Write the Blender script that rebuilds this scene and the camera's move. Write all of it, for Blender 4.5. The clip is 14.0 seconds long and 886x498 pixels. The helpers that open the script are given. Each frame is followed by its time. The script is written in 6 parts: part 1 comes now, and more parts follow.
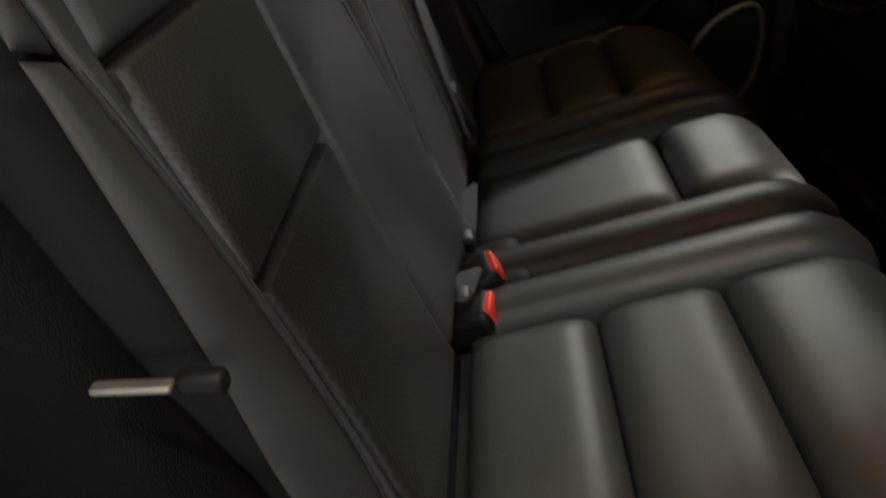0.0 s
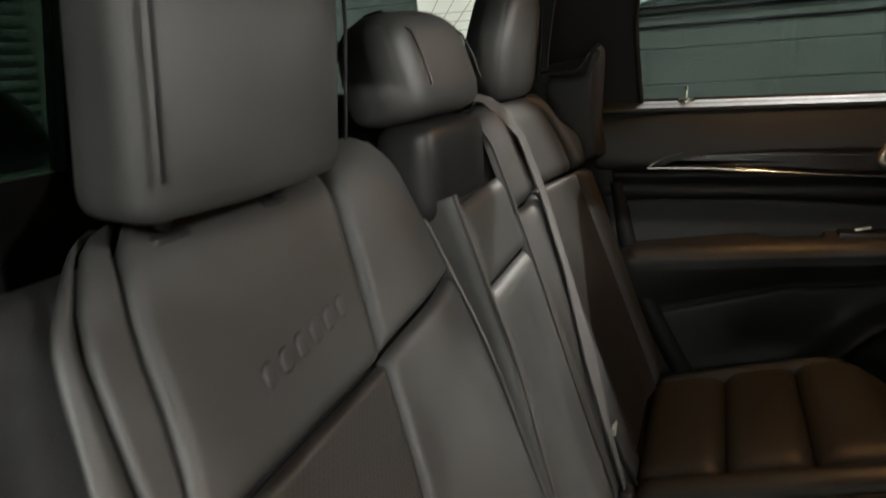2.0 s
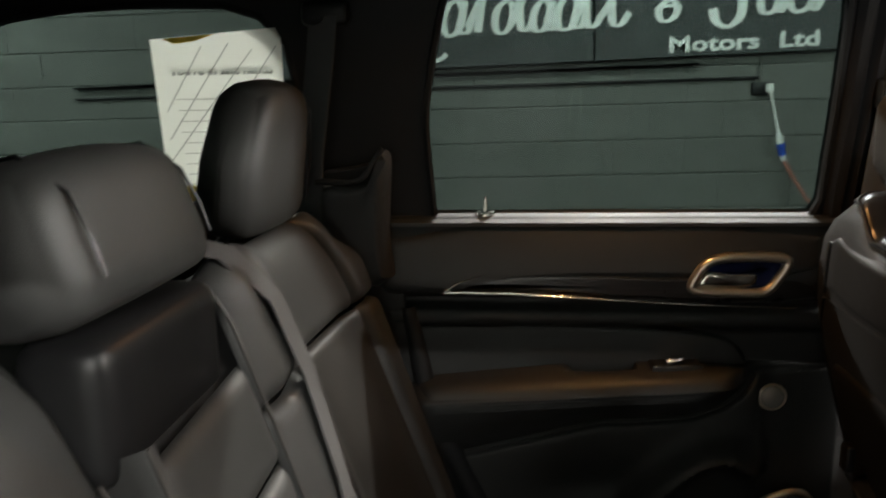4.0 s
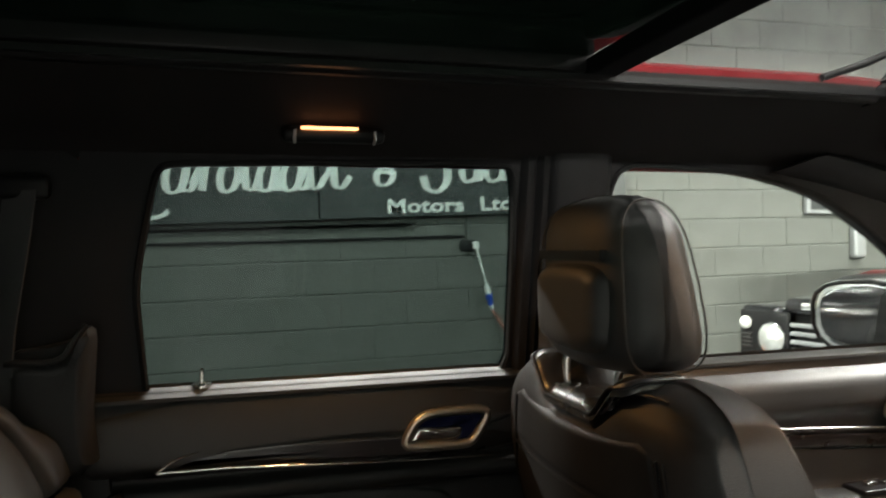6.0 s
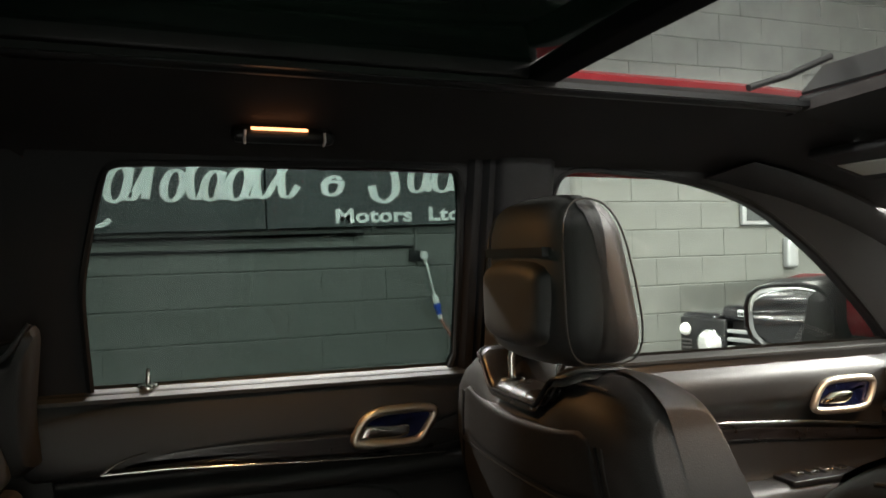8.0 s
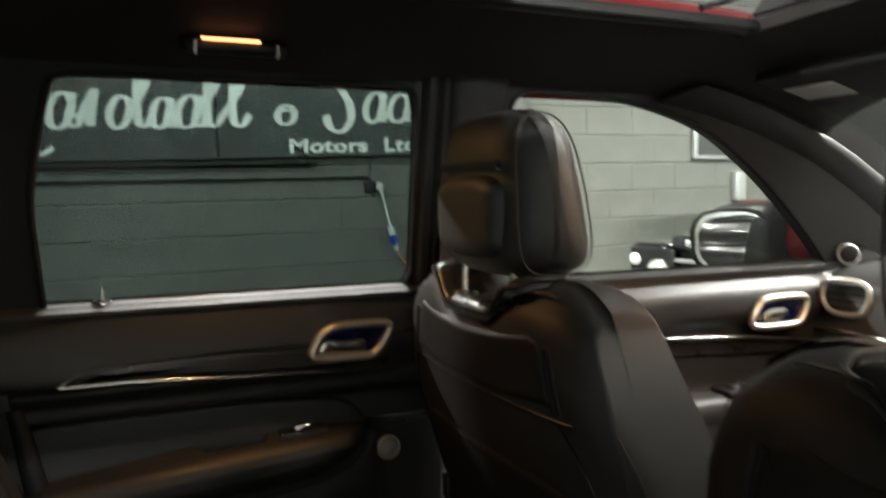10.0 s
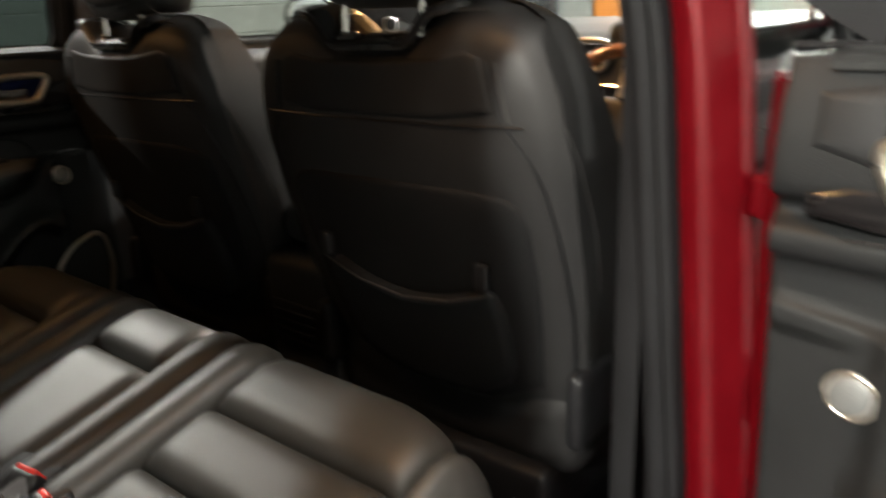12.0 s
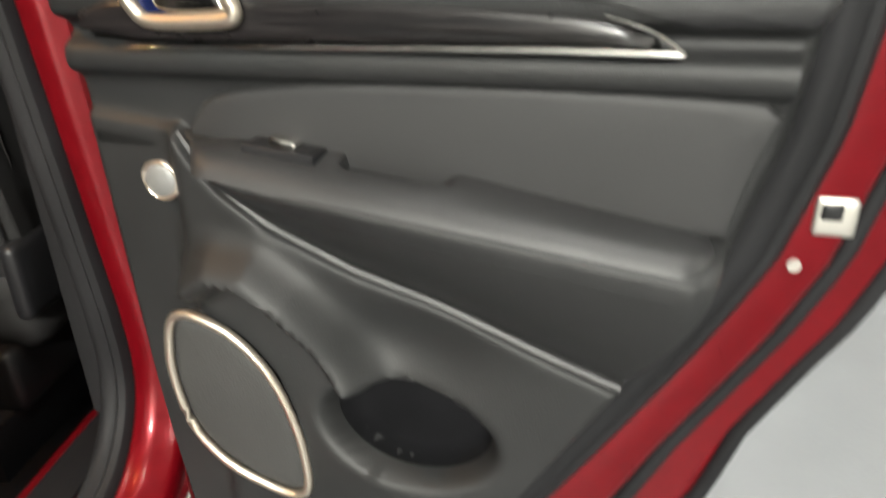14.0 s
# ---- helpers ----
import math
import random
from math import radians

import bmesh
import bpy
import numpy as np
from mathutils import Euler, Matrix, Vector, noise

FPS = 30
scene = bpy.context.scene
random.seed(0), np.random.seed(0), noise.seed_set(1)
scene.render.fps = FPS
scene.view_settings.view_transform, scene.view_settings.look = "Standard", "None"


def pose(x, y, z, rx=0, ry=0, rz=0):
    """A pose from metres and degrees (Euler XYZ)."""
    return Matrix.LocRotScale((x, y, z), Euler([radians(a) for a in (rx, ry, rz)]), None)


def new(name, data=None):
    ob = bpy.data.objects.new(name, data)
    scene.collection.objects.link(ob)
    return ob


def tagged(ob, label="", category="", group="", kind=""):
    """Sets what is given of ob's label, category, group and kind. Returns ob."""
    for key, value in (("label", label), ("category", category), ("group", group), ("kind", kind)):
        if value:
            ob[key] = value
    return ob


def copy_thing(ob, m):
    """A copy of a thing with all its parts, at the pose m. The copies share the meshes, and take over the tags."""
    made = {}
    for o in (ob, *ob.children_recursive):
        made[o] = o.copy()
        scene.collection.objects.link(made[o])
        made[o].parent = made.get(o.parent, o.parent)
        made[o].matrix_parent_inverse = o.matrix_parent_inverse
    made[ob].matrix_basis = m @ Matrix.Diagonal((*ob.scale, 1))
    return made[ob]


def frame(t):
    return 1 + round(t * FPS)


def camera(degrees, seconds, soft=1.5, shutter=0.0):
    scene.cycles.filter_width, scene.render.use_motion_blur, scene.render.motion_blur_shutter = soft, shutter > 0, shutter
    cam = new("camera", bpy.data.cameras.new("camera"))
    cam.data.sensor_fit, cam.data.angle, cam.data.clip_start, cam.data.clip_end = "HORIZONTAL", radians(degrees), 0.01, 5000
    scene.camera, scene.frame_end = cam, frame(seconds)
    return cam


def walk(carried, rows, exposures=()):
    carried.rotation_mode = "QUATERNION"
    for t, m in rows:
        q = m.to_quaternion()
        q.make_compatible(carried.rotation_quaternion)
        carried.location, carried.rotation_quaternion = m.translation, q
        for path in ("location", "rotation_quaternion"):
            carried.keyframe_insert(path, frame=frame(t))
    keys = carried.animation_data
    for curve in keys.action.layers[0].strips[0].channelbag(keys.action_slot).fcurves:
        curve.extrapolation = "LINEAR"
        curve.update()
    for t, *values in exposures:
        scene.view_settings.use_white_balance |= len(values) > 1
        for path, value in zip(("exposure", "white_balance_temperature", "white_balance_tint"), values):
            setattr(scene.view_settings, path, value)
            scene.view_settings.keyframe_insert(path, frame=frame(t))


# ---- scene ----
cam = camera(62.58, 14.0, soft=1.6, shutter=0.7)
PATH = [
    (0, 0.0888, -0.8555, 1.2236, 59.283, 5.052, 2.766),
    (0.25, 0.1065, -0.8343, 1.2383, 60.472, 4.842, 7.094),
    (0.5, 0.1243, -0.815, 1.2577, 61.735, 4.803, 11.303),
    (0.75, 0.1212, -0.8067, 1.2909, 65.076, 4.96, 14.421),
    (1, 0.1181, -0.7984, 1.3242, 68.499, 5.099, 17.534),
    (1.25, 0.1215, -0.7871, 1.3408, 70.775, 4.744, 18.463),
    (1.5, 0.1249, -0.7758, 1.3574, 73.057, 4.402, 19.387),
    (1.75, 0.1304, -0.7723, 1.365, 74.297, 3.76, 19.701),
    (2, 0.1422, -0.7577, 1.3882, 75.847, 3.192, 20),
    (2.2, 0.1399, -0.7309, 1.3977, 76.032, 2.936, 18.464),
    (4.3, 0.1163, -0.4491, 1.4966, 79.192, 0.03, 2.336),
    (4.5, 0.1141, -0.4454, 1.5045, 79.8362, -0.4005, 0.3062),
    (4.75, 0.1225, -0.4383, 1.4954, 81.032, 0.238, -3.224),
    (5, 0.1289, -0.4593, 1.4952, 82.138, 0.363, -6.429),
    (5.25, 0.1385, -0.474, 1.4963, 83.663, 0.629, -9.228),
    (5.5, 0.148, -0.4887, 1.4975, 85.245, 0.908, -12.02),
    (5.75, 0.1451, -0.5018, 1.5043, 87.582, 0.9, -14.022),
    (6, 0.1423, -0.5148, 1.5111, 89.954, 0.899, -16.024),
    (6.25, 0.139, -0.52, 1.508, 90.919, 0.861, -17.161),
    (6.5, 0.1358, -0.5252, 1.505, 91.895, 0.826, -18.297),
    (6.75, 0.1327, -0.532, 1.5037, 92.508, 0.942, -18.939),
    (7, 0.1297, -0.5387, 1.5024, 93.122, 1.059, -19.58),
    (7.2, 0.1304, -0.5393, 1.5007, 92.773, 1.05, -19.676),
    (9.3, 0.138, -0.5466, 1.4821, 89.114, 0.967, -20.682),
    (9.5, 0.1387, -0.5473, 1.4803, 88.766, 0.96, -20.778),
    (9.75, 0.1408, -0.549, 1.4668, 87.067, 0.89, -22.183),
    (10, 0.1289, -0.5562, 1.4624, 85.717, 0.685, -23.524),
    (10.2, 0.1409, -0.5751, 1.4287, 83.366, 0.998, -25.791),
    (10.5, 0.1011, -0.6431, 1.4169, 81.143, 1.19, -28.335),
    (10.8, 0.0426, -0.7652, 1.4172, 79.06, 1.296, -31.359),
    (11, 0.0052, -0.8573, 1.4155, 77.72, 1.31, -34.457),
    (11.25, -0.0387, -0.9415, 1.4163, 75.892, 1.19, -38.034),
    (11.5, -0.0847, -1.0146, 1.4018, 73.974, 1.726, -42.152),
    (11.75, -0.15, -1.0612, 1.3696, 72.94, 1.848, -46.926),
    (12, -0.2153, -1.1077, 1.3374, 72.052, 2.151, -51.636),
    (12.25, -0.248, -1.1766, 1.3258, 71.049, 2.025, -57.079),
    (12.5, -0.2633, -1.2392, 1.3183, 71.0957, 0.5215, -61.7385),
    (12.75, -0.26, -1.3046, 1.3159, 70.8, 0.262, -67.208),
    (13, -0.26, -1.3695, 1.3149, 70.3354, 0.61, -72.7235),
    (13.25, -0.2619, -1.3929, 1.3046, 69.231, 0.365, -75.871),
    (13.5, -0.2548, -1.4142, 1.3081, 67.93, 0.8402, -78.9945),
    (13.75, -0.2558, -1.4141, 1.2978, 66.634, 0.963, -81.478),
    (14, -0.2687, -1.4109, 1.264, 65.0069, 1.276, -84.1836),
]
walk(cam, [(t, pose(x, y, z, rx, ry, rz)) for t, x, y, z, rx, ry, rz in PATH], [(0.0, -0.85), (0.5, -0.4), (1.2, 0.36), (2.2, 0.36), (4.3, 0.12), (5.0, 0.30), (5.5, 0.26), (7.0, 0.27), (10.0, 0.22), (10.4, -0.15), (10.7, -0.05), (11.0, 0.32), (11.5, -0.06), (12.0, -0.12), (12.5, 0.13), (13.0, 0.12), (14.0, 0.05)])

# ---- world, lamps ----
world = bpy.data.worlds.new("world")
scene.world = world
world.use_nodes = True
world.node_tree.nodes["Background"].inputs["Color"].default_value = (0.55, 0.6, 0.62, 1)
world.node_tree.nodes["Background"].inputs["Strength"].default_value = 0.02


def area_lamp(name, m, sx, sy, watts, colour):
    data = bpy.data.lights.new(name, "AREA")
    data.shape, data.size, data.size_y, data.energy, data.color = "RECTANGLE", sx, sy, watts, colour
    ob = new(name, data)
    ob.matrix_world = m
    return ob


COOL = (1.0, 0.985, 0.90)
WARM = (1.0, 0.50, 0.17)
# strip lights under the workshop ceiling; several are added only to brighten car and walls
STRIPS = [(-4.3, -1.38, 1250), (0.1, -1.85, 45), (2.0, -4.9, 380), (0.95, 3.3, 235), (5.75, 3.4, 95), (5.4, 0.2, 980), (3.3, 0.2, 185), (-4.6, 3.3, 350)]
for sx, sy, watts in STRIPS:
    area_lamp("strip_glow", pose(sx, sy, 3.36), 1.5, 0.12, watts, COOL)
# the two courtesy lamps in the headliner, and the front map lamp
for cy in (0.575, -0.575):
    area_lamp("courtesy_glow", pose(0.272, cy, 1.652, -4 if cy > 0 else -12, 0, 0), 0.085, 0.022, 0.9 if cy > 0 else 1.4, WARM).data.spread = radians(160 if cy > 0 else 100)
area_lamp("map_glow", pose(1.32, 0.0, 1.655), 0.16, 0.05, 5.0, WARM)


# ---- mesh tools ----
def part(name, data, material, parent=None, label="", smooth=True, at=None):
    """One mesh object from (vertices, faces) under a thing or a part."""
    mesh = bpy.data.meshes.new(name)
    mesh.from_pydata([tuple(v) for v in data[0]], [], data[1])
    bm = bmesh.new()
    bm.from_mesh(mesh)
    bmesh.ops.remove_doubles(bm, verts=bm.verts, dist=1e-5)
    bmesh.ops.recalc_face_normals(bm, faces=bm.faces)
    for f in bm.faces:
        f.smooth = smooth
    bm.to_mesh(mesh)
    bm.free()
    if smooth:
        mesh.set_sharp_from_angle(angle=radians(50))
    mesh.materials.append(material)
    ob = new(name, mesh)
    if parent is not None:
        ob.parent = parent
        ob.matrix_parent_inverse = parent.matrix_basis.inverted() if parent.parent is None else (parent.parent.matrix_basis @ parent.matrix_parent_inverse @ parent.matrix_basis).inverted()
    if at is not None:
        ob.matrix_basis = at
    if label:
        ob["label"] = label
    return ob


def thing(name, label, category, group="", kind="", at=(0, 0, 0)):
    """An empty at the thing's base, which takes its parts."""
    ob = new(name)
    ob.empty_display_size = 0.05
    ob.location = at
    return tagged(ob, label, category, group, kind)


def joined(*datas):
    verts, faces = [], []
    for v, f in datas:
        n = len(verts)
        verts += list(v)
        faces += [tuple(i + n for i in q) for q in f]
    return verts, faces


def moved(data, m):
    return [m @ Vector(v) for v in data[0]], data[1]


def rbox(size, r, n=6, at=(0, 0, 0), bend=None, m=None):
    """A box with rounded edges; bend maps each unit place (-1..1) and point to a new point."""
    h = [s / 2 for s in size]
    r = min(r, *h)
    verts, faces, seen = [], [], {}

    def vert(p):
        key = tuple(round(c, 5) for c in p)
        if key not in seen:
            q = Vector([p[k] * h[k] for k in range(3)])
            core = Vector([max(-h[k] + r, min(h[k] - r, q[k])) for k in range(3)])
            d = q - core
            if d.length > 1e-9:
                big = max(abs(d.x), abs(d.y), abs(d.z))
                d = d * (r / d.length) if d.length > r or True else d
                q = core + d * (1.0 if big > 1e-9 else 0)
            if bend:
                q = Vector(bend(p, q))
            q = q + Vector(at)
            seen[key] = len(verts)
            verts.append(m @ q if m else q)
        return seen[key]

    def steps(k):
        f = min(0.9, r / h[k])
        edge = [-1, -1 + f * 0.12, -1 + f * 0.45, -1 + f]
        inner = [(-1 + f) + (2 - 2 * f) * i / n for i in range(1, n)]
        return edge + inner + [-e for e in reversed(edge)]

    grid = [steps(k) for k in range(3)]
    for k in range(3):
        a, b = (k + 1) % 3, (k + 2) % 3
        for side in (-1, 1):
            for i in range(len(grid[a]) - 1):
                for j in range(len(grid[b]) - 1):
                    quad = []
                    for di, dj in ((0, 0), (1, 0), (1, 1), (0, 1)):
                        p = [0, 0, 0]
                        p[k], p[a], p[b] = side, grid[a][i + di], grid[b][j + dj]
                        quad.append(vert(p))
                    if len(set(quad)) == 4:
                        faces.append(tuple(quad))
    return verts, faces


def soften(outline, times=2, closed=True):
    """Cuts the corners of an outline."""
    pts = [Vector(p) for p in outline]
    for _ in range(times):
        out = []
        n = len(pts)
        for i in range(n if closed else n - 1):
            a, b = pts[i], pts[(i + 1) % n]
            out += [a * 0.78 + b * 0.22, a * 0.22 + b * 0.78]
        if not closed:
            out = [pts[0]] + out + [pts[-1]]
        pts = out
    return pts


def resample(pts, gap, closed=True):
    out, n = [], len(pts)
    for i in range(n if closed else n - 1):
        a, b = pts[i], pts[(i + 1) % n]
        k = max(1, int(math.ceil((b - a).length / gap)))
        out += [a.lerp(b, j / k) for j in range(k)]
    if not closed:
        out.append(pts[-1])
    return out


def pad(outline, place, rise=0.012, edge=0.02, depth=0.012, rings=4, crown=0.0, soft=2, gap=0.02, inner=6):
    """A puffed panel: an outline in a plane, rolled over its edge; place maps (a, b, height) to a point."""
    pts = resample(soften([(p[0], p[1], 0) for p in outline], soft), gap)
    n = len(pts)
    area = sum(pts[i].x * pts[(i + 1) % n].y - pts[(i + 1) % n].x * pts[i].y for i in range(n))
    sign = 1 if area > 0 else -1
    normal = []
    for i in range(n):
        d = pts[(i + 1) % n] - pts[i - 1]
        d = d.normalized() if d.length > 1e-9 else Vector((1, 0, 0))
        normal.append(Vector((-d.y, d.x, 0)) * sign)
    mid = sum(pts, Vector()) / n
    verts, faces = [], []

    def ring(ps, h):
        k = len(verts)
        verts.extend(place(p.x, p.y, h) for p in ps)
        if k:
            for i in range(n):
                j = (i + 1) % n
                faces.append((k - n + i, k - n + j, k + j, k + i))

    for k in range(rings + 1):
        t = k / rings
        a = t * math.pi / 2
        ring([pts[i] + normal[i] * edge * (1 - math.cos(a)) for i in range(n)], -depth + (rise + depth) * math.sin(a))
    last = [pts[i] + normal[i] * edge for i in range(n)]
    for k in range(1, inner):
        t = k / inner
        ring([p.lerp(mid, t) for p in last], rise + crown * math.sin(t * math.pi / 2))
    verts.append(place(mid.x, mid.y, rise + crown))
    k = len(verts) - 1
    for i in range(n):
        faces.append((k - n + i, k - n + (i + 1) % n, k))
    return verts, faces


def sweep(path, radius, sides=8, closed=False, flat=1.0):
    """A round (or flattened) bar along a path; radius may be a list."""
    pts = [Vector(p) for p in path]
    n = len(pts)
    verts, faces = [], []
    up = Vector((0.123, 0.31, 1)).normalized()
    for i, p in enumerate(pts):
        a = pts[i - 1] if closed or i else pts[0]
        b = pts[(i + 1) % n] if closed or i < n - 1 else pts[-1]
        d = (b - a).normalized()
        side = d.cross(up)
        side = side.normalized() if side.length > 1e-6 else Vector((1, 0, 0))
        top = side.cross(d)
        r = radius[i] if isinstance(radius, (list, tuple)) else radius
        for k in range(sides):
            w = 2 * math.pi * k / sides
            verts.append(p + side * math.cos(w) * r * flat + top * math.sin(w) * r)
    for i in range(n if closed else n - 1):
        for k in range(sides):
            a, b = i * sides + k, i * sides + (k + 1) % sides
            c, d = ((i + 1) % n) * sides + (k + 1) % sides, ((i + 1) % n) * sides + k
            faces.append((a, b, c, d))
    if not closed:
        faces.append(tuple(range(sides - 1, -1, -1)))
        faces.append(tuple((n - 1) * sides + k for k in range(sides)))
    return verts, faces


def sheet(rows, thick=None, closed=False):
    """A surface through rows of points; thick: a vector by which a second skin lies behind it."""
    rows = [[Vector(p) for p in row] for row in rows]
    n, m = len(rows), len(rows[0])
    verts = [p for row in rows for p in row]
    faces = [(i * m + j, i * m + (j + 1) % m, (i + 1) * m + (j + 1) % m, (i + 1) * m + j) for i in range(n - 1) for j in range(m if closed else m - 1)]
    if thick is not None:
        t, k = Vector(thick), n * m
        verts += [p + t for p in verts]
        faces += [tuple(k + v for v in reversed(f)) for f in faces]
        rim = [j for j in range(m)] + [i * m + m - 1 for i in range(1, n)] + [(n - 1) * m + j for j in range(m - 2, -1, -1)] + [i * m for i in range(n - 2, 0, -1)]
        for i in range(len(rim)):
            a, b = rim[i], rim[(i + 1) % len(rim)]
            faces.append((a, b, b + k, a + k))
    return verts, faces


def slab(outline, place, low, high, soft=0):
    """A plate between two heights over an outline; place maps (a, b, height)."""
    pts = [Vector((p[0], p[1], 0)) for p in outline]
    if soft:
        pts = soften(pts, soft)
    n = len(pts)
    verts = [place(p.x, p.y, low) for p in pts] + [place(p.x, p.y, high) for p in pts]
    faces = [tuple(range(n)), tuple(range(2 * n - 1, n - 1, -1))] + [(i, (i + 1) % n, n + (i + 1) % n, n + i) for i in range(n)]
    return verts, faces


def framed(outer, holes_pairs, place, low, high):
    """A plate between an outer and an inner outline with the same number of points."""
    n = len(outer)
    verts, faces = [], []
    for h in (low, high):
        for ring in (outer, holes_pairs):
            verts += [place(p[0], p[1], h) for p in ring]
    for i in range(n):
        j = (i + 1) % n
        faces += [(i, j, n + j, n + i), (2 * n + i, 3 * n + i, 3 * n + j, 2 * n + j), (i, 2 * n + i, 2 * n + j, j), (n + i, n + j, 3 * n + j, 3 * n + i)]
    return verts, faces


def box(x0, x1, y0, y1, z0, z1):
    v = [(x, y, z) for x in (x0, x1) for y in (y0, y1) for z in (z0, z1)]
    return v, [(0, 1, 3, 2), (4, 6, 7, 5), (0, 4, 5, 1), (2, 3, 7, 6), (0, 2, 6, 4), (1, 5, 7, 3)]


def disc(c, axis, r, depth, sides=28, dish=0.0):
    """A round, slightly domed button."""
    axis = Vector(axis).normalized()
    q = axis.to_track_quat("Z", "Y").to_matrix()
    rows = [(r, 0), (r, depth * 0.7), (r * 0.93, depth), (r * 0.6, depth + dish * 0.7), (r * 0.05, depth + dish)]
    verts = [Vector(c) + q @ Vector((a * math.cos(2 * math.pi * k / sides), a * math.sin(2 * math.pi * k / sides), h)) for a, h in rows for k in range(sides)]
    faces = [(i * sides + k, i * sides + (k + 1) % sides, (i + 1) * sides + (k + 1) % sides, (i + 1) * sides + k) for i in range(len(rows) - 1) for k in range(sides)]
    faces.append(tuple((len(rows) - 1) * sides + k for k in range(sides)))
    return verts, faces


def bump(x, a, b, s):
    """About 1 between a and b, with soft sides of width s."""
    return 0.25 * (1 + math.tanh((x - a) / s)) * (1 + math.tanh((b - x) / s))


def lettering(text, size, depth, m, name, material, parent=None, shear=0.0, space=1.0, align="LEFT", bold=0.0):
    curve = bpy.data.curves.new(name, "FONT")
    curve.body, curve.size, curve.extrude, curve.shear, curve.space_character, curve.align_x = text, size, depth, shear, space, align
    curve.resolution_u, curve.offset = 3, bold
    tmp = bpy.data.objects.new(name, curve)
    scene.collection.objects.link(tmp)
    mesh = bpy.data.meshes.new_from_object(tmp.evaluated_get(bpy.context.evaluated_depsgraph_get()))
    bpy.data.objects.remove(tmp)
    data = [m @ v.co for v in mesh.vertices], [tuple(p.vertices) for p in mesh.polygons]
    bpy.data.meshes.remove(mesh)
    return part(name, data, material, parent, smooth=False)


# ---- materials ----
def mat(name, colour, rough=0.5, metal=0.0, grain=0.0, grain_size=400.0, vary=0.15, vary_size=6.0, bump_depth=0.0, coat=0.0, spec=0.5, rough_vary=0.1, tint=None, random_tone=0.0):
    """A surface with two scales of variation: broad patches in tone and gloss, and a fine grain in relief."""
    m = bpy.data.materials.new(name)
    m.use_nodes = True
    nt = m.node_tree
    b = nt.nodes["Principled BSDF"]
    b.inputs["Metallic"].default_value = metal
    b.inputs["Specular IOR Level"].default_value = spec
    b.inputs["Coat Weight"].default_value = coat
    b.inputs["Coat Roughness"].default_value = 0.08
    tc = nt.nodes.new("ShaderNodeTexCoord")
    broad = nt.nodes.new("ShaderNodeTexNoise")
    broad.inputs["Scale"].default_value = vary_size
    broad.inputs["Detail"].default_value = 5
    nt.links.new(tc.outputs["Object"], broad.inputs["Vector"])
    ramp = nt.nodes.new("ShaderNodeValToRGB")
    ramp.color_ramp.elements[0].position, ramp.color_ramp.elements[1].position = 0.3, 0.7
    c2 = tint or colour
    ramp.color_ramp.elements[0].color = (*[max(0, c * (1 - vary)) for c in colour], 1)
    ramp.color_ramp.elements[1].color = (*[min(1, c * (1 + vary)) for c in c2], 1)
    nt.links.new(broad.outputs["Fac"], ramp.inputs["Fac"])
    col = ramp.outputs["Color"]
    if random_tone:
        info = nt.nodes.new("ShaderNodeObjectInfo")
        mr = nt.nodes.new("ShaderNodeMapRange")
        mr.inputs["To Min"].default_value, mr.inputs["To Max"].default_value = 1 - random_tone, 1 + random_tone
        nt.links.new(info.outputs["Random"], mr.inputs["Value"])
        mul = nt.nodes.new("ShaderNodeVectorMath")
        mul.operation = "SCALE"
        nt.links.new(col, mul.inputs[0])
        nt.links.new(mr.outputs["Result"], mul.inputs["Scale"])
        col = mul.outputs["Vector"]
    nt.links.new(col, b.inputs["Base Color"])
    rr = nt.nodes.new("ShaderNodeMapRange")
    rr.inputs["To Min"].default_value, rr.inputs["To Max"].default_value = max(0.02, rough - rough_vary), min(1, rough + rough_vary)
    nt.links.new(broad.outputs["Fac"], rr.inputs["Value"])
    nt.links.new(rr.outputs["Result"], b.inputs["Roughness"])
    if grain:
        fine = nt.nodes.new("ShaderNodeTexVoronoi")
        fine.inputs["Scale"].default_value = grain_size
        nt.links.new(tc.outputs["Object"], fine.inputs["Vector"])
        soft = nt.nodes.new("ShaderNodeTexNoise")
        soft.inputs["Scale"].default_value = grain_size * 0.06
        soft.inputs["Detail"].default_value = 4
        nt.links.new(tc.outputs["Object"], soft.inputs["Vector"])
        add = nt.nodes.new("ShaderNodeMath")
        add.operation = "MULTIPLY_ADD"
        add.inputs[1].default_value = 0.5
        nt.links.new(fine.outputs["Distance"], add.inputs[0])
        nt.links.new(soft.outputs["Fac"], add.inputs[2])
        bp = nt.nodes.new("ShaderNodeBump")
        bp.inputs["Strength"].default_value = grain
        bp.inputs["Distance"].default_value = bump_depth or 0.001
        nt.links.new(add.outputs["Value"], bp.inputs["Height"])
        nt.links.new(bp.outputs["Normal"], b.inputs["Normal"])
    return m


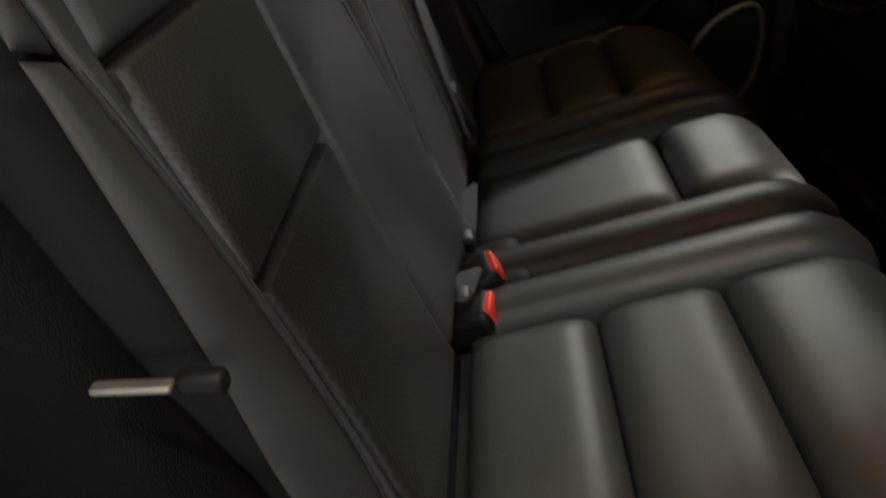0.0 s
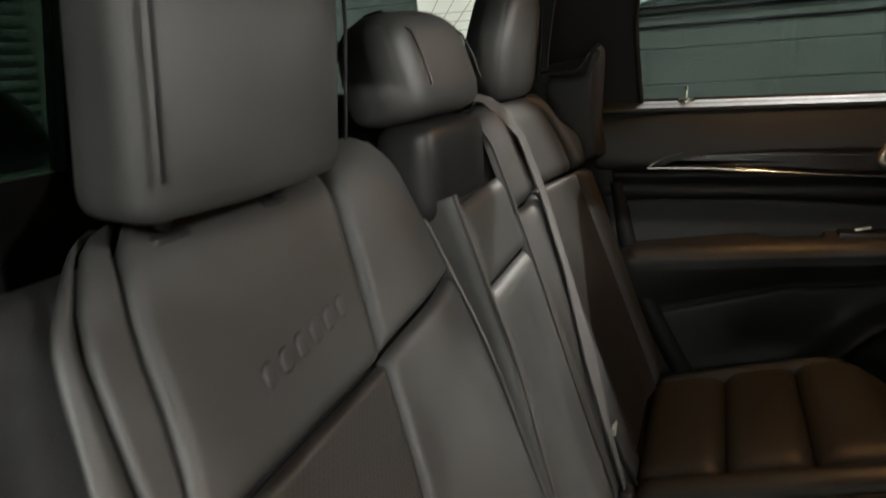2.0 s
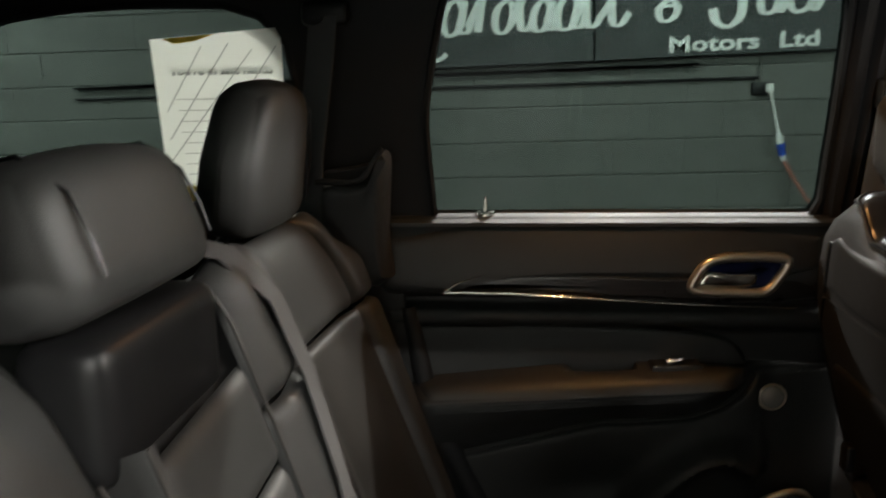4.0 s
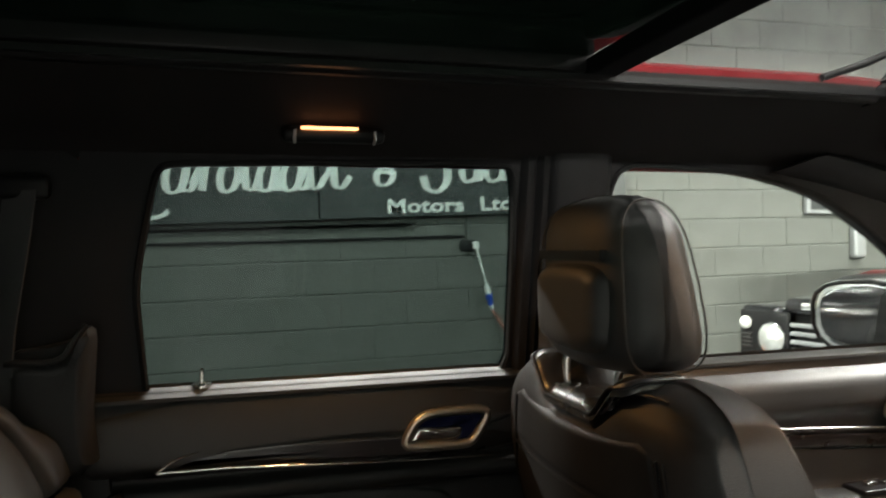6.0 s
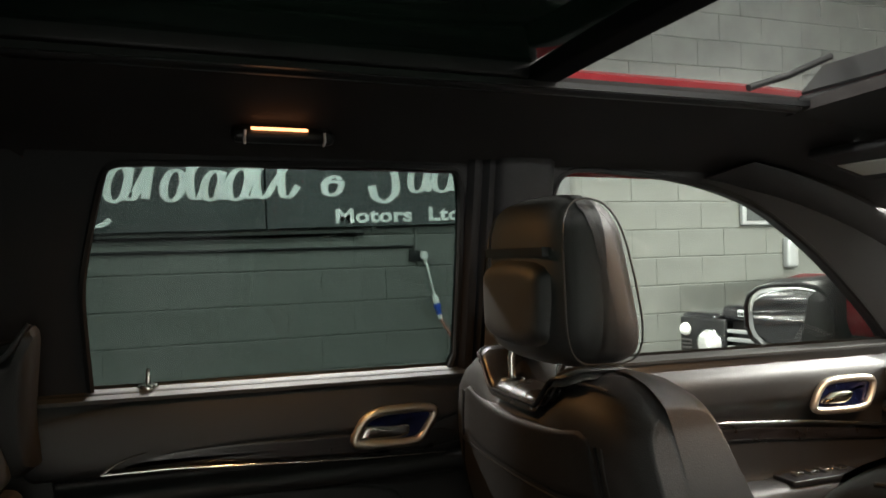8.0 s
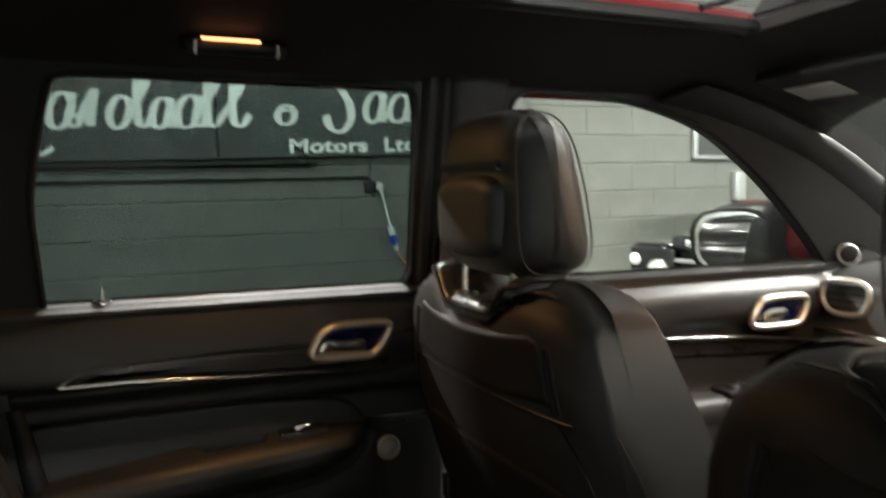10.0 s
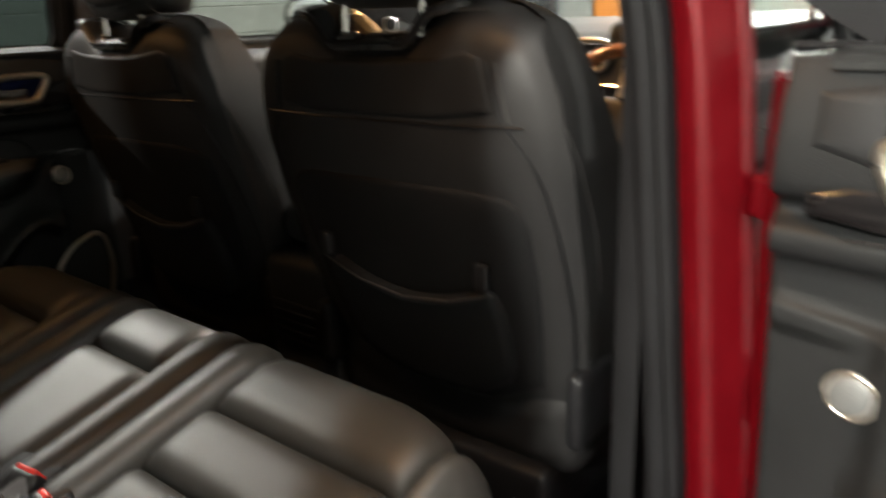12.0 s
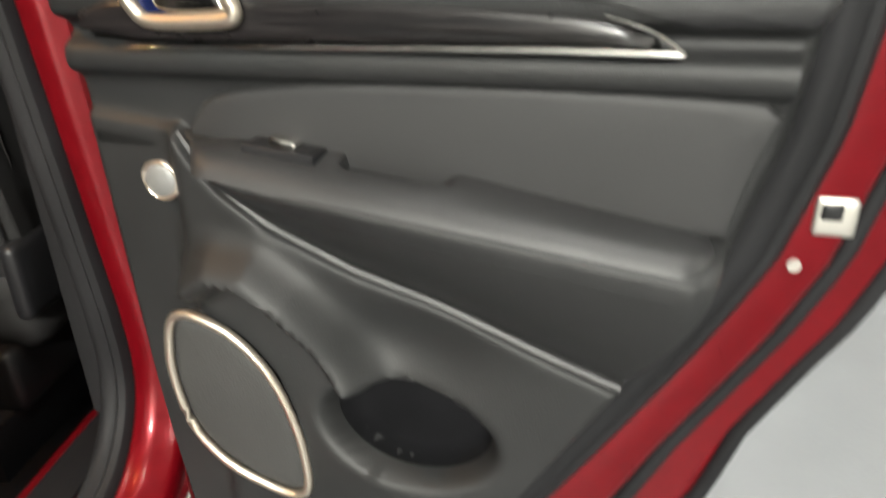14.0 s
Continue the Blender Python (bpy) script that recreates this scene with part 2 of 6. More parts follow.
def perforated(name, colour, rough, pitch):
    """Leather with rows of small punched holes."""
    m = mat(name, colour, rough, 0, grain=0.2, grain_size=600, vary=0.2)
    nt = m.node_tree
    b = nt.nodes["Principled BSDF"]
    tc = nt.nodes.new("ShaderNodeTexCoord")
    sep = nt.nodes.new("ShaderNodeSeparateXYZ")
    nt.links.new(tc.outputs["Object"], sep.inputs[0])
    waves = []
    for axis in ("Y", "Z"):
        mul = nt.nodes.new("ShaderNodeMath")
        mul.operation, mul.inputs[1].default_value = "MULTIPLY", 2 * math.pi / pitch
        nt.links.new(sep.outputs[axis], mul.inputs[0])
        sn = nt.nodes.new("ShaderNodeMath")
        sn.operation = "SINE"
        nt.links.new(mul.outputs[0], sn.inputs[0])
        waves.append(sn)
    prod = nt.nodes.new("ShaderNodeMath")
    prod.operation = "MULTIPLY"
    nt.links.new(waves[0].outputs[0], prod.inputs[0])
    nt.links.new(waves[1].outputs[0], prod.inputs[1])
    mr = nt.nodes.new("ShaderNodeMapRange")
    mr.inputs["From Min"].default_value, mr.inputs["From Max"].default_value = 0.1, 0.55
    mr.inputs["To Min"].default_value, mr.inputs["To Max"].default_value = 1.0, 0.22
    nt.links.new(prod.outputs[0], mr.inputs["Value"])
    old = b.inputs["Base Color"].links[0].from_socket
    sc = nt.nodes.new("ShaderNodeVectorMath")
    sc.operation = "SCALE"
    nt.links.new(old, sc.inputs[0])
    nt.links.new(mr.outputs["Result"], sc.inputs["Scale"])
    nt.links.new(sc.outputs["Vector"], b.inputs["Base Color"])
    bp = nt.nodes.new("ShaderNodeBump")
    bp.inputs["Strength"].default_value, bp.inputs["Distance"].default_value = 0.3, 0.0006
    nt.links.new(mr.outputs["Result"], bp.inputs["Height"])
    nt.links.new(bp.outputs["Normal"], b.inputs["Normal"])
    return m


def pane(name, tint, gloss=1.0):
    """Window glass: clear or smoked, with the mirror sheen that grows towards the rim."""
    m = bpy.data.materials.new(name)
    m.use_nodes = True
    nt = m.node_tree
    nt.nodes.clear()
    out = nt.nodes.new("ShaderNodeOutputMaterial")
    mix = nt.nodes.new("ShaderNodeMixShader")
    clear = nt.nodes.new("ShaderNodeBsdfTransparent")
    clear.inputs["Color"].default_value = (*tint, 1)
    shine = nt.nodes.new("ShaderNodeBsdfGlossy")
    shine.inputs["Roughness"].default_value = 0.02
    lw = nt.nodes.new("ShaderNodeLayerWeight")
    lw.inputs["Blend"].default_value = 0.5
    pw = nt.nodes.new("ShaderNodeMath")
    pw.operation, pw.inputs[1].default_value = "POWER", 5.0
    nt.links.new(lw.outputs["Facing"], pw.inputs[0])
    ml = nt.nodes.new("ShaderNodeMath")
    ml.operation, ml.inputs[1].default_value, ml.inputs[2].default_value = "MULTIPLY_ADD", 0.7 * gloss, 0.022 * gloss
    nt.links.new(pw.outputs[0], ml.inputs[0])
    nt.links.new(ml.outputs[0], mix.inputs[0])
    nt.links.new(clear.outputs[0], mix.inputs[1])
    nt.links.new(shine.outputs[0], mix.inputs[2])
    nt.links.new(mix.outputs[0], out.inputs["Surface"])
    return m


def glow(name, colour, power):
    m = bpy.data.materials.new(name)
    m.use_nodes = True
    b = m.node_tree.nodes["Principled BSDF"]
    b.inputs["Base Color"].default_value = (*colour, 1)
    b.inputs["Emission Color"].default_value = (*colour, 1)
    b.inputs["Emission Strength"].default_value = power
    return m


LEATHER_BACK = mat("matt_back", (0.014, 0.0137, 0.0138), 0.58, grain=0.4, grain_size=600, vary=0.2, spec=0.28)
SHELL = mat("shell_leather", (0.020, 0.0196, 0.0197), 0.54, grain=0.3, grain_size=650, vary=0.2, spec=0.38)
LEATHER = mat("leather", (0.0290, 0.0294, 0.0296), 0.56, grain=0.22, grain_size=700, vary=0.25, vary_size=9)
LEATHER_SEAT = mat("cushion_leather", (0.0350, 0.0348, 0.0325), 0.48, grain=0.15, grain_size=650, vary=0.22, vary_size=8)
PERFORATED = perforated("perforated_leather", (0.027, 0.025, 0.0232), 0.47, 0.0072)
PIPING = mat("piping", (0.034, 0.032, 0.031), 0.5, vary=0.1)
CARPET_BACK = mat("seat_back_cloth", (0.013, 0.013, 0.0135), 0.8, grain=0.5, grain_size=900, vary=0.2, spec=0.16)
TRIM = mat("soft_trim", (0.018, 0.018, 0.0185), 0.48, grain=0.35, grain_size=700, vary=0.12)
TRIM_LOW = mat("hard_trim", (0.015, 0.0153, 0.0155), 0.54, grain=0.4, grain_size=500, vary=0.12, spec=0.36)
INSERT = mat("padded_insert", (0.019, 0.019, 0.0193), 0.6, grain=0.3, grain_size=800, vary=0.12)
WOOD = mat("dark_gloss_wood", (0.008, 0.007, 0.008), 0.30, vary=0.4, vary_size=25, coat=0.2)
nt = WOOD.node_tree  # fine lengthwise grain
stretch = nt.nodes.new("ShaderNodeMapping")
stretch.inputs["Scale"].default_value = (9, 9, 420)
nt.links.new(nt.nodes["Texture Coordinate"].outputs["Object"], stretch.inputs["Vector"])
lines = nt.nodes.new("ShaderNodeTexNoise")
lines.inputs["Scale"].default_value, lines.inputs["Detail"].default_value = 1.0, 3
nt.links.new(stretch.outputs["Vector"], lines.inputs["Vector"])
tone = nt.nodes.new("ShaderNodeValToRGB")
tone.color_ramp.elements[0].position, tone.color_ramp.elements[1].position = 0.42, 0.66
tone.color_ramp.elements[0].color, tone.color_ramp.elements[1].color = (0.005, 0.0045, 0.005, 1), (0.021, 0.018, 0.018, 1)
nt.links.new(lines.outputs["Fac"], tone.inputs["Fac"])
nt.links.new(tone.outputs["Color"], nt.nodes["Principled BSDF"].inputs["Base Color"])
CHROME = mat("chrome", (0.78, 0.76, 0.72), 0.14, metal=1.0, vary=0.04, rough_vary=0.05)
CHROME_SATIN = mat("satin_bronze", (0.62, 0.55, 0.46), 0.34, metal=0.9, vary=0.05)
DARK_CHROME = mat("handle_dish", (0.008, 0.013, 0.06), 0.12, metal=0.4, vary=0.3, vary_size=40)
HEADLINER = mat("headliner_cloth", (0.022, 0.020, 0.020), 0.95, grain=0.5, grain_size=1100, vary=0.15, spec=0.15)
PILLAR = mat("pillar_trim", (0.016, 0.016, 0.0172), 0.6, grain=0.3, grain_size=700, vary=0.12, spec=0.22)
RUBBER = mat("rubber_seal", (0.012, 0.012, 0.013), 0.6, vary=0.2, spec=0.16)
# floor carpet; its black also serves as painted shade in the door pockets
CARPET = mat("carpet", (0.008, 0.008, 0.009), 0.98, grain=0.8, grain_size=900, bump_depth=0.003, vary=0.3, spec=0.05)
RED_PAINT = mat("red_paint", (0.132, 0.0019, 0.0052), 0.32, metal=0.35, coat=0.30, vary=0.08, vary_size=30, spec=0.2)
PLASTIC = mat("black_plastic", (0.010, 0.010, 0.011), 0.4, vary=0.2, spec=0.30)
RED_PLASTIC = mat("red_button", (0.75, 0.03, 0.02), 0.4, vary=0.08)
WEBBING = mat("belt_webbing", (0.068, 0.067, 0.070), 0.75, grain=0.6, grain_size=900, vary=0.15)
SILVER = mat("silver_plastic", (0.55, 0.54, 0.52), 0.35, metal=0.6, vary=0.06)
BLOCK = mat("painted_block", (0.112, 0.116, 0.107), 0.62, grain=0.7, grain_size=120, bump_depth=0.003, vary=0.16, vary_size=3, random_tone=0.02)
MORTAR = mat("painted_mortar", (0.100, 0.104, 0.096), 0.75, grain=0.6, grain_size=150, bump_depth=0.003, vary=0.2)
SIGN = mat("sign_board", (0.040, 0.044, 0.045), 0.45, vary=0.1, vary_size=2)
SIGN_WHITE = mat("sign_white", (0.80, 0.82, 0.80), 0.4, vary=0.04)
WHITE = mat("white_plastic", (0.78, 0.78, 0.75), 0.4, vary=0.05)
BLUE = mat("blue_plastic", (0.02, 0.07, 0.42), 0.4, vary=0.08)
CABLE_RED = mat("orange_cable", (0.34, 0.12, 0.09), 0.5, vary=0.1)
CONCRETE = mat("painted_floor", (0.088, 0.092, 0.096), 0.5, grain=0.4, grain_size=60, vary=0.18, vary_size=1.3)
PLASTER = mat("workshop_plaster", (0.42, 0.42, 0.40), 0.85, grain=0.4, grain_size=60, vary=0.12, vary_size=1.5)
SHUTTER = mat("shutter_steel", (0.38, 0.39, 0.40), 0.4, metal=0.5, vary=0.1)
ORANGE = mat("orange_paint", (0.52, 0.17, 0.022), 0.45, vary=0.1)
CAR_BLACK = mat("black_car_paint", (0.010, 0.010, 0.012), 0.22, coat=1.0, vary=0.1)
CAR_WHITE = mat("white_car_paint", (0.60, 0.61, 0.60), 0.25, coat=1.0, vary=0.03)
HEADLAMP = mat("headlamp_reflector", (0.85, 0.86, 0.85), 0.15, metal=0.7, vary=0.15, vary_size=60)
AMBER = mat("amber_lens", (0.75, 0.16, 0.01), 0.2, vary=0.1)
PAPER = mat("paper", (0.80, 0.81, 0.78), 0.8, vary=0.03)
nt = PAPER.node_tree
through_light = nt.nodes.new("ShaderNodeBsdfTranslucent")
through_light.inputs["Color"].default_value = (0.86, 0.88, 0.84, 1)
both = nt.nodes.new("ShaderNodeMixShader")
both.inputs[0].default_value = 0.65
nt.links.new(nt.nodes["Principled BSDF"].outputs[0], both.inputs[1])
nt.links.new(through_light.outputs[0], both.inputs[2])
nt.links.new(both.outputs[0], nt.nodes["Material Output"].inputs["Surface"])
YELLOW = mat("yellow_print", (0.80, 0.55, 0.03), 0.7, vary=0.05)
INK = mat("grey_print", (0.32, 0.33, 0.33), 0.8, vary=0.1)
MIRROR = mat("mirror", (0.9, 0.9, 0.9), 0.02, metal=1.0, vary=0.0, rough_vary=0.0)
GLASS_DARK = pane("privacy_glass", (0.312, 0.36, 0.352), 0.6)
GLASS = pane("clear_glass", (0.90, 0.93, 0.91))
GLASS_ROOF = pane("roof_glass", (0.085, 0.115, 0.097), 0.35)
LAMP_LENS = glow("courtesy_lens", (1.0, 0.40, 0.16), 3.2)
TUBE = glow("strip_light_tube", (0.95, 1.0, 0.97), 120.0)
WOOD_RIM = mat("polished_wood", (0.28, 0.10, 0.03), 0.22, vary=0.4, vary_size=30, coat=0.5)
GRILLE = mat("speaker_mesh", (0.040, 0.040, 0.039), 0.6, grain=0.8, grain_size=420, vary=0.1, spec=0.20)
DASH = mat("dash_leather", (0.05, 0.05, 0.05), 0.36, grain=0.2, grain_size=500, vary=0.1)
TWEETER = mat("tweeter_mesh", (0.20, 0.20, 0.195), 0.5, metal=0.3, grain=0.6, grain_size=500, vary=0.08)
# a little lighter than the door trim, for light caught along the sill top
WAIST = mat("waist_strip", (0.022, 0.0225, 0.022), 0.58, grain=0.3, grain_size=700, vary=0.12)
SADDLE = mat("glossy_saddle", (0.030, 0.030, 0.030), 0.26, grain=0.06, grain_size=700, vary=0.15)
SCREW = mat("zinc", (0.55, 0.53, 0.48), 0.4, metal=0.9)
FAINT = mat("faint_print", (0.46, 0.46, 0.44), 0.6, vary=0.1)


# ---- workshop round the car ----
SLOPE = 0.0145  # the wall's courses rise a little towards the car's nose
PITCH_X, PITCH_Z = 0.517, 0.2585


def block_wall():
    """The long wall of painted concrete blocks beside the car."""
    wall = thing("wall_left", "dark grey painted concrete block wall", "wall", kind="structure", at=(0, 5.1, 0))
    part("mortar", box(-6, 12, 5.108, 5.3, -0.3, 5.0), MORTAR, wall, smooth=False)
    rng = random.Random(4)
    shapes = []
    for k in range(5):
        w, h, d = PITCH_X - 0.001, PITCH_Z - 0.005, 0.009
        j = [rng.uniform(-0.0022, 0.0022) for _ in range(8)]
        f = [(-w / 2 + j[0], -h / 2 + j[1]), (w / 2 + j[2], -h / 2 + j[3]), (w / 2 + j[4], h / 2 + j[5]), (-w / 2 + j[6], h / 2 + j[7])]
        verts = [(x, 0, z) for x, z in f] + [(x, -d * 0.7, z * 0.985) for x, z in f] + [(x * 0.998, -d, z * 0.932) for x, z in f]
        faces = [(8, 9, 10, 11)] + [(i + 4 * a, (i + 1) % 4 + 4 * a, (i + 1) % 4 + 4 * a + 4, i + 4 * a + 4) for a in (0, 1) for i in range(4)]
        mesh = bpy.data.meshes.new("block")
        mesh.from_pydata(verts, [], faces)
        mesh.materials.append(BLOCK)
        shapes.append(mesh)
    far = []
    for row in range(0, 19):
        for col in range(-8, 19):
            x = -0.3625 + PITCH_X * col + (PITCH_X / 2 if row % 2 else 0)
            z = -0.1355 + PITCH_Z * (row + 0.5) + SLOPE * x
            turn = pose(x, 5.108 + rng.uniform(-0.0005, 0.0005), z, 0, -math.degrees(math.atan(SLOPE)) + rng.uniform(-0.2, 0.2), rng.uniform(-0.06, 0.06))
            if not (2 <= row <= 12 and -1 <= col <= 14):
                mesh = shapes[rng.randrange(5)]
                far.append(([turn @ v.co for v in mesh.vertices], [tuple(p.vertices) for p in mesh.polygons]))
                continue
            ob = new("block", shapes[rng.randrange(5)])
            ob.parent, ob.matrix_parent_inverse = wall, Matrix.Translation((0, -5.1, 0))
            ob.matrix_basis = turn
    rest = part("far_blocks", joined(*far), BLOCK, wall, smooth=False)
    rest["kind"] = "stuff"
    return wall


def rest_of_workshop():
    tagged(part("floor", sheet([[(x, y, 0.006 * math.sin(x * 1.3 + y) + (0 if abs(x) < 2.6 else 0)) for y in np.linspace(-6, 5.3, 24)] for x in np.linspace(-6, 12, 36)], (0, 0, -0.12)), CONCRETE), "pale grey painted concrete workshop floor", "floor", kind="structure")
    tagged(part("ceiling", box(-6, 12, -6, 5.3, 4.7, 4.82), PLASTER, smooth=False), "off-white workshop ceiling", "ceiling", kind="structure")
    tagged(part("wall_right", box(-6, 12, -6.2, -6.0, -0.1, 4.7), PLASTER, smooth=False), "plain pale workshop wall", "wall", kind="structure")
    tagged(part("wall_rear", box(-6.2, -6.0, -6.2, 5.3, -0.1, 4.7), PLASTER, smooth=False), "plain pale workshop end wall", "wall", kind="structure")
    for k in range(26):
        z = 0.1 + k * 0.115
        tagged(part("shutter_slat", sheet([[(-5.94 + 0.025 * math.sin(math.pi * j / 6), y, z + 0.105 * j / 6) for j in range(7)] for y in (0.6, 4.6)], (-0.03, 0, 0)), SHUTTER), "ribbed steel slat of the rear roller shutter", "shutter", kind="structure")
    front = thing("wall_front", "workshop end wall with a ribbed steel roller shutter", "wall", kind="structure", at=(9, 0, 0))
    part("wall_panel", box(9.0, 9.2, -6.2, 5.3, -0.1, 4.7), PLASTER, front, smooth=False)
    for k in range(26):
        z = 0.1 + k * 0.115
        part("slat", sheet([[(8.94 - 0.025 * math.sin(math.pi * j / 6), y, z + 0.105 * j / 6) for j in range(7)] for y in (-5.4, 0.8)], (0.03, 0, 0)), SHUTTER, front)
    # a housing and tube for every strip, the added fill lamps too
    for k, (sx, sy, watts) in enumerate(STRIPS):
        lamp = thing("strip_light", "white batten strip light under the ceiling, from a set partly added as fill", "lamp", "workshop strip lights", at=(sx, sy, 3.5))
        part("housing", rbox((1.56, 0.10, 0.06), 0.01, 2, (sx, sy, 3.465)), WHITE, lamp)
        for dx in (-0.6, 0.6):
            part("chain", sweep([(sx + dx, sy, 3.49), (sx + dx, sy, 4.7)], 0.004, 6), SCREW, lamp)
        part("tube", sweep([(sx - 0.72, sy, 3.41), (sx, sy, 3.41), (sx + 0.72, sy, 3.41)], 0.018, 10), TUBE, lamp, "glowing white tube")


def sign_board():
    """The long dark fascia board with its white shapes."""
    tilt = Matrix.Translation((0.766, 5.03, 1.740)) @ pose(0, 0, 0, 0, -math.degrees(math.atan(0.028)), 0)
    board = thing("sign_board", "long dark grey sign board with white script shapes", "sign", at=(0.766, 5.03, 1.740))
    P = lambda a, b, h: tilt @ Vector((a, -h, b))
    for x0, x1 in ((-2.3, 0.0), (0.006, 2.6)):
        part("panel", pad([(x0, 0), (x1, 0), (x1, 0.95), (x0, 0.95)], P, 0.006, 0.006, 0.03, soft=0, gap=0.4), SIGN, board)

    # slanted white ovals, loops and hooks in place of the brush script
    level = [0.0075]

    def brush(pts, thin, thick):
        """A ribbon that is thick where it falls and thin where it rises; each lies on the last."""
        level[0] += 0.0008
        pts = resample(soften([(p[0], p[1], 0) for p in pts], 2, closed=False), 0.02, closed=False)
        rows = []
        for i, p in enumerate(pts):
            d = (pts[min(i + 1, len(pts) - 1)] - pts[max(i - 1, 0)]).normalized()
            n = Vector((-d.y, d.x, 0)) * (thin + (thick - thin) * min(1.0, abs(d.y)) ** 2)
            lift = level[0] + 0.0006 * i / len(pts)
            rows.append([P(p.x - n.x, p.y - n.y, lift), P(p.x + n.x, p.y + n.y, lift)])
        part("script_shape", sheet(rows), SIGN_WHITE, board)

    def oval(cx, base, w, h, tail=0.0):
        lean = 0.20 * h
        pts = [(cx + 0.5 * w * math.cos(a) + lean * (0.5 + 0.5 * math.sin(a)), base + h * (0.5 + 0.5 * math.sin(a))) for a in np.linspace(0.6, 0.6 + 1.98 * math.pi, 22)]
        brush(pts, 0.012, 0.028)
        if tail:
            brush([(cx + 0.5 * w + lean, base + h), (cx + 0.46 * w, base + 0.25 * h), (cx + 0.52 * w, base + 0.02), (cx + 0.5 * w + tail * 0.6, base + 0.01), (cx + 0.5 * w + tail, base + 0.09)], 0.012, 0.027)

    def loop(cx, base, w, h):
        brush([(cx - 0.5 * w, base + 0.07), (cx + 0.35 * w, base + 0.55 * h), (cx + 0.62 * w, base + 0.90 * h), (cx + 0.42 * w, base + h), (cx + 0.14 * w, base + 0.86 * h), (cx - 0.05 * w, base + 0.35 * h), (cx - 0.02 * w, base + 0.02), (cx + 0.3 * w, base + 0.01), (cx + 0.62 * w, base + 0.10)], 0.012, 0.030)

    oval(-1.03, 0.225, 0.14, 0.24, 0.09)
    brush([(-0.90, 0.28), (-0.80, 0.47), (-0.78, 0.49), (-0.80, 0.42), (-0.83, 0.24)], 0.014, 0.030)
    oval(-0.66, 0.225, 0.13, 0.22)
    loop(-0.52, 0.225, 0.16, 0.50)
    oval(-0.39, 0.225, 0.12, 0.21, 0.07)
    oval(-0.21, 0.225, 0.14, 0.23, 0.08)
    loop(-0.05, 0.225, 0.18, 0.52)
    loop(0.13, 0.225, 0.19, 0.52)
    oval(0.50, 0.25, 0.13, 0.14)
    brush([(0.42, 0.33), (0.52, 0.36), (0.60, 0.33)], 0.012, 0.02)
    brush([(1.04, 0.66), (0.98, 0.74), (0.92, 0.66), (0.95, 0.52), (1.02, 0.40), (1.02, 0.26), (0.93, 0.18), (0.84, 0.22), (0.82, 0.32)], 0.014, 0.034)
    oval(1.19, 0.265, 0.14, 0.23, 0.05)
    oval(1.40, 0.265, 0.16, 0.22, 0.07)
    brush([(-1.30, 0.06), (-1.20, 0.045), (-1.11, 0.06), (-1.06, 0.10)], 0.014, 0.024)
    for word, x in (("Motors", 0.518), ("Ltd", 1.279)):
        lettering(word, 0.152, 0.003, tilt @ pose(x, -0.012, 0.036, 90, 0, 0) @ Matrix.Diagonal((1.36, 1, 1, 1)), "lettering", SIGN_WHITE, board, space=1.02, bold=0.0045)
    for x, z in ((-0.02, 0.03), (1.0, 0.04), (-1.2, 0.03)):
        part("screw", disc(P(x, z, 0.006), (0, -1, 0), 0.006, 0.003, 10), SCREW, board)
    return board


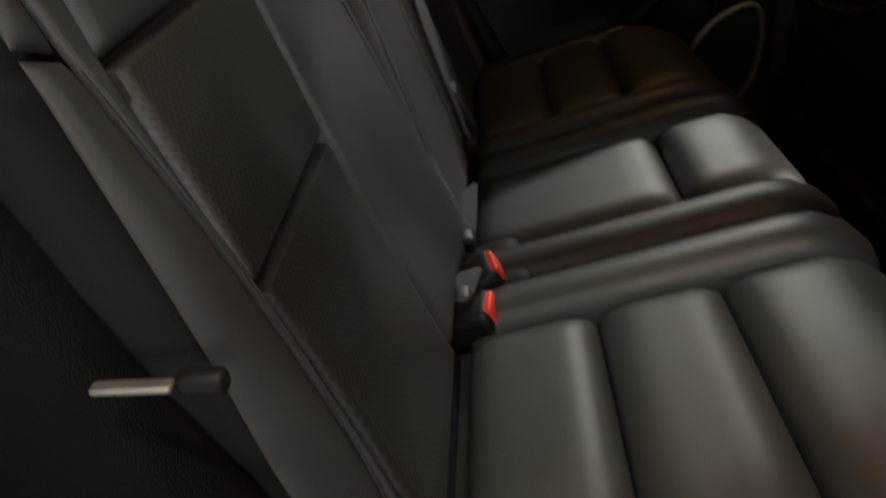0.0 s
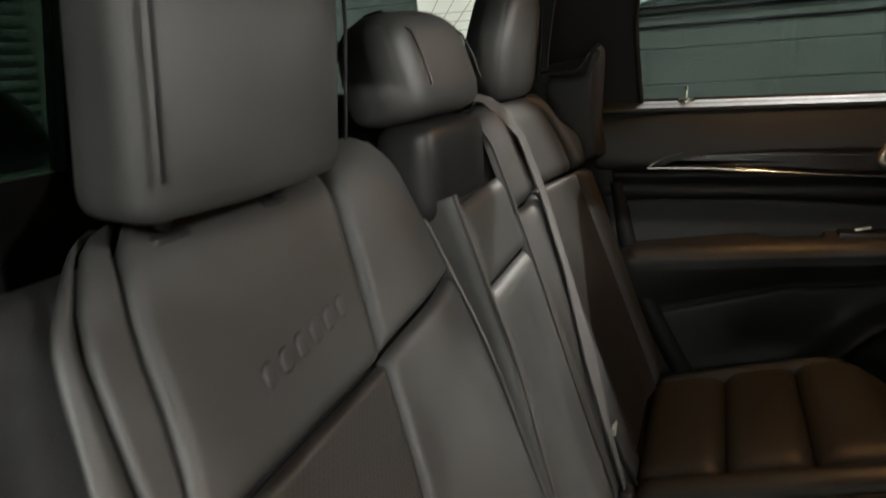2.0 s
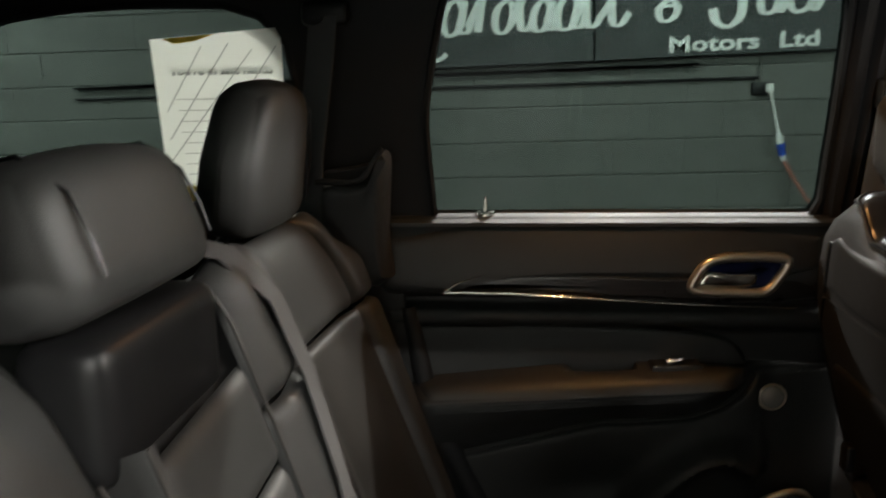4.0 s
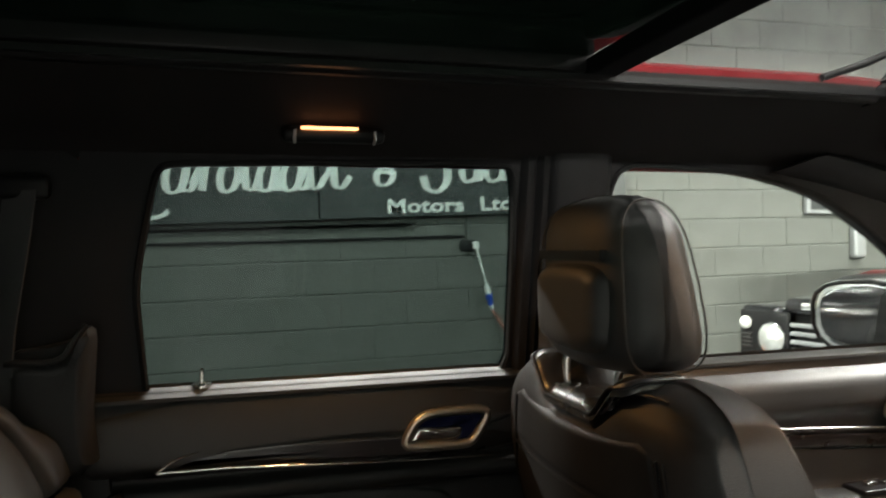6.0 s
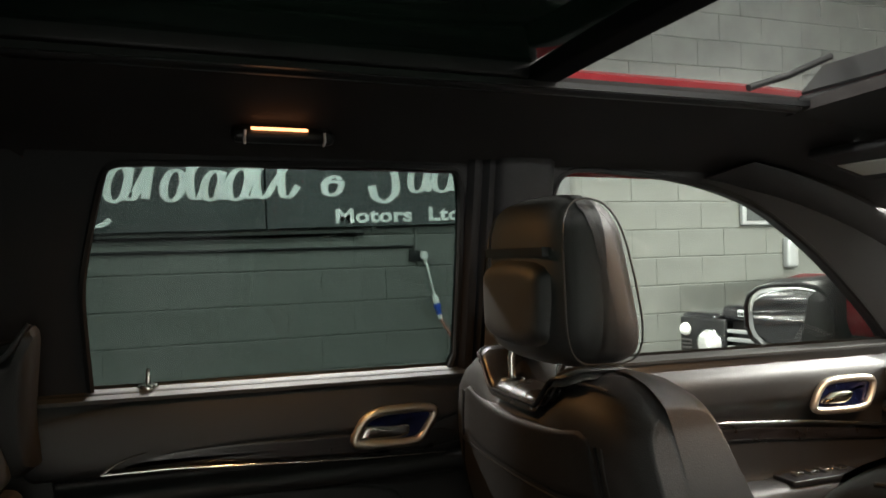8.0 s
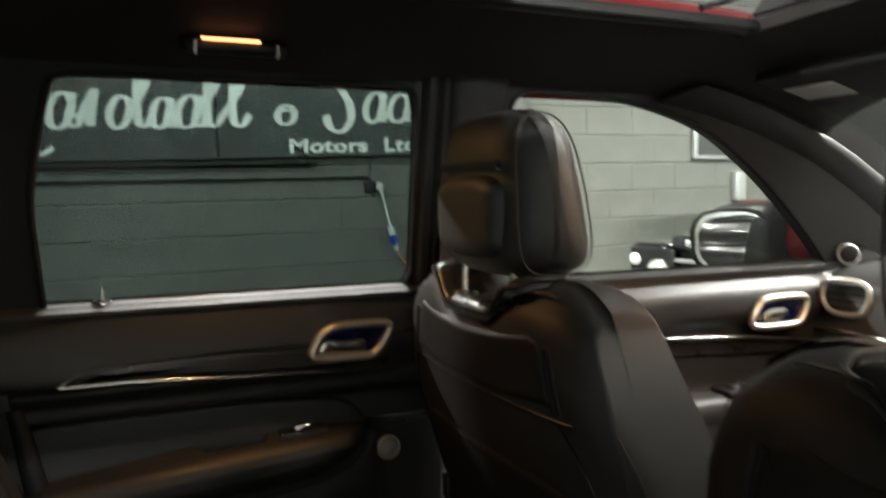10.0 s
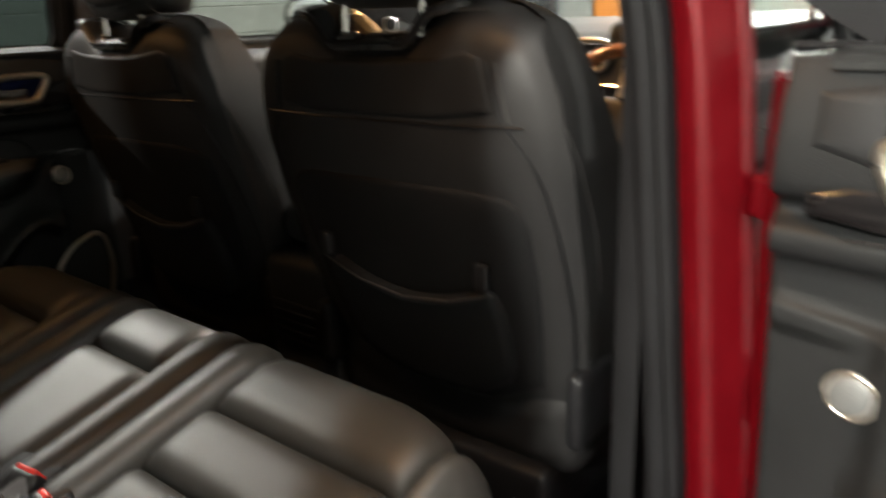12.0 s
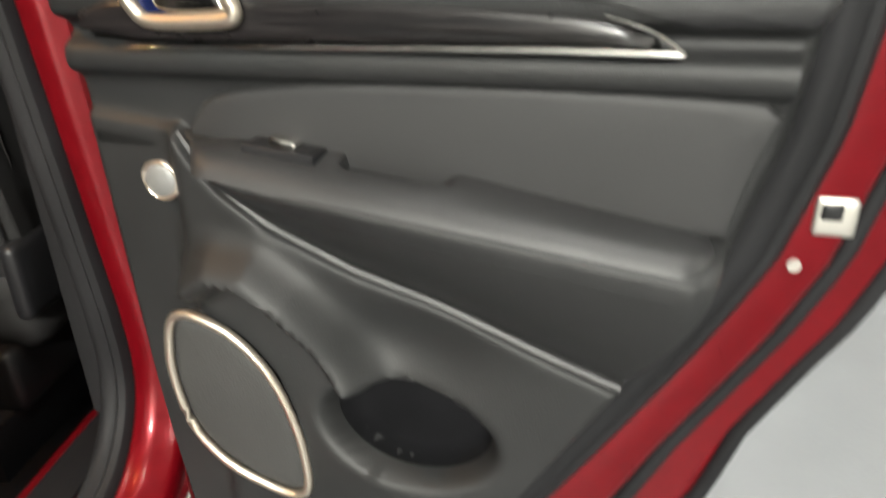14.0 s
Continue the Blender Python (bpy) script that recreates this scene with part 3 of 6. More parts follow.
def socket_and_lead():
    conduit = thing("conduit", "dark painted cable conduit run along the block wall", "conduit", at=(0.5, 5.08, 1.58))
    part("pipe", sweep([(-3.2, 5.08, 1.530), (1.93, 5.08, 1.607)], 0.011, 8), PLASTIC, conduit)
    part("pipe", sweep([(1.955, 5.08, 1.56), (1.955, 5.08, 1.80)], 0.009, 8), MORTAR, conduit)
    part("ledge", sheet([[(x, y, 1.664 + 0.021 * (x + 0.4) + dz) for y, dz in ((5.05, 0.0), (5.05, 0.014), (5.10, 0.014))] for x in (-3.2, 1.516)], (0, 0, -0.003)), PLASTIC, conduit, smooth=False)
    box_ob = thing("wall_socket", "dark double wall socket on the block wall", "socket", at=(1.96, 5.08, 1.53))
    part("back_box", rbox((0.13, 0.04, 0.085), 0.008, 2, (1.962, 5.082, 1.53)), PLASTIC, box_ob)
    part("switch", rbox((0.02, 0.01, 0.025), 0.003, 1, (1.937, 5.060, 1.545)), SIGN, box_ob)
    lead = thing("extension_lead", "white lead with a blue coupler and an orange cable", "cable", at=(2.01, 5.04, 1.53))
    part("plug", rbox((0.056, 0.05, 0.064), 0.016, 3, (2.012, 5.042, 1.532)), WHITE, lead)
    a, b = Vector((2.014, 5.03, 1.51)), Vector((2.085, 5.0, 1.20))
    part("white_cord", sweep([a, a.lerp(b, 0.3) + Vector((0, -0.01, -0.005)), a.lerp(b, 0.7), b], 0.009, 8), WHITE, lead)
    d = (Vector((2.13, 5.0, 1.02)) - b).normalized()
    part("coupler_cap", sweep([b - d * 0.015, b + d * 0.02, b + d * 0.06], [0.016, 0.026, 0.024], 12), WHITE, lead)
    part("coupler", sweep([b + d * 0.06, b + d * 0.09, b + d * 0.11, b + d * 0.15], [0.028, 0.03, 0.024, 0.024], 12), BLUE, lead, "blue coupler")
    part("coupler_nut", sweep([b + d * 0.15, b + d * 0.19], [0.022, 0.016], 12), WHITE, lead)
    c = b + d * 0.19
    part("cord", sweep(soften([c, c + Vector((0.10, -0.02, -0.17)), c + Vector((0.33, -0.1, -0.53)), c + Vector((0.62, -0.3, -1.02))], 2, closed=False), 0.013, 8), CABLE_RED, lead, "orange-brown cable")


block_wall()
rest_of_workshop()
sign_board()
socket_and_lead()


# ---- car shell ----
def side_y(z, s=1):
    """The inner face of the car's side at a height."""
    return s * (0.705 - 0.065 * max(0.0, z - 1.29) / 0.35)


def window_plate(name, hole, rect, s, label, thick=0.035):
    """An inner side panel with a window opening through it."""
    pts = resample(soften([(p[0], p[1], 0) for p in hole], 2), 0.03)
    c = sum(pts, Vector()) / len(pts)
    x0, x1, z0, z1 = rect
    outer = []
    for p in pts:
        d = p - c
        k = min([(b - c.x) / d.x for b in (x0, x1) if abs(d.x) > 1e-6 and (b - c.x) / d.x > 0] + [(b - c.y) / d.y for b in (z0, z1) if abs(d.y) > 1e-6 and (b - c.y) / d.y > 0])
        outer.append((c.x + d.x * k, c.y + d.y * k))
    place = lambda a, b, h: Vector((a, side_y(b, s) + s * h, b))
    ob = part(name, framed(outer, [(p.x, p.y) for p in pts], place, 0.0, thick), PILLAR)
    tagged(ob, label, "trim", kind="structure")
    rim = [place(p.x, p.y, 0.002) for p in pts]
    part("window_seal", sweep(rim, 0.006, 6, closed=True), RUBBER, ob)
    return ob, pts, place


REAR_HOLE = [(0.014, 1.20), (0.002, 1.38), (-0.002, 1.46), (0.012, 1.54), (0.032, 1.63), (0.045, 1.643), (0.10, 1.646), (0.585, 1.655), (0.603, 1.64), (0.610, 1.55), (0.612, 1.20)]
FRONT_HOLE = [(0.79, 1.20), (0.778, 1.45), (0.785, 1.61), (0.80, 1.645), (0.84, 1.658), (1.05, 1.645), (1.16, 1.625), (1.28, 1.59), (1.46, 1.485), (1.66, 1.33), (1.78, 1.20)]
QUARTER_HOLE = [(-0.22, 1.31), (-0.80, 1.34), (-0.86, 1.45), (-0.74, 1.60), (-0.5, 1.63), (-0.19, 1.62)]


def window_glass(name, hole, s, material, label, grow=1.02, out=0.022):
    c = Vector((sum(p[0] for p in hole) / len(hole), sum(p[1] for p in hole) / len(hole)))
    pts = [(c.x + (p[0] - c.x) * grow, c.y + (p[1] - c.y) * grow) for p in hole]
    place = lambda a, b, h: Vector((a, side_y(b, s) + s * (out + h), b))
    ob = part(name, slab(pts, place, 0.0, 0.004, soft=2), material, smooth=False)
    tagged(ob, label, "window", kind="structure")
    ob.visible_shadow = s < 0 and material is GLASS_DARK
    return ob


for s, side in ((1, "left"), (-1, "right")):
    if s == 1:
        window_plate("trim_rear_door", REAR_HOLE, (-0.07, 0.69, 1.17, 1.672), s, "black window surround of the closed rear door")
        window_glass("window_1", REAR_HOLE, s, GLASS_DARK, "smoked privacy glass of the closed rear door")
    window_plate("trim_front_door", FRONT_HOLE, (0.69, 2.02, 1.15, 1.672), s, "black window surround of the front door")
    window_glass("window_2", FRONT_HOLE, s, GLASS, "clear glass of the front door")
    hole = QUARTER_HOLE if s > 0 else [(min(x, -0.66), z) for x, z in QUARTER_HOLE]
    window_plate("trim_quarter", hole, (-1.25, -0.07 if s > 0 else -0.185, 1.24, 1.672), s, "black trim round the rear quarter window")
    window_glass("window_3", hole, s, GLASS_DARK, "smoked rear quarter glass")


def headliner():
    """Black cloth roof lining round the large roof opening."""
    prof = [(0.402, 1.752), (0.405, 1.738), (0.43, 1.732), (0.50, 1.717), (0.555, 1.70), (0.60, 1.682), (0.632, 1.664), (0.645, 1.650)]
    drop = lambda x: -0.16 * max(0, x - 1.0) ** 2 - 0.05 * max(0, -x - 0.6) ** 2
    xs = np.linspace(-1.3, 1.62, 50)
    datas = []
    for s in (1, -1):
        datas.append(sheet([[(x, s * y, z + drop(x)) for y, z in prof] for x in xs], (0, 0, 0.006)))
    for x0, x1 in ((-1.3, -0.26), (1.12, 1.62)):
        datas.append(sheet([[(x, y, 1.742 + drop(x) - 0.010 * (y / 0.4) ** 2) for y in np.linspace(-0.43, 0.43, 12)] for x in np.linspace(x0, x1, 14)], (0, 0, 0.02)))
    ob = part("ceiling", joined(*datas), HEADLINER)
    tagged(ob, "black cloth headliner round a large glass roof", "headliner", kind="structure")


headliner()


def roof():
    """Red outer roof skin, the fixed rear glass, and the open front hatch."""
    top = thing("roof", "red painted roof with an open front hatch and dark rear glass", "roof", kind="structure", at=(0.4, 0, 1.77))
    drop = lambda x: -0.15 * max(0, x - 1.0) ** 2 - 0.05 * max(0, -x - 0.6) ** 2
    for s in (1, -1):
        part("roof_skin", sheet([[(x, s * y, z + drop(x)) for y, z in ((0.416, 1.748), (0.418, 1.772), (0.432, 1.780), (0.50, 1.774), (0.60, 1.750), (0.70, 1.70), (0.74, 1.66))] for x in np.linspace(-1.35, 1.6, 40)], (0, 0, -0.006)), RED_PAINT, top)
        part("side_rail", sweep([(x, s * 0.404, 1.738 + drop(x)) for x in np.linspace(-0.28, 1.16, 20)], 0.006, 8, flat=1.6), PLASTIC, top)
        part("guide_track", box(-0.25, 1.12, s * 0.38 - 0.004, s * 0.38 + 0.004, 1.735, 1.744), PLASTIC, top, smooth=False)
    part("front_skin", sheet([[(x, y, 1.772 + drop(x)) for y in np.linspace(-0.5, 0.5, 8)] for x in np.linspace(1.16, 1.62, 8)], (0, 0, -0.006)), RED_PAINT, top)
    part("rear_skin", sheet([[(x, y, 1.776 + drop(x)) for y in np.linspace(-0.5, 0.5, 8)] for x in np.linspace(-1.35, -0.28, 8)], (0, 0, -0.006)), RED_PAINT, top)
    glass = part("rear_glass", rbox((0.90, 0.80, 0.006), 0.003, 3, (0.165, 0, 1.774)), GLASS_ROOF, top)
    part("cross_bar", rbox((0.045, 0.80, 0.026), 0.006, 6, (0.632, 0, 1.756), bend=lambda p, q: (q.x - 0.012 * (1 - p[1] ** 2), q.y, q.z)), CARPET, top)
    for s in (1, -1):
        part("glass_frame", rbox((0.88, 0.03, 0.050), 0.006, 2, (0.185, s * 0.402, 1.774)), PLASTIC, top, "black frame of the rear glass")
    part("front_seal", sweep([(1.13, -0.4, 1.748), (1.145, 0, 1.750), (1.13, 0.4, 1.748)], 0.012, 8), RUBBER, top)
    # wind deflector raised on two thin arms
    part("deflector", sheet([[(1.12 + 0.05 * t, y, 1.762 + 0.050 * t) for y in np.linspace(-0.395, 0.395, 12)] for t in (0, 0.5, 1)], (0.004, 0, -0.004)), PLASTIC, top)
    for s in (1, -1):
        part("deflector_arm", sweep([(1.00, s * 0.385, 1.76), (1.08, s * 0.383, 1.785), (1.16, s * 0.37, 1.82)], 0.006, 8), PLASTIC, top)


roof()


def courtesy_lamp(cy):
    s = 1 if cy > 0 else -1
    lamp = thing("courtesy_lamp", "small lit courtesy lamp in a black headliner housing", "lamp", "courtesy lamps", at=(0.28, cy, 1.69))
    tilt = Matrix.Translation((0.286, cy, 1.694)) @ pose(0, 0, 0, 18 * s, 0, 0)
    part("housing", moved(rbox((0.150, 0.075, 0.022), 0.010, 3, (0, 0, -0.008)), tilt), PLASTIC, lamp)
    part("lens", moved(rbox((0.082, 0.010, 0.0036), 0.0016, 2, (-0.008, -s * 0.036, 0.004)), tilt), LAMP_LENS, lamp, "glowing warm lens")
    for dx in (-0.052, 0.052):
        part("coat_hook", moved(sweep([(dx * 1.1, -s * 0.040, 0.002), (dx * 1.12, -s * 0.042, -0.010), (dx * 1.1, -s * 0.036, -0.018)], 0.0022, 6), tilt), SILVER, lamp)


courtesy_lamp(0.575)
courtesy_lamp(-0.575)


def b_pillar(s):
    """Middle pillar: moulded inner trim, and outside it the painted post with its seals."""
    p = thing("b_pillar", "black moulded centre pillar with red painted outer post" if s < 0 else "black moulded centre pillar trim", "pillar", kind="structure", at=(0.68, s * 0.70, 0.5))
    rows = []
    for z in np.linspace(0.50, 1.67, 16):
        y = side_y(z, s)
        w = 0.058 + 0.035 * max(0, (0.95 - z)) / 0.45 * (s > 0)
        cx = 0.724 + 0.01 * (1.6 - z)
        rows.append([(cx - w - 0.005, y + s * 0.03, z), (cx - w, y - s * 0.006, z), (cx - w * 0.75, y - s * 0.016, z), (cx, y - s * 0.020, z), (cx + w * 0.75, y - s * 0.016, z), (cx + w, y - s * 0.006, z), (cx + w + 0.005, y + s * 0.03, z)])
    part("inner_trim", sheet(rows), PILLAR, p)
    if s > 0:
        part("door_seal", sheet([[(x, side_y(z) - 0.004 - dy, z) for x, dy in ((0.613, 0.0), (0.622, 0.010), (0.634, 0.008), (0.640, 0.002), (0.650, 0.012), (0.664, 0.004))] for z in np.linspace(1.28, 1.665, 12)]), RUBBER, p, "black rubber seal beside the rear window")
    # belt and its guide
    if s > 0:
        part("belt_webbing", sheet([[(0.68 + dx, side_y(z, s) - s * 0.022, z) for dx in (-0.024, 0, 0.024)] for z in np.linspace(0.7, 1.46, 8)], (0, s * 0.002, 0)), WEBBING, p)
        part("belt_guide", rbox((0.06, 0.018, 0.045), 0.008, 3, (0.68, side_y(1.48, s) - s * 0.022, 1.48)), PLASTIC, p)
    if s < 0:
        # the opening's edge: down the post, round its foot and back along the sill
        edge = [(0.592, z, 1.0, 0.0) for z in np.linspace(1.66, 0.70, 18)]
        edge += [(0.422 + 0.17 * math.cos(a), 0.67 + 0.17 * math.sin(a), math.cos(a), math.sin(a)) for a in np.linspace(0, -math.pi / 2, 12)]
        edge += [(x, 0.50, 0.0, -1.0) for x in np.linspace(0.38, -0.25, 6)]
        lean = lambda z: float(np.interp(z, [0.5, 0.73, 1.29, 1.66], [0.046, 0.046, -0.004, -0.075]))
        round_edge = lambda prof: sheet([[(x + n * nx, -y - lean(z), z + n * nz) for n, y in prof] for x, z, nx, nz in edge])
        part("seal", round_edge(((0.05, 0.728), (0.006, 0.738), (-0.006, 0.748), (-0.008, 0.758), (-0.002, 0.768), (-0.010, 0.776), (-0.008, 0.786), (0.006, 0.793), (0.05, 0.793))), RUBBER, p, "dark rubber door seal")
        part("post", round_edge(((0.05, 0.786), (0.008, 0.792), (0.0, 0.800), (0.002, 0.832), (0.010, 0.838), (0.012, 0.856), (0.024, 0.866), (0.06, 0.864))), RED_PAINT, p, "red painted door post")
        for z in (1.13, 0.70):
            part("hinge", rbox((0.05, 0.03, 0.05), 0.008, 3, (0.635, -0.882 - lean(z), z)), RED_PAINT, p)
            part("hinge_bolt", disc((0.610, -0.882 - lean(z), z + 0.012), (-1, 0, 0), 0.008, 0.006, 8), RED_PAINT, p)
        part("wiring_boot", rbox((0.05, 0.045, 0.085), 0.016, 4, (0.635, -0.90 - lean(0.88), 0.88)), RUBBER, p, "black rubber wiring boot")
    return p


b_pillar(1)
b_pillar(-1)


def a_pillar(s):
    p = tagged(part("a_pillar", sheet([[(1.10 + 1.0 * t + dx, s * (0.60 + 0.10 * t - dy), 1.66 - 0.13 * t - 0.30 * t * t + dz) for dx, dy, dz in ((0.02, -0.03, -0.015), (0.045, 0.0, -0.005), (0.065, 0.015, 0.004), (0.095, 0.020, 0.012), (0.13, 0.010, 0.014))] for t in np.linspace(0, 1, 16)], (0, s * 0.02, 0.0)), PILLAR), "black windscreen pillar trim", "pillar", kind="structure")
    return p


a_pillar(1)
a_pillar(-1)

# floor, tunnel and sills
tagged(part("floor_carpet", joined(box(-1.3, 1.9, -0.70, 0.70, 0.36, 0.42), rbox((1.5, 0.26, 0.16), 0.05, 4, (1.15, 0, 0.46))), CARPET), "black carpeted car floor", "carpet", kind="structure")
for s in (1, -1):
    tagged(part("sill", sheet([[(x, s * y, z) for y, z in ((0.66, 0.42), (0.67, 0.475), (0.70, 0.49), (0.78, 0.487), (0.80, 0.46), (0.86, 0.44), (0.88, 0.38), (0.87, 0.28))] for x in np.linspace(-0.25, 1.9, 20)], (0, 0, -0.02)), RED_PAINT), "red painted door sill", "sill", kind="structure")
    tagged(part("tread_plate", rbox((0.72, 0.07, 0.008), 0.003, 3, (0.35, s * 0.738, 0.494)), PLASTIC), "black plastic tread plate on the sill", "trim", kind="structure")
    tagged(part("sill_moulding", sweep([(x, s * 0.886, 0.385) for x in np.linspace(-0.2, 1.9, 12)], 0.020, 10, flat=0.5), CHROME), "bright metal moulding along the outer sill", "trim", kind="structure")
# load space behind the seats
tagged(part("load_floor", box(-1.3, -0.15, -0.68, 0.68, 0.62, 0.66), CARPET, smooth=False), "black carpeted load floor", "carpet", kind="structure")
for s in (1, -1):
    tagged(part("load_side", sheet([[(x, s * y, z) for y, z in ((0.64, 0.42), (0.66, 0.7), (0.69, 1.1), (0.70, 1.25))] for x in np.linspace(-1.3, -0.05 if s > 0 else -0.20, 10)], (0, s * 0.03, 0)), TRIM_LOW), "black moulded load-space side trim", "trim", kind="structure")
tail = [(-0.52, 1.2), (0.52, 1.2), (0.48, 1.58), (-0.48, 1.58)]
P_tail = lambda a, b, h: Vector((-1.28 + 0.3 * max(0, b - 1.15) - h, a, b))
ob, ring = None, [(x * 1.0, z) for x, z in tail]
tagged(part("tailgate", framed([(-0.72, 0.5), (0.72, 0.5), (0.68, 1.72), (-0.68, 1.72)], ring, P_tail, 0, 0.05), RUBBER, smooth=False), "black inner tailgate trim", "tailgate", kind="structure")
tagged(part("window_4", slab([(x * 1.02, z) for x, z in tail], P_tail, 0.02, 0.026), GLASS_ROOF, smooth=False), "dark smoked tailgate glass", "window", kind="structure")


# ---- doors ----
def rear_edge(z):
    """How far the door's inner panel reaches back from its hinge, by height."""
    return float(np.interp(z, [0.50, 0.62, 0.70, 0.81, 0.88, 0.958, 1.08, 1.18, 1.30], [0.44, 0.525, 0.576, 0.644, 0.684, 0.724, 0.760, 0.772, 0.778]))


LIFT = [0.0]  # the closed door's armrest lies flatter


def ridge_z(u):
    return LIFT[0] * 0.07 * max(0.0, u - 0.17) + float(np.interp(u, [0.17, 0.30, 0.72], [1.060, 1.040, 0.985]))


def crease_z(u):
    return LIFT[0] * float(np.interp(u, [0.19, 0.41, 0.63], [-0.02, 0.055, 0.075])) + float(np.interp(u, [0.0, 0.165, 0.185, 0.215, 0.265, 0.36, 0.63, 0.8], [1.08, 1.062, 1.035, 1.0, 0.963, 0.92, 0.822, 0.77]))


RIB = [(0.176, 0.892), (0.207, 0.912), (0.246, 0.909), (0.284, 0.882), (0.321, 0.840), (0.352, 0.792)]


def pocket_r(u, z):
    """1 on the rim of the bottle pocket, less inside it."""
    du, dz = u - 0.412, z - 0.727 + 0.10 * (u - 0.412)
    return math.hypot(du / 0.094, dz / 0.056)


def seg_dist(x, y, x0, y0, x1, y1):
    dx, dy = x1 - x0, y1 - y0
    t = max(0, min(1, ((x - x0) * dx + (y - y0) * dy) / (dx * dx + dy * dy)))
    return math.hypot(x - x0 - t * dx, y - y0 - t * dy)


def panel_w(u, z):
    """Relief of the moulded panel towards the cabin."""
    step = lambda t: 0.5 * (1 + math.tanh(t))
    w = 0.012
    # upper roll, leaning out to the sill
    w += 0.028 * step((z - 1.172) / 0.006) * (1 - 0.75 * max(0, (z - 1.19) / 0.1) ** 2)
    # ledge under the bright strip
    w += 0.022 * bump(z, 1.117, 1.150, 0.006)
    # armrest between its ridge and the crease
    zr, zc = ridge_z(u), crease_z(u)
    along = step((u - 0.20) / 0.03) * math.sqrt(max(0, 1 - (1 - max(0, min(1, (0.722 - u) / 0.035))) ** 2))
    if zr > zc:
        t = min(1, max(0, (z - zc) / (zr - zc)))
        over = math.sqrt(max(0, 1 - (1 - max(0, min(1, (zr - z) / 0.022))) ** 2))
        w += (0.012 + 0.070 * math.sin(t * math.pi / 2)) * over * step((z - zc) / 0.003) * (0.12 + 0.88 * along)
    # lower half stands proud below the crease
    w += 0.020 * step((zc - z) / 0.004) * step((u - 0.16) / 0.01) + 0.01 * step((zc - z) / 0.004)
    # rounded rib that arches over the loudspeaker and runs to the pocket
    if 0.14 < u < 0.45 and 0.66 < z < 0.96:
        dist, i = min((seg_dist(u, z, *RIB[i], *RIB[i + 1]), i) for i in range(len(RIB) - 1))
        (x0, y0), (x1, y1) = RIB[i], RIB[i + 1]
        inner = (x1 - x0) * (z - y0) - (y1 - y0) * (u - x0) < 0
        w += 0.042 * math.exp(-(dist / (0.016 if inner else 0.026)) ** 2)
    # hollow beside the rib, the pocket bulge, and the pocket sunk into it
    w -= 0.024 * math.exp(-((u - 0.41) / 0.09) ** 2 - ((z - 0.835) / 0.05) ** 2)
    w += 0.022 * math.exp(-((u - 0.40) / 0.12) ** 2 - ((z - 0.67) / 0.09) ** 2)
    w -= 0.066 * step((1 - pocket_r(u, z)) / 0.10)
    return w


def smooth01(t):
    t = max(0.0, min(1.0, t))
    return t * t * (3 - 2 * t)


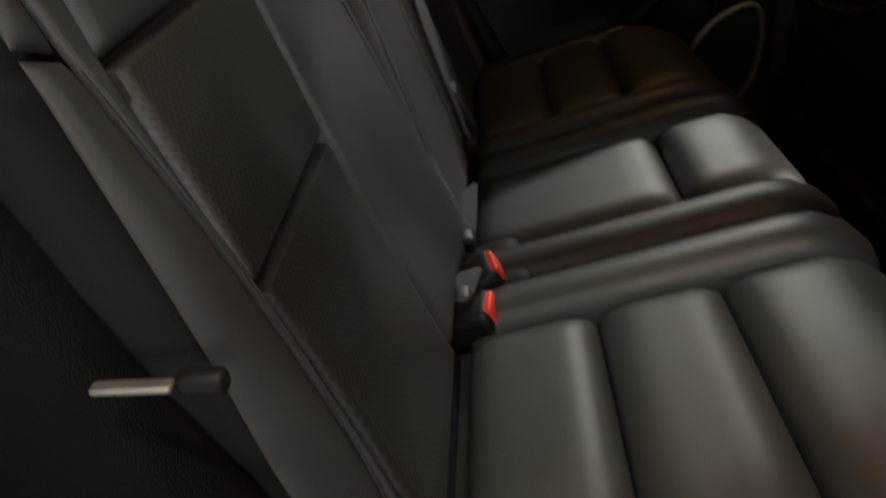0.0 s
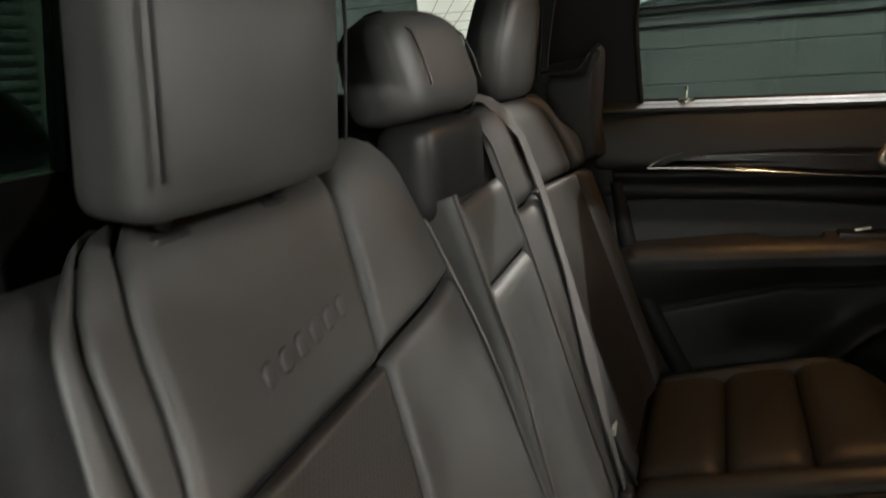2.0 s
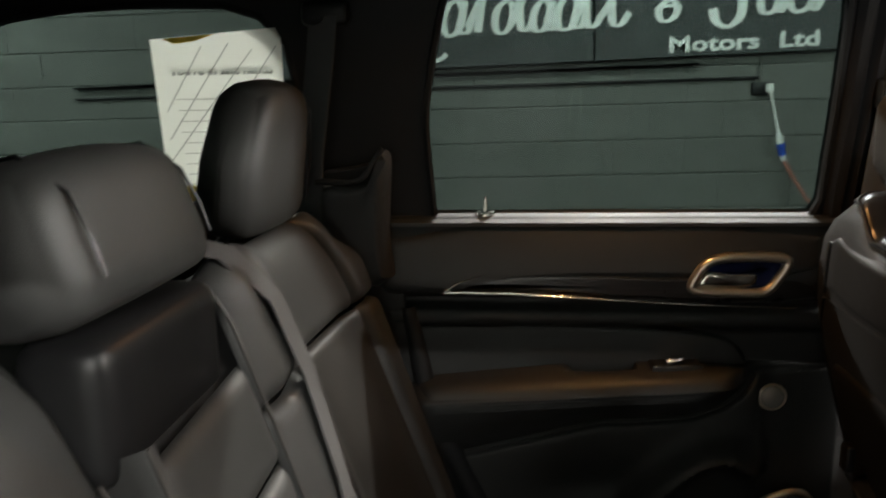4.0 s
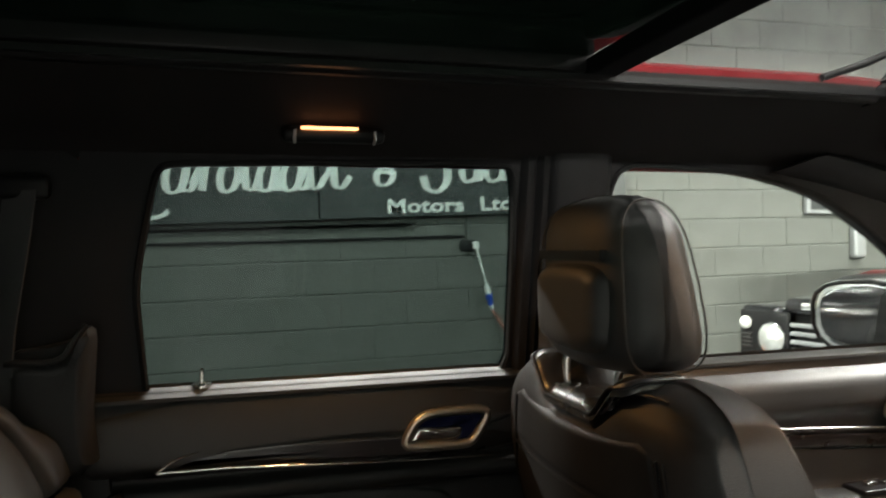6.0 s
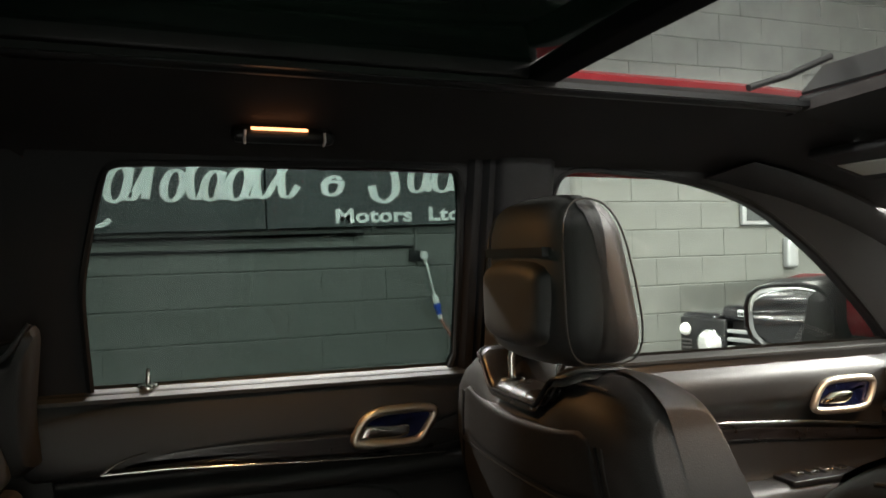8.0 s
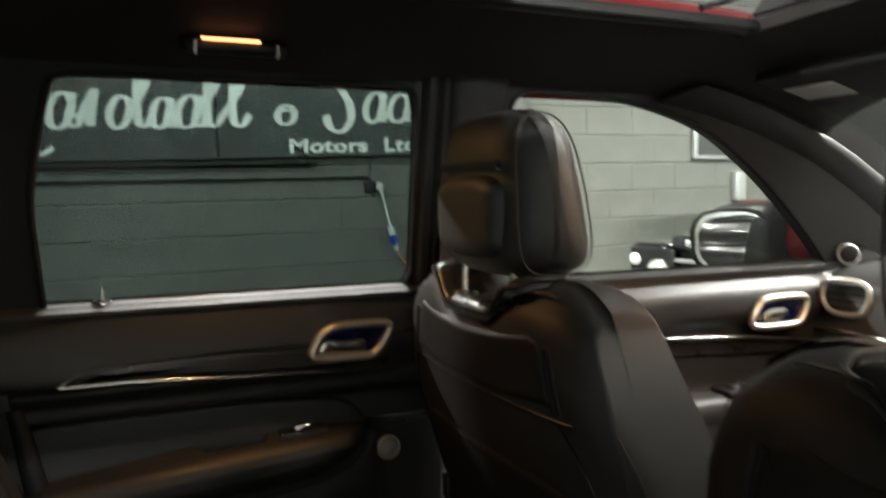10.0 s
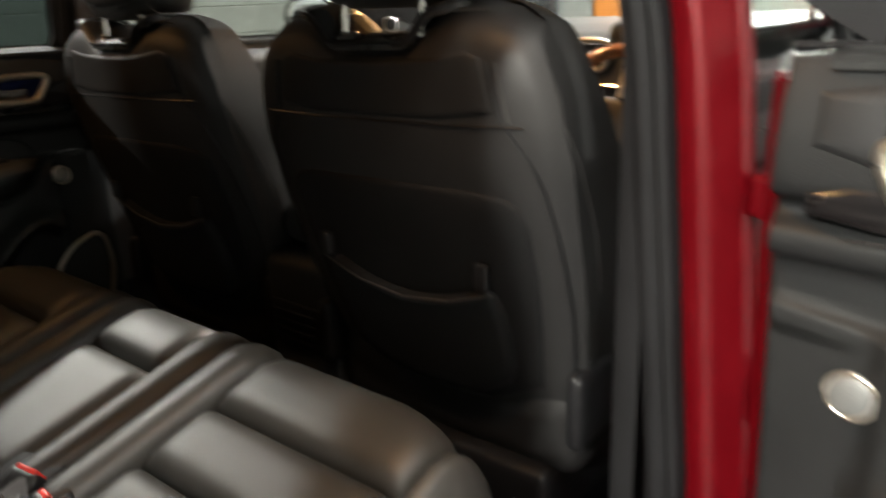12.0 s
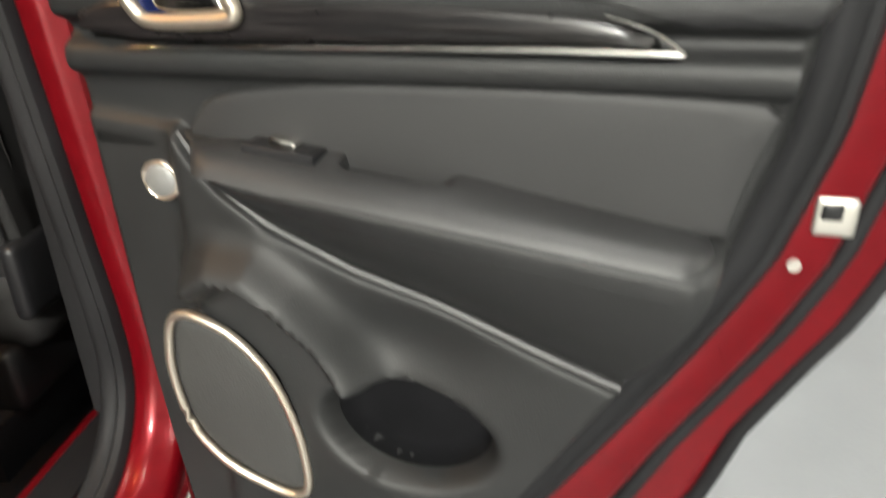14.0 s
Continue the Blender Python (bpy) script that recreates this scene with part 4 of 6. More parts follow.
def rear_door(name, label, frame_m, opened, grip):
    """Inner door: frame_m maps (distance from the hinge, height, towards the cabin) to the world."""
    P = lambda u, z, w: frame_m @ Vector((u, w, z))
    LIFT[0] = 0.0 if opened else 1.0
    du = 0.0 if opened else -0.055
    door = thing(name, label, "door", kind="structure", at=tuple(P(0, 0.5, 0)))
    us = np.linspace(0.0, 1.0, 170)
    rows = []
    front = lambda z: float(np.interp(z, [0.50, 0.62, 0.75, 1.05, 1.10, 1.30], [0.080, 0.070, 0.060, 0.050, 0.046, 0.046])) if opened else 0.02

    def level(k, u):
        """Heights of the rows, gathered along the crease and the armrest's ridge."""
        zr = ridge_z(u)
        zc = min(crease_z(u), zr - 0.004)
        knots = [0.50, zc - 0.008, zc - 0.003, zc + 0.003, zc + 0.008, zr - 0.02, zr - 0.007, zr - 0.002, zr + 0.003, zr + 0.010, 1.112, 1.122, 1.144, 1.155, 1.166, 1.180, 1.292]
        return float(np.interp(k, LEVELS, knots))

    counts = [0, 60, 3, 3, 3, 10, 5, 4, 4, 3, 6, 4, 4, 4, 4, 4, 12]
    LEVELS = np.cumsum(counts)
    for k in range(LEVELS[-1] + 1):
        row = []
        for s in us:
            u = 0.08 + s * 0.7
            for _ in range(3):
                z = level(k, u)
                u = front(z) + s * (rear_edge(z) - front(z))
            z = level(k, u)
            row.append(P(u, z, panel_w(u, z) * min(1, (1 - s) * rear_edge(z) / 0.012, 0.2 + s * rear_edge(z) / 0.012)))
        rows.append(row)
    rows.append([P(0.08 + s * 0.71, 1.296, 0.012) for s in us])
    rows.append([P(0.08 + s * 0.71, 1.296, -0.015) for s in us])
    part("panel", sheet(rows), TRIM_LOW, door)
    # padded insert above the armrest
    ins = [(0.176, 1.046), (0.182, 1.072), (0.204, 1.096), (0.24, 1.107), (0.35, 1.118), (0.52, 1.121), (0.66, 1.119), (0.757, 1.114), (0.735, 1.05), (0.718, 0.972), (0.46, 0.992), (0.30, 1.020)]
    part("insert", pad(ins, lambda a, b, h: P(a, b, 0.015 + h), 0.007, 0.007, 0.012, soft=1, inner=8, crown=0.002), INSERT, door, "padded grey insert")
    # upper pad
    top = [(0.082, 1.196), (0.082, 1.29), (0.77, 1.29), (0.775, 1.165), (0.70, 1.160), (0.655, 1.168), (0.60, 1.19), (0.4, 1.202)]
    part("upper_pad", pad(top, lambda a, b, h: P(a, b, panel_w(a, min(b, 1.285)) + h - 0.004), 0.007, 0.012, 0.008, soft=1, gap=0.012, inner=10), TRIM, door, "soft upper pad")
    # dark gloss strip and its bright lower edge
    up = lambda u: 0.0 if opened else 0.009 + 0.015 * smooth01((u - 0.22) / 0.44)
    strip = [(0.084, 1.152), (0.084, 1.192), (0.25, 1.198), (0.45, 1.195), (0.58, 1.186), (0.625, 1.175), (0.655, 1.158), (0.40, 1.154)]
    part("wood_strip", pad(strip, lambda a, b, h: P(a, b + up(a), 0.034 + h), 0.008, 0.008, 0.01, soft=1, gap=0.015), WOOD, door, "dark gloss wood strip")
    part("bright_edge", sweep([P(u, z + up(u), 0.046) for u, z in ((0.12, 1.1485), (0.25, 1.151), (0.42, 1.154), (0.56, 1.156), (0.663, 1.155))], [0.0006, 0.0012, 0.002, 0.003, 0.003], 8), CHROME, door, "chrome edge")
    tip = soften([P(u, z + up(u), 0.0455) for u, z in ((0.665, 1.1545), (0.650, 1.166), (0.632, 1.175), (0.60, 1.184))], 2, closed=False)
    part("bright_tip", sweep(tip, [0.0030 * (1 - 0.9 * i / (len(tip) - 1)) for i in range(len(tip))], 6), CHROME, door)
    # release handle in its bezel
    zh = 1.202 if opened else 1.211
    hb = [(0.132, 1.228), (0.146, 1.238), (0.222, 1.237), (0.246, 1.222), (0.262, 1.184), (0.256, 1.172), (0.172, 1.169), (0.156, 1.176)]
    ring = soften([(0.198 + grip[0] + (a - 0.198) * grip[1], zh + (b - 1.204) * 0.84, 0) for a, b in hb], 3)
    bez = part("handle_bezel", sweep([P(p.x, p.y, 0.050) for p in ring], 0.0080, 8, closed=True), CHROME_SATIN, door, "satin bronze handle surround")
    part("handle_dish", pad([(p.x, p.y) for p in ring], lambda a, b, h: P(a, b, 0.0495 - h), 0.0045, 0.018, 0.0, soft=0), DARK_CHROME, door, "dark recessed dish")
    lever = [(0.172, 1.208), (0.205, 1.205), (0.240, 1.212), (0.250, 1.196), (0.254, 1.180), (0.176, 1.178)]
    part("handle_lever", pad(lever, lambda a, b, h: P(0.198 + grip[0] + (a - 0.198) * grip[1], zh + (b - 1.204) * 0.84, 0.048 + h), 0.004, 0.006, 0.003, crown=0.001), CHROME, door, "chrome pull lever")
    # round bright button and the loudspeaker
    part("tweeter", disc(P(0.140, 1.005, 0.022), frame_m.to_3x3() @ Vector((0, 1, 0)), 0.0205, 0.010, 26, 0.003), TWEETER, door, "round grey tweeter cover")
    tq = frame_m @ Matrix.Translation((0.140, 0.031, 1.005))
    part("tweeter_ring", sweep([tq @ Vector((0.0208 * math.cos(w), 0, 0.0208 * math.sin(w))) for w in np.linspace(0, 2 * math.pi, 31)[:-1]], 0.0022, 6, closed=True), CHROME_SATIN, door, "thin bronze ring")
    sp = soften([(a + du, b, 0) for a, b in ((0.130, 0.842), (0.155, 0.856), (0.213, 0.834), (0.257, 0.784), (0.282, 0.705), (0.288, 0.622), (0.262, 0.606), (0.180, 0.636), (0.133, 0.690), (0.119, 0.770))], 2)
    part("speaker_ring", sweep([P(p.x, p.y, 0.053) for p in sp], 0.0058, 8, closed=True), CHROME_SATIN, door, "bronze speaker surround")
    part("speaker_grille", pad([(p.x, p.y) for p in sp], lambda a, b, h: P(a, b, 0.045 + h), 0.009, 0.02, 0.006, soft=0, crown=0.003), GRILLE, door, "black mesh speaker grille")
    # pocket mouth, lined with a near-black pad for the shade inside
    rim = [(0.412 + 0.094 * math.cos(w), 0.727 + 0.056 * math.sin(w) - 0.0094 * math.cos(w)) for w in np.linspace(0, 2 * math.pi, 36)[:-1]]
    part("pocket", pad([(0.412 + (a - 0.412) * 0.99, 0.727 + (b - 0.727) * 0.99) for a, b in rim], lambda a, b, h: P(a, b, panel_w(a, b) + 0.003), 0.003, 0.004, 0.003, soft=0, inner=12), CARPET, door, "bottle pocket, its inner shade put in as a black pad")
    # window switch and the grip cup in the armrest
    back_z = lambda u: float(np.interp(u, [0.16, 0.36, 0.47, 0.711], [1.058, 1.049, 1.037, 0.990])) + LIFT[0] * 0.07 * max(0.0, u - 0.17)
    top_z = lambda u: 0.5 * (back_z(u) + ridge_z(u)) + 0.005
    part("switch_plate", pad([(0.258, 0.020), (0.256, 0.052), (0.336, 0.056), (0.338, 0.020)], lambda a, b, h: P(a, top_z(a) + 0.001 + h, b), 0.003, 0.003, 0.008, soft=0), PLASTIC, door)
    part("window_switch", rbox((0.030, 0.018, 0.009), 0.004, 2, m=frame_m @ Matrix.Translation((0.298, 0.036, top_z(0.298) + 0.008)) @ pose(0, 0, 0, 0, 10, 0)), CHROME, door, "chrome-edged window switch")
    # armrest top, with the grip notch sunk along the insert
    rows = []
    for u in np.concatenate([np.linspace(0.166, 0.35, 22), np.linspace(0.354, 0.368, 8), np.linspace(0.372, 0.48, 18), np.linspace(0.49, 0.68, 20), np.linspace(0.686, 0.714, 10)]):
        zb, zr = back_z(u), ridge_z(u) + 0.004
        fade = smooth01((u - 0.160) / 0.07) * math.sqrt(max(0.0, 1 - max(0.0, (u - 0.68) / 0.0345) ** 2))
        dip = 0.040 * smooth01((u - 0.356) / 0.007) * (1 - smooth01((u - 0.425) / 0.050))
        rows.append([P(u, zb + (zr - zb) * f - drop - dip * k - 0.012 * (1 - fade), 0.012 + (w - 0.012) * fade) for w, f, k, drop in (
            (0.012, 0.0, 1.0, 0.0), (0.024, 0.18, 1.0, 0.0), (0.034, 0.34, 1.0, 0.0), (0.040, 0.44, 0.95, 0.0), (0.044, 0.50, 0.10, 0.0), (0.050, 0.62, 0.0, 0.0), (0.060, 0.85, 0.0, 0.0),
            (0.070, 1.0, 0.0, 0.001), (0.078, 1.0, 0.0, 0.005), (0.084, 1.0, 0.0, 0.011), (0.089, 1.0, 0.0, 0.021))])
    part("armrest_top", sheet(rows), TRIM, door, "padded armrest top")
    for k in range(3):
        part("stitch_line", sweep([P(u, ridge_z(u) - 0.024 - 0.0055 * k, panel_w(u, ridge_z(u) - 0.024 - 0.0055 * k) + 0.0002) for u in np.linspace(0.23, 0.68, 30)], 0.0008, 5), PLASTIC, door)
    part("crease_bead", sweep([P(u, crease_z(u), panel_w(u, crease_z(u)) - 0.002) for u in np.linspace(0.168, 0.64, 40)], 0.005, 6), TRIM, door)
    # lock knob in the sill
    kn = 0.577 if opened else 0.60
    part("knob_collar", disc(P(kn, 1.294, -0.005), (0, 0, 1), 0.016, 0.008, 20, 0.001), CHROME, door)
    part("lock_knob", sweep([P(kn, 1.30, -0.005), P(kn, 1.322, -0.005), P(kn, 1.327, -0.005)], [0.0042, 0.0038, 0.002], 10), CHROME, door, "chrome lock knob")
    part("waist_strip", sheet([[P(u, 1.2985 - 0.010 * (1 - j / 5) ** 2, 0.030 - 0.010 * j) for j in range(6)] for u in np.linspace(0.09 if opened else 0.06, 0.775, 12)], (0, 0, -0.006)), WAIST, door, "dark waist strip, toned lighter for light on the sill top")
    part("waist_seal", sweep([P(u, 1.297, -0.018) for u in np.linspace(0.04, 0.78, 8)], 0.006, 6), RUBBER, door)
    # metal of the door beyond the trim
    zs2 = np.linspace(0.44, 1.268, 30)
    wide = lambda z: float(np.interp(z, [0.44, 0.60, 0.71, 0.81, 0.87, 1.0, 1.27], [0.27, 0.25, 0.21, 0.20, 0.20, 0.18, 0.16]))
    at_g = lambda z, g: rear_edge(z) + 0.048 + (wide(z) - 0.048) * g
    profile = ((0.0, -0.016), (0.30, -0.018), (0.34, -0.022), (0.36, -0.036), (0.50, -0.040), (0.53, -0.056), (0.78, -0.060), (0.82, -0.076), (0.96, -0.080), (1.0, -0.096))
    red = [[P(front(z), z, -0.030), P(rear_edge(z) * 0.5, z, -0.03), P(rear_edge(z) + 0.010, z, -0.012)] + [P(at_g(z, g), z, w) for g, w in profile] for z in zs2]
    part("metal_rim", sheet(red), RED_PAINT, door, "red painted door metal")
    part("outer_skin", sheet([[P(0.03, z, -0.11), P(0.4, z, -0.12), P(at_g(z, 1.0), z, -0.097)] for z in zs2]), RED_PAINT, door)
    part("door_seal", sheet([[P(rear_edge(z) + a, z, w) for a, w in ((-0.004, 0.0), (0.004, 0.006), (0.016, 0.008), (0.026, 0.003), (0.032, -0.004), (0.040, -0.003), (0.049, -0.016))] for z in np.linspace(0.45, 1.295, 34)]), RUBBER, door, "black rubber door seal")
    for g, w, r in ((0.43, -0.036, 0.010), (0.90, -0.078, 0.011)):
        part("door_seal", sweep([P(at_g(z, g), z, w) for z in np.linspace(0.45, 1.30, 34)], r, 8), RUBBER, door)
    part("front_edge", sheet([[P(front(z) + 0.004, z, 0.004), P(front(z) - 0.02, z, -0.012), P(0.035, z, -0.03), P(0.020, z, -0.06), P(0.020, z, -0.11)] for z in zs2]), RED_PAINT, door, "red hinge face of the door")
    part("bottom_edge", sheet([[P(u, 0.47, w) for w in (0.0, -0.03, -0.11)] for u in np.linspace(0.08, 0.5, 8)]), RED_PAINT, door)
    if opened:
        lat = frame_m @ Matrix.Translation((rear_edge(1.0) + 0.076, -0.022, 1.004))
        part("latch", rbox((0.038, 0.018, 0.038), 0.005, 3, m=lat), SCREW, door, "zinc door latch")
        part("latch_mouth", rbox((0.018, 0.02, 0.016), 0.003, 1, m=lat @ Matrix.Translation((-0.004, 0.003, 0.006))), PLASTIC, door)
        part("screw", disc(P(0.786, 0.953, -0.018), frame_m.to_3x3() @ Vector((0.1, 1, 0)), 0.007, 0.004, 14), SCREW, door)
        # window frame and glass above the sill
        q = lambda u, z: P(u, z, -0.02 - 0.19 * max(0, z - 1.29))
        hole = [(0.075, 1.285), (0.07, 1.60), (0.10, 1.66), (0.64, 1.648), (0.70, 1.50), (0.71, 1.40), (0.69, 1.285)]
        pts = soften([(a, b, 0) for a, b in hole], 2)
        outer = soften([(a, b, 0) for a, b in ((0.0, 1.26), (0.0, 1.70), (0.05, 1.715), (0.69, 1.70), (0.765, 1.52), (0.78, 1.40), (0.78, 1.26))], 2)
        part("window_frame", framed([(p.x, p.y) for p in outer], [(p.x, p.y) for p in pts], lambda a, b, h: q(a, b) + frame_m.to_3x3() @ Vector((0, h, 0)), -0.04, 0.0), PILLAR, door, "black window frame")
        part("glass", slab([(p.x, p.y) for p in pts], lambda a, b, h: q(a, b) + frame_m.to_3x3() @ Vector((0, h, 0)), -0.026, -0.022), GLASS_DARK, door, "smoked door glass", smooth=False)
    return door


# closed: the hinge is at the front, and the panel faces the cabin
LEFT_M = Matrix(((-1, 0, 0, 0.69), (0, -1, 0, 0.705), (0, 0, 1, 0), (0, 0, 0, 1)))
# open: swung out by 80 degrees, its panel faces the rear
C80, S80 = math.cos(radians(80)), math.sin(radians(80))
RIGHT_M = Matrix(((-C80, -S80, 0, 0.497), (-S80, C80, 0, -0.893), (0, 0, 1, 0), (0, 0, 0, 1)))
rear_door("door_1", "closed rear door with black moulded panel and chrome strip", LEFT_M, False, (0.012, 1.13))
rear_door("door_2", "open red rear door with grey moulded inner panel", RIGHT_M, True, (0.009, 1.0))


def front_door(s):
    door = thing("door_3", "closed front door with black panel, chrome strip and handle", "door", kind="structure", at=(1.3, s * 0.7, 0.5))
    P = lambda x, z, w: Vector((x, s * (0.705 - w), z))
    rows = [[P(x, z, 0.012 + 0.03 * bump(z, 1.165, 1.25, 0.012) + 0.06 * bump(z, 0.9, 1.0, 0.012) * bump(x, 0.9, 1.6, 0.04)) for x in np.linspace(0.80, 2.0, 50)] for z in np.linspace(0.5, 1.285, 60)]
    rows.append([P(x, 1.289, -0.01) for x in np.linspace(0.80, 2.0, 50)])
    part("panel", sheet(rows), TRIM, door)
    part("wood_strip", pad([(0.82, 1.122), (0.82, 1.152), (1.4, 1.128), (1.95, 1.074), (1.95, 1.04), (1.4, 1.09)], lambda a, b, h: P(a, b, 0.016 + h), 0.010, 0.008, 0.01, soft=1), WOOD, door)
    part("bright_edge", sweep([P(x, z, 0.04) for x, z in ((0.82, 1.158), (1.15, 1.150), (1.4, 1.134), (1.64, 1.106), (1.95, 1.08))], 0.0035, 8), CHROME, door, "chrome strip")
    hb = [(a, b - 0.024) for a, b in ((1.585, 1.232), (1.565, 1.243), (1.45, 1.243), (1.425, 1.226), (1.405, 1.188), (1.42, 1.178), (1.54, 1.175), (1.565, 1.184))]
    ring = soften([(a, b, 0) for a, b in hb], 3)
    part("handle_bezel", sweep([P(p.x, p.y, 0.050) for p in ring], 0.008, 8, closed=True), CHROME_SATIN, door, "satin bronze handle surround")
    part("handle_dish", pad([(p.x, p.y) for p in ring], lambda a, b, h: P(a, b, 0.0495 - h), 0.0045, 0.018, 0.0, soft=0), DARK_CHROME, door)
    part("handle_lever", pad([(1.53, 1.194), (1.47, 1.196), (1.435, 1.181), (1.425, 1.166), (1.51, 1.163)], lambda a, b, h: P(a, b, 0.046 + h), 0.009, 0.012, 0.003), CHROME, door, "chrome pull lever")
    part("armrest", rbox((0.62, 0.09, 0.06), 0.025, 4, (1.22, s * 0.665, 0.985)), TRIM, door, "padded armrest")
    part("switch_panel", rbox((0.20, 0.06, 0.012), 0.004, 2, (1.42, s * 0.655, 1.018)), PLASTIC, door)
    for k in range(4):
        part("window_switch", rbox((0.022, 0.018, 0.010), 0.003, 1, (1.36 + 0.04 * k, s * 0.655, 1.028)), CHROME, door)
    part("lock_knob", sweep([P(0.95, 1.288, 0.0), P(0.95, 1.312, 0.0), P(0.95, 1.316, 0.0)], [0.0042, 0.0038, 0.002], 10), CHROME, door, "chrome lock knob")
    part("tweeter", disc(P(1.74, 1.305, 0.03), (-0.5, -s, 0.2), 0.027, 0.008, 24, 0.002), SILVER, door, "silver-ringed tweeter")
    part("tweeter_mesh", disc(P(1.736, 1.306, 0.036), (-0.5, -s, 0.2), 0.022, 0.006, 24, 0.002), CARPET_BACK, door)
    part("mirror_sail", pad([(1.74, 1.27), (1.74, 1.29), (1.80, 1.34), (1.90, 1.30), (1.92, 1.26)], lambda a, b, h: P(a, b, 0.0 + h), 0.025, 0.02, 0.01, soft=1), TRIM, door)
    part("waist_strip", sheet([[P(x, 1.291 - 0.008 * (1 - j / 5) ** 2, 0.022 - 0.008 * j) for j in range(6)] for x in np.linspace(0.80, 1.68, 12)], (0, 0, -0.006)), WAIST, door, "dark waist strip, toned lighter for light on the sill top")
    part("waist_seal", sweep([P(x, 1.29, -0.014) for x in np.linspace(0.8, 1.75, 8)], 0.006, 6), RUBBER, door)
    part("outer_skin", sheet([[(x, s * (0.885 + 0.035 * math.sin(math.pi * (z - 0.4) / 0.9) + 0.01 * (x - 0.65)), z) for x in np.linspace(0.655, 1.95, 14)] for z in np.linspace(0.40, 1.262, 16)], (0, -s * 0.006, 0)), RED_PAINT, door, "red painted outer skin")
    return door


front_door(1)
front_door(-1)


# ---- rear bench ----
def cushion_place(a, b, h):
    """(distance from the back, across, height) on the cushion's top, rolling over its front edge."""
    z = lambda x: 0.752 + 0.25 * (x - 0.05) - 0.055 * smooth((abs(b) - 0.605) / 0.085) ** 2
    fold = 0.382 - 0.045 * smooth((abs(b) - 0.50) / 0.19)
    if a <= fold:
        return Vector((a - 0.24 * h, b, z(a) + h))
    t = (a - fold) / 0.055
    return Vector((fold + (0.055 + h) * math.sin(t), b, z(fold) - 0.055 + (0.055 + h) * math.cos(t)))


def smooth(t):
    t = max(0.0, min(1.0, t))
    return t * t * (3 - 2 * t)


def back_place(x0, tilt, top, swell):
    """(across, height, rise) on a backrest that leans back and rolls over at its top."""
    n = Vector((1, 0, tilt)).normalized()
    up = Vector((-tilt, 0, 1)).normalized()
    r = 0.055

    def place(a, b, h):
        h = h + swell(a, b)
        if b <= top:
            return Vector((x0 - tilt * (b - 0.75), a, b)) + n * h
        t = (b - top) / r * 1.1
        base = Vector((x0 - tilt * (top - 0.75), a, top)) - n * r
        return base + n * (r + h) * math.cos(t) + up * (r + h) * math.sin(t)

    return place


BACK_R = back_place(0.045, 0.47, 1.262, lambda a, b: 0.020 * smooth((a + 0.20) / 0.12) - 0.03 * smooth((-0.520 - a) / 0.06) - 0.018 * smooth((b - 1.19) / 0.12) * smooth((-0.43 - a) / 0.10))
BACK_L = back_place(0.050, 0.345, 1.290, lambda a, b: 0.018 * smooth((a - 0.48) / 0.08) - 0.03 * smooth((a - 0.60) / 0.06) + 0.012 * smooth((0.30 - a) / 0.05) * smooth((a - 0.17) / 0.03) - 0.05 * smooth((b - 1.23) / 0.10) * smooth((a - 0.50) / 0.10))


def quilt(a0, a1, b0, b1, place, rise, edge, n=12, m=16):
    """A stuffed pleat: flat on top, rolling down into the stitched valleys round it."""
    f = lambda d: math.sqrt(max(0.0, 1 - (1 - min(1.0, d / edge)) ** 2))
    steps = lambda k: [0.5 - 0.5 * math.cos(math.pi * i / k) for i in range(k + 1)]
    rows = []
    for u in steps(n):
        row = []
        for v in steps(m):
            a, b = a0 + (a1 - a0) * u, b0 + (b1 - b0) * v
            d = f((a1 - a0) * min(u, 1 - u)) * f((b1 - b0) * min(v, 1 - v))
            row.append(place(a, b, -0.012 + (rise + 0.012) * d))
        rows.append(row)
    return sheet(rows)


def along(line, n):
    """n + 1 points evenly spread along a softened polyline."""
    pts = soften([(p[0], p[1], 0) for p in line], 2, closed=False) if len(line) > 2 else [Vector((p[0], p[1], 0)) for p in line]
    run = [0.0]
    for p, q in zip(pts, pts[1:]):
        run.append(run[-1] + (q - p).length)
    ts = [0.5 - 0.5 * math.cos(math.pi * i / n) for i in range(n + 1)]
    return [Vector((np.interp(t * run[-1], run, [p.x for p in pts]), np.interp(t * run[-1], run, [p.y for p in pts]), 0)) for t in ts], run[-1]


def patch(left, right, place, rise=0.008, edge=0.008, depth=0.010, n=26, m=20):
    """A sewn panel between two side lines, tucked in along its four seams."""
    (ls, la), (rs, ra) = along(left, n), along(right, n)
    f = lambda d: math.sqrt(max(0.0, 1 - (1 - min(1.0, d / edge)) ** 2))
    rows = []
    for i, (p, q) in enumerate(zip(ls, rs)):
        t, w = 0.5 - 0.5 * math.cos(math.pi * i / n), (q - p).length
        row = []
        for j in range(m + 1):
            c = 0.5 - 0.5 * math.cos(math.pi * j / m)
            v = p.lerp(q, c)
            d = f(w * min(c, 1 - c)) * f(0.5 * (la + ra) * min(t, 1 - t))
            row.append(place(v.x, v.y, -depth + (rise + depth) * d))
        rows.append(row)
    return sheet(rows)


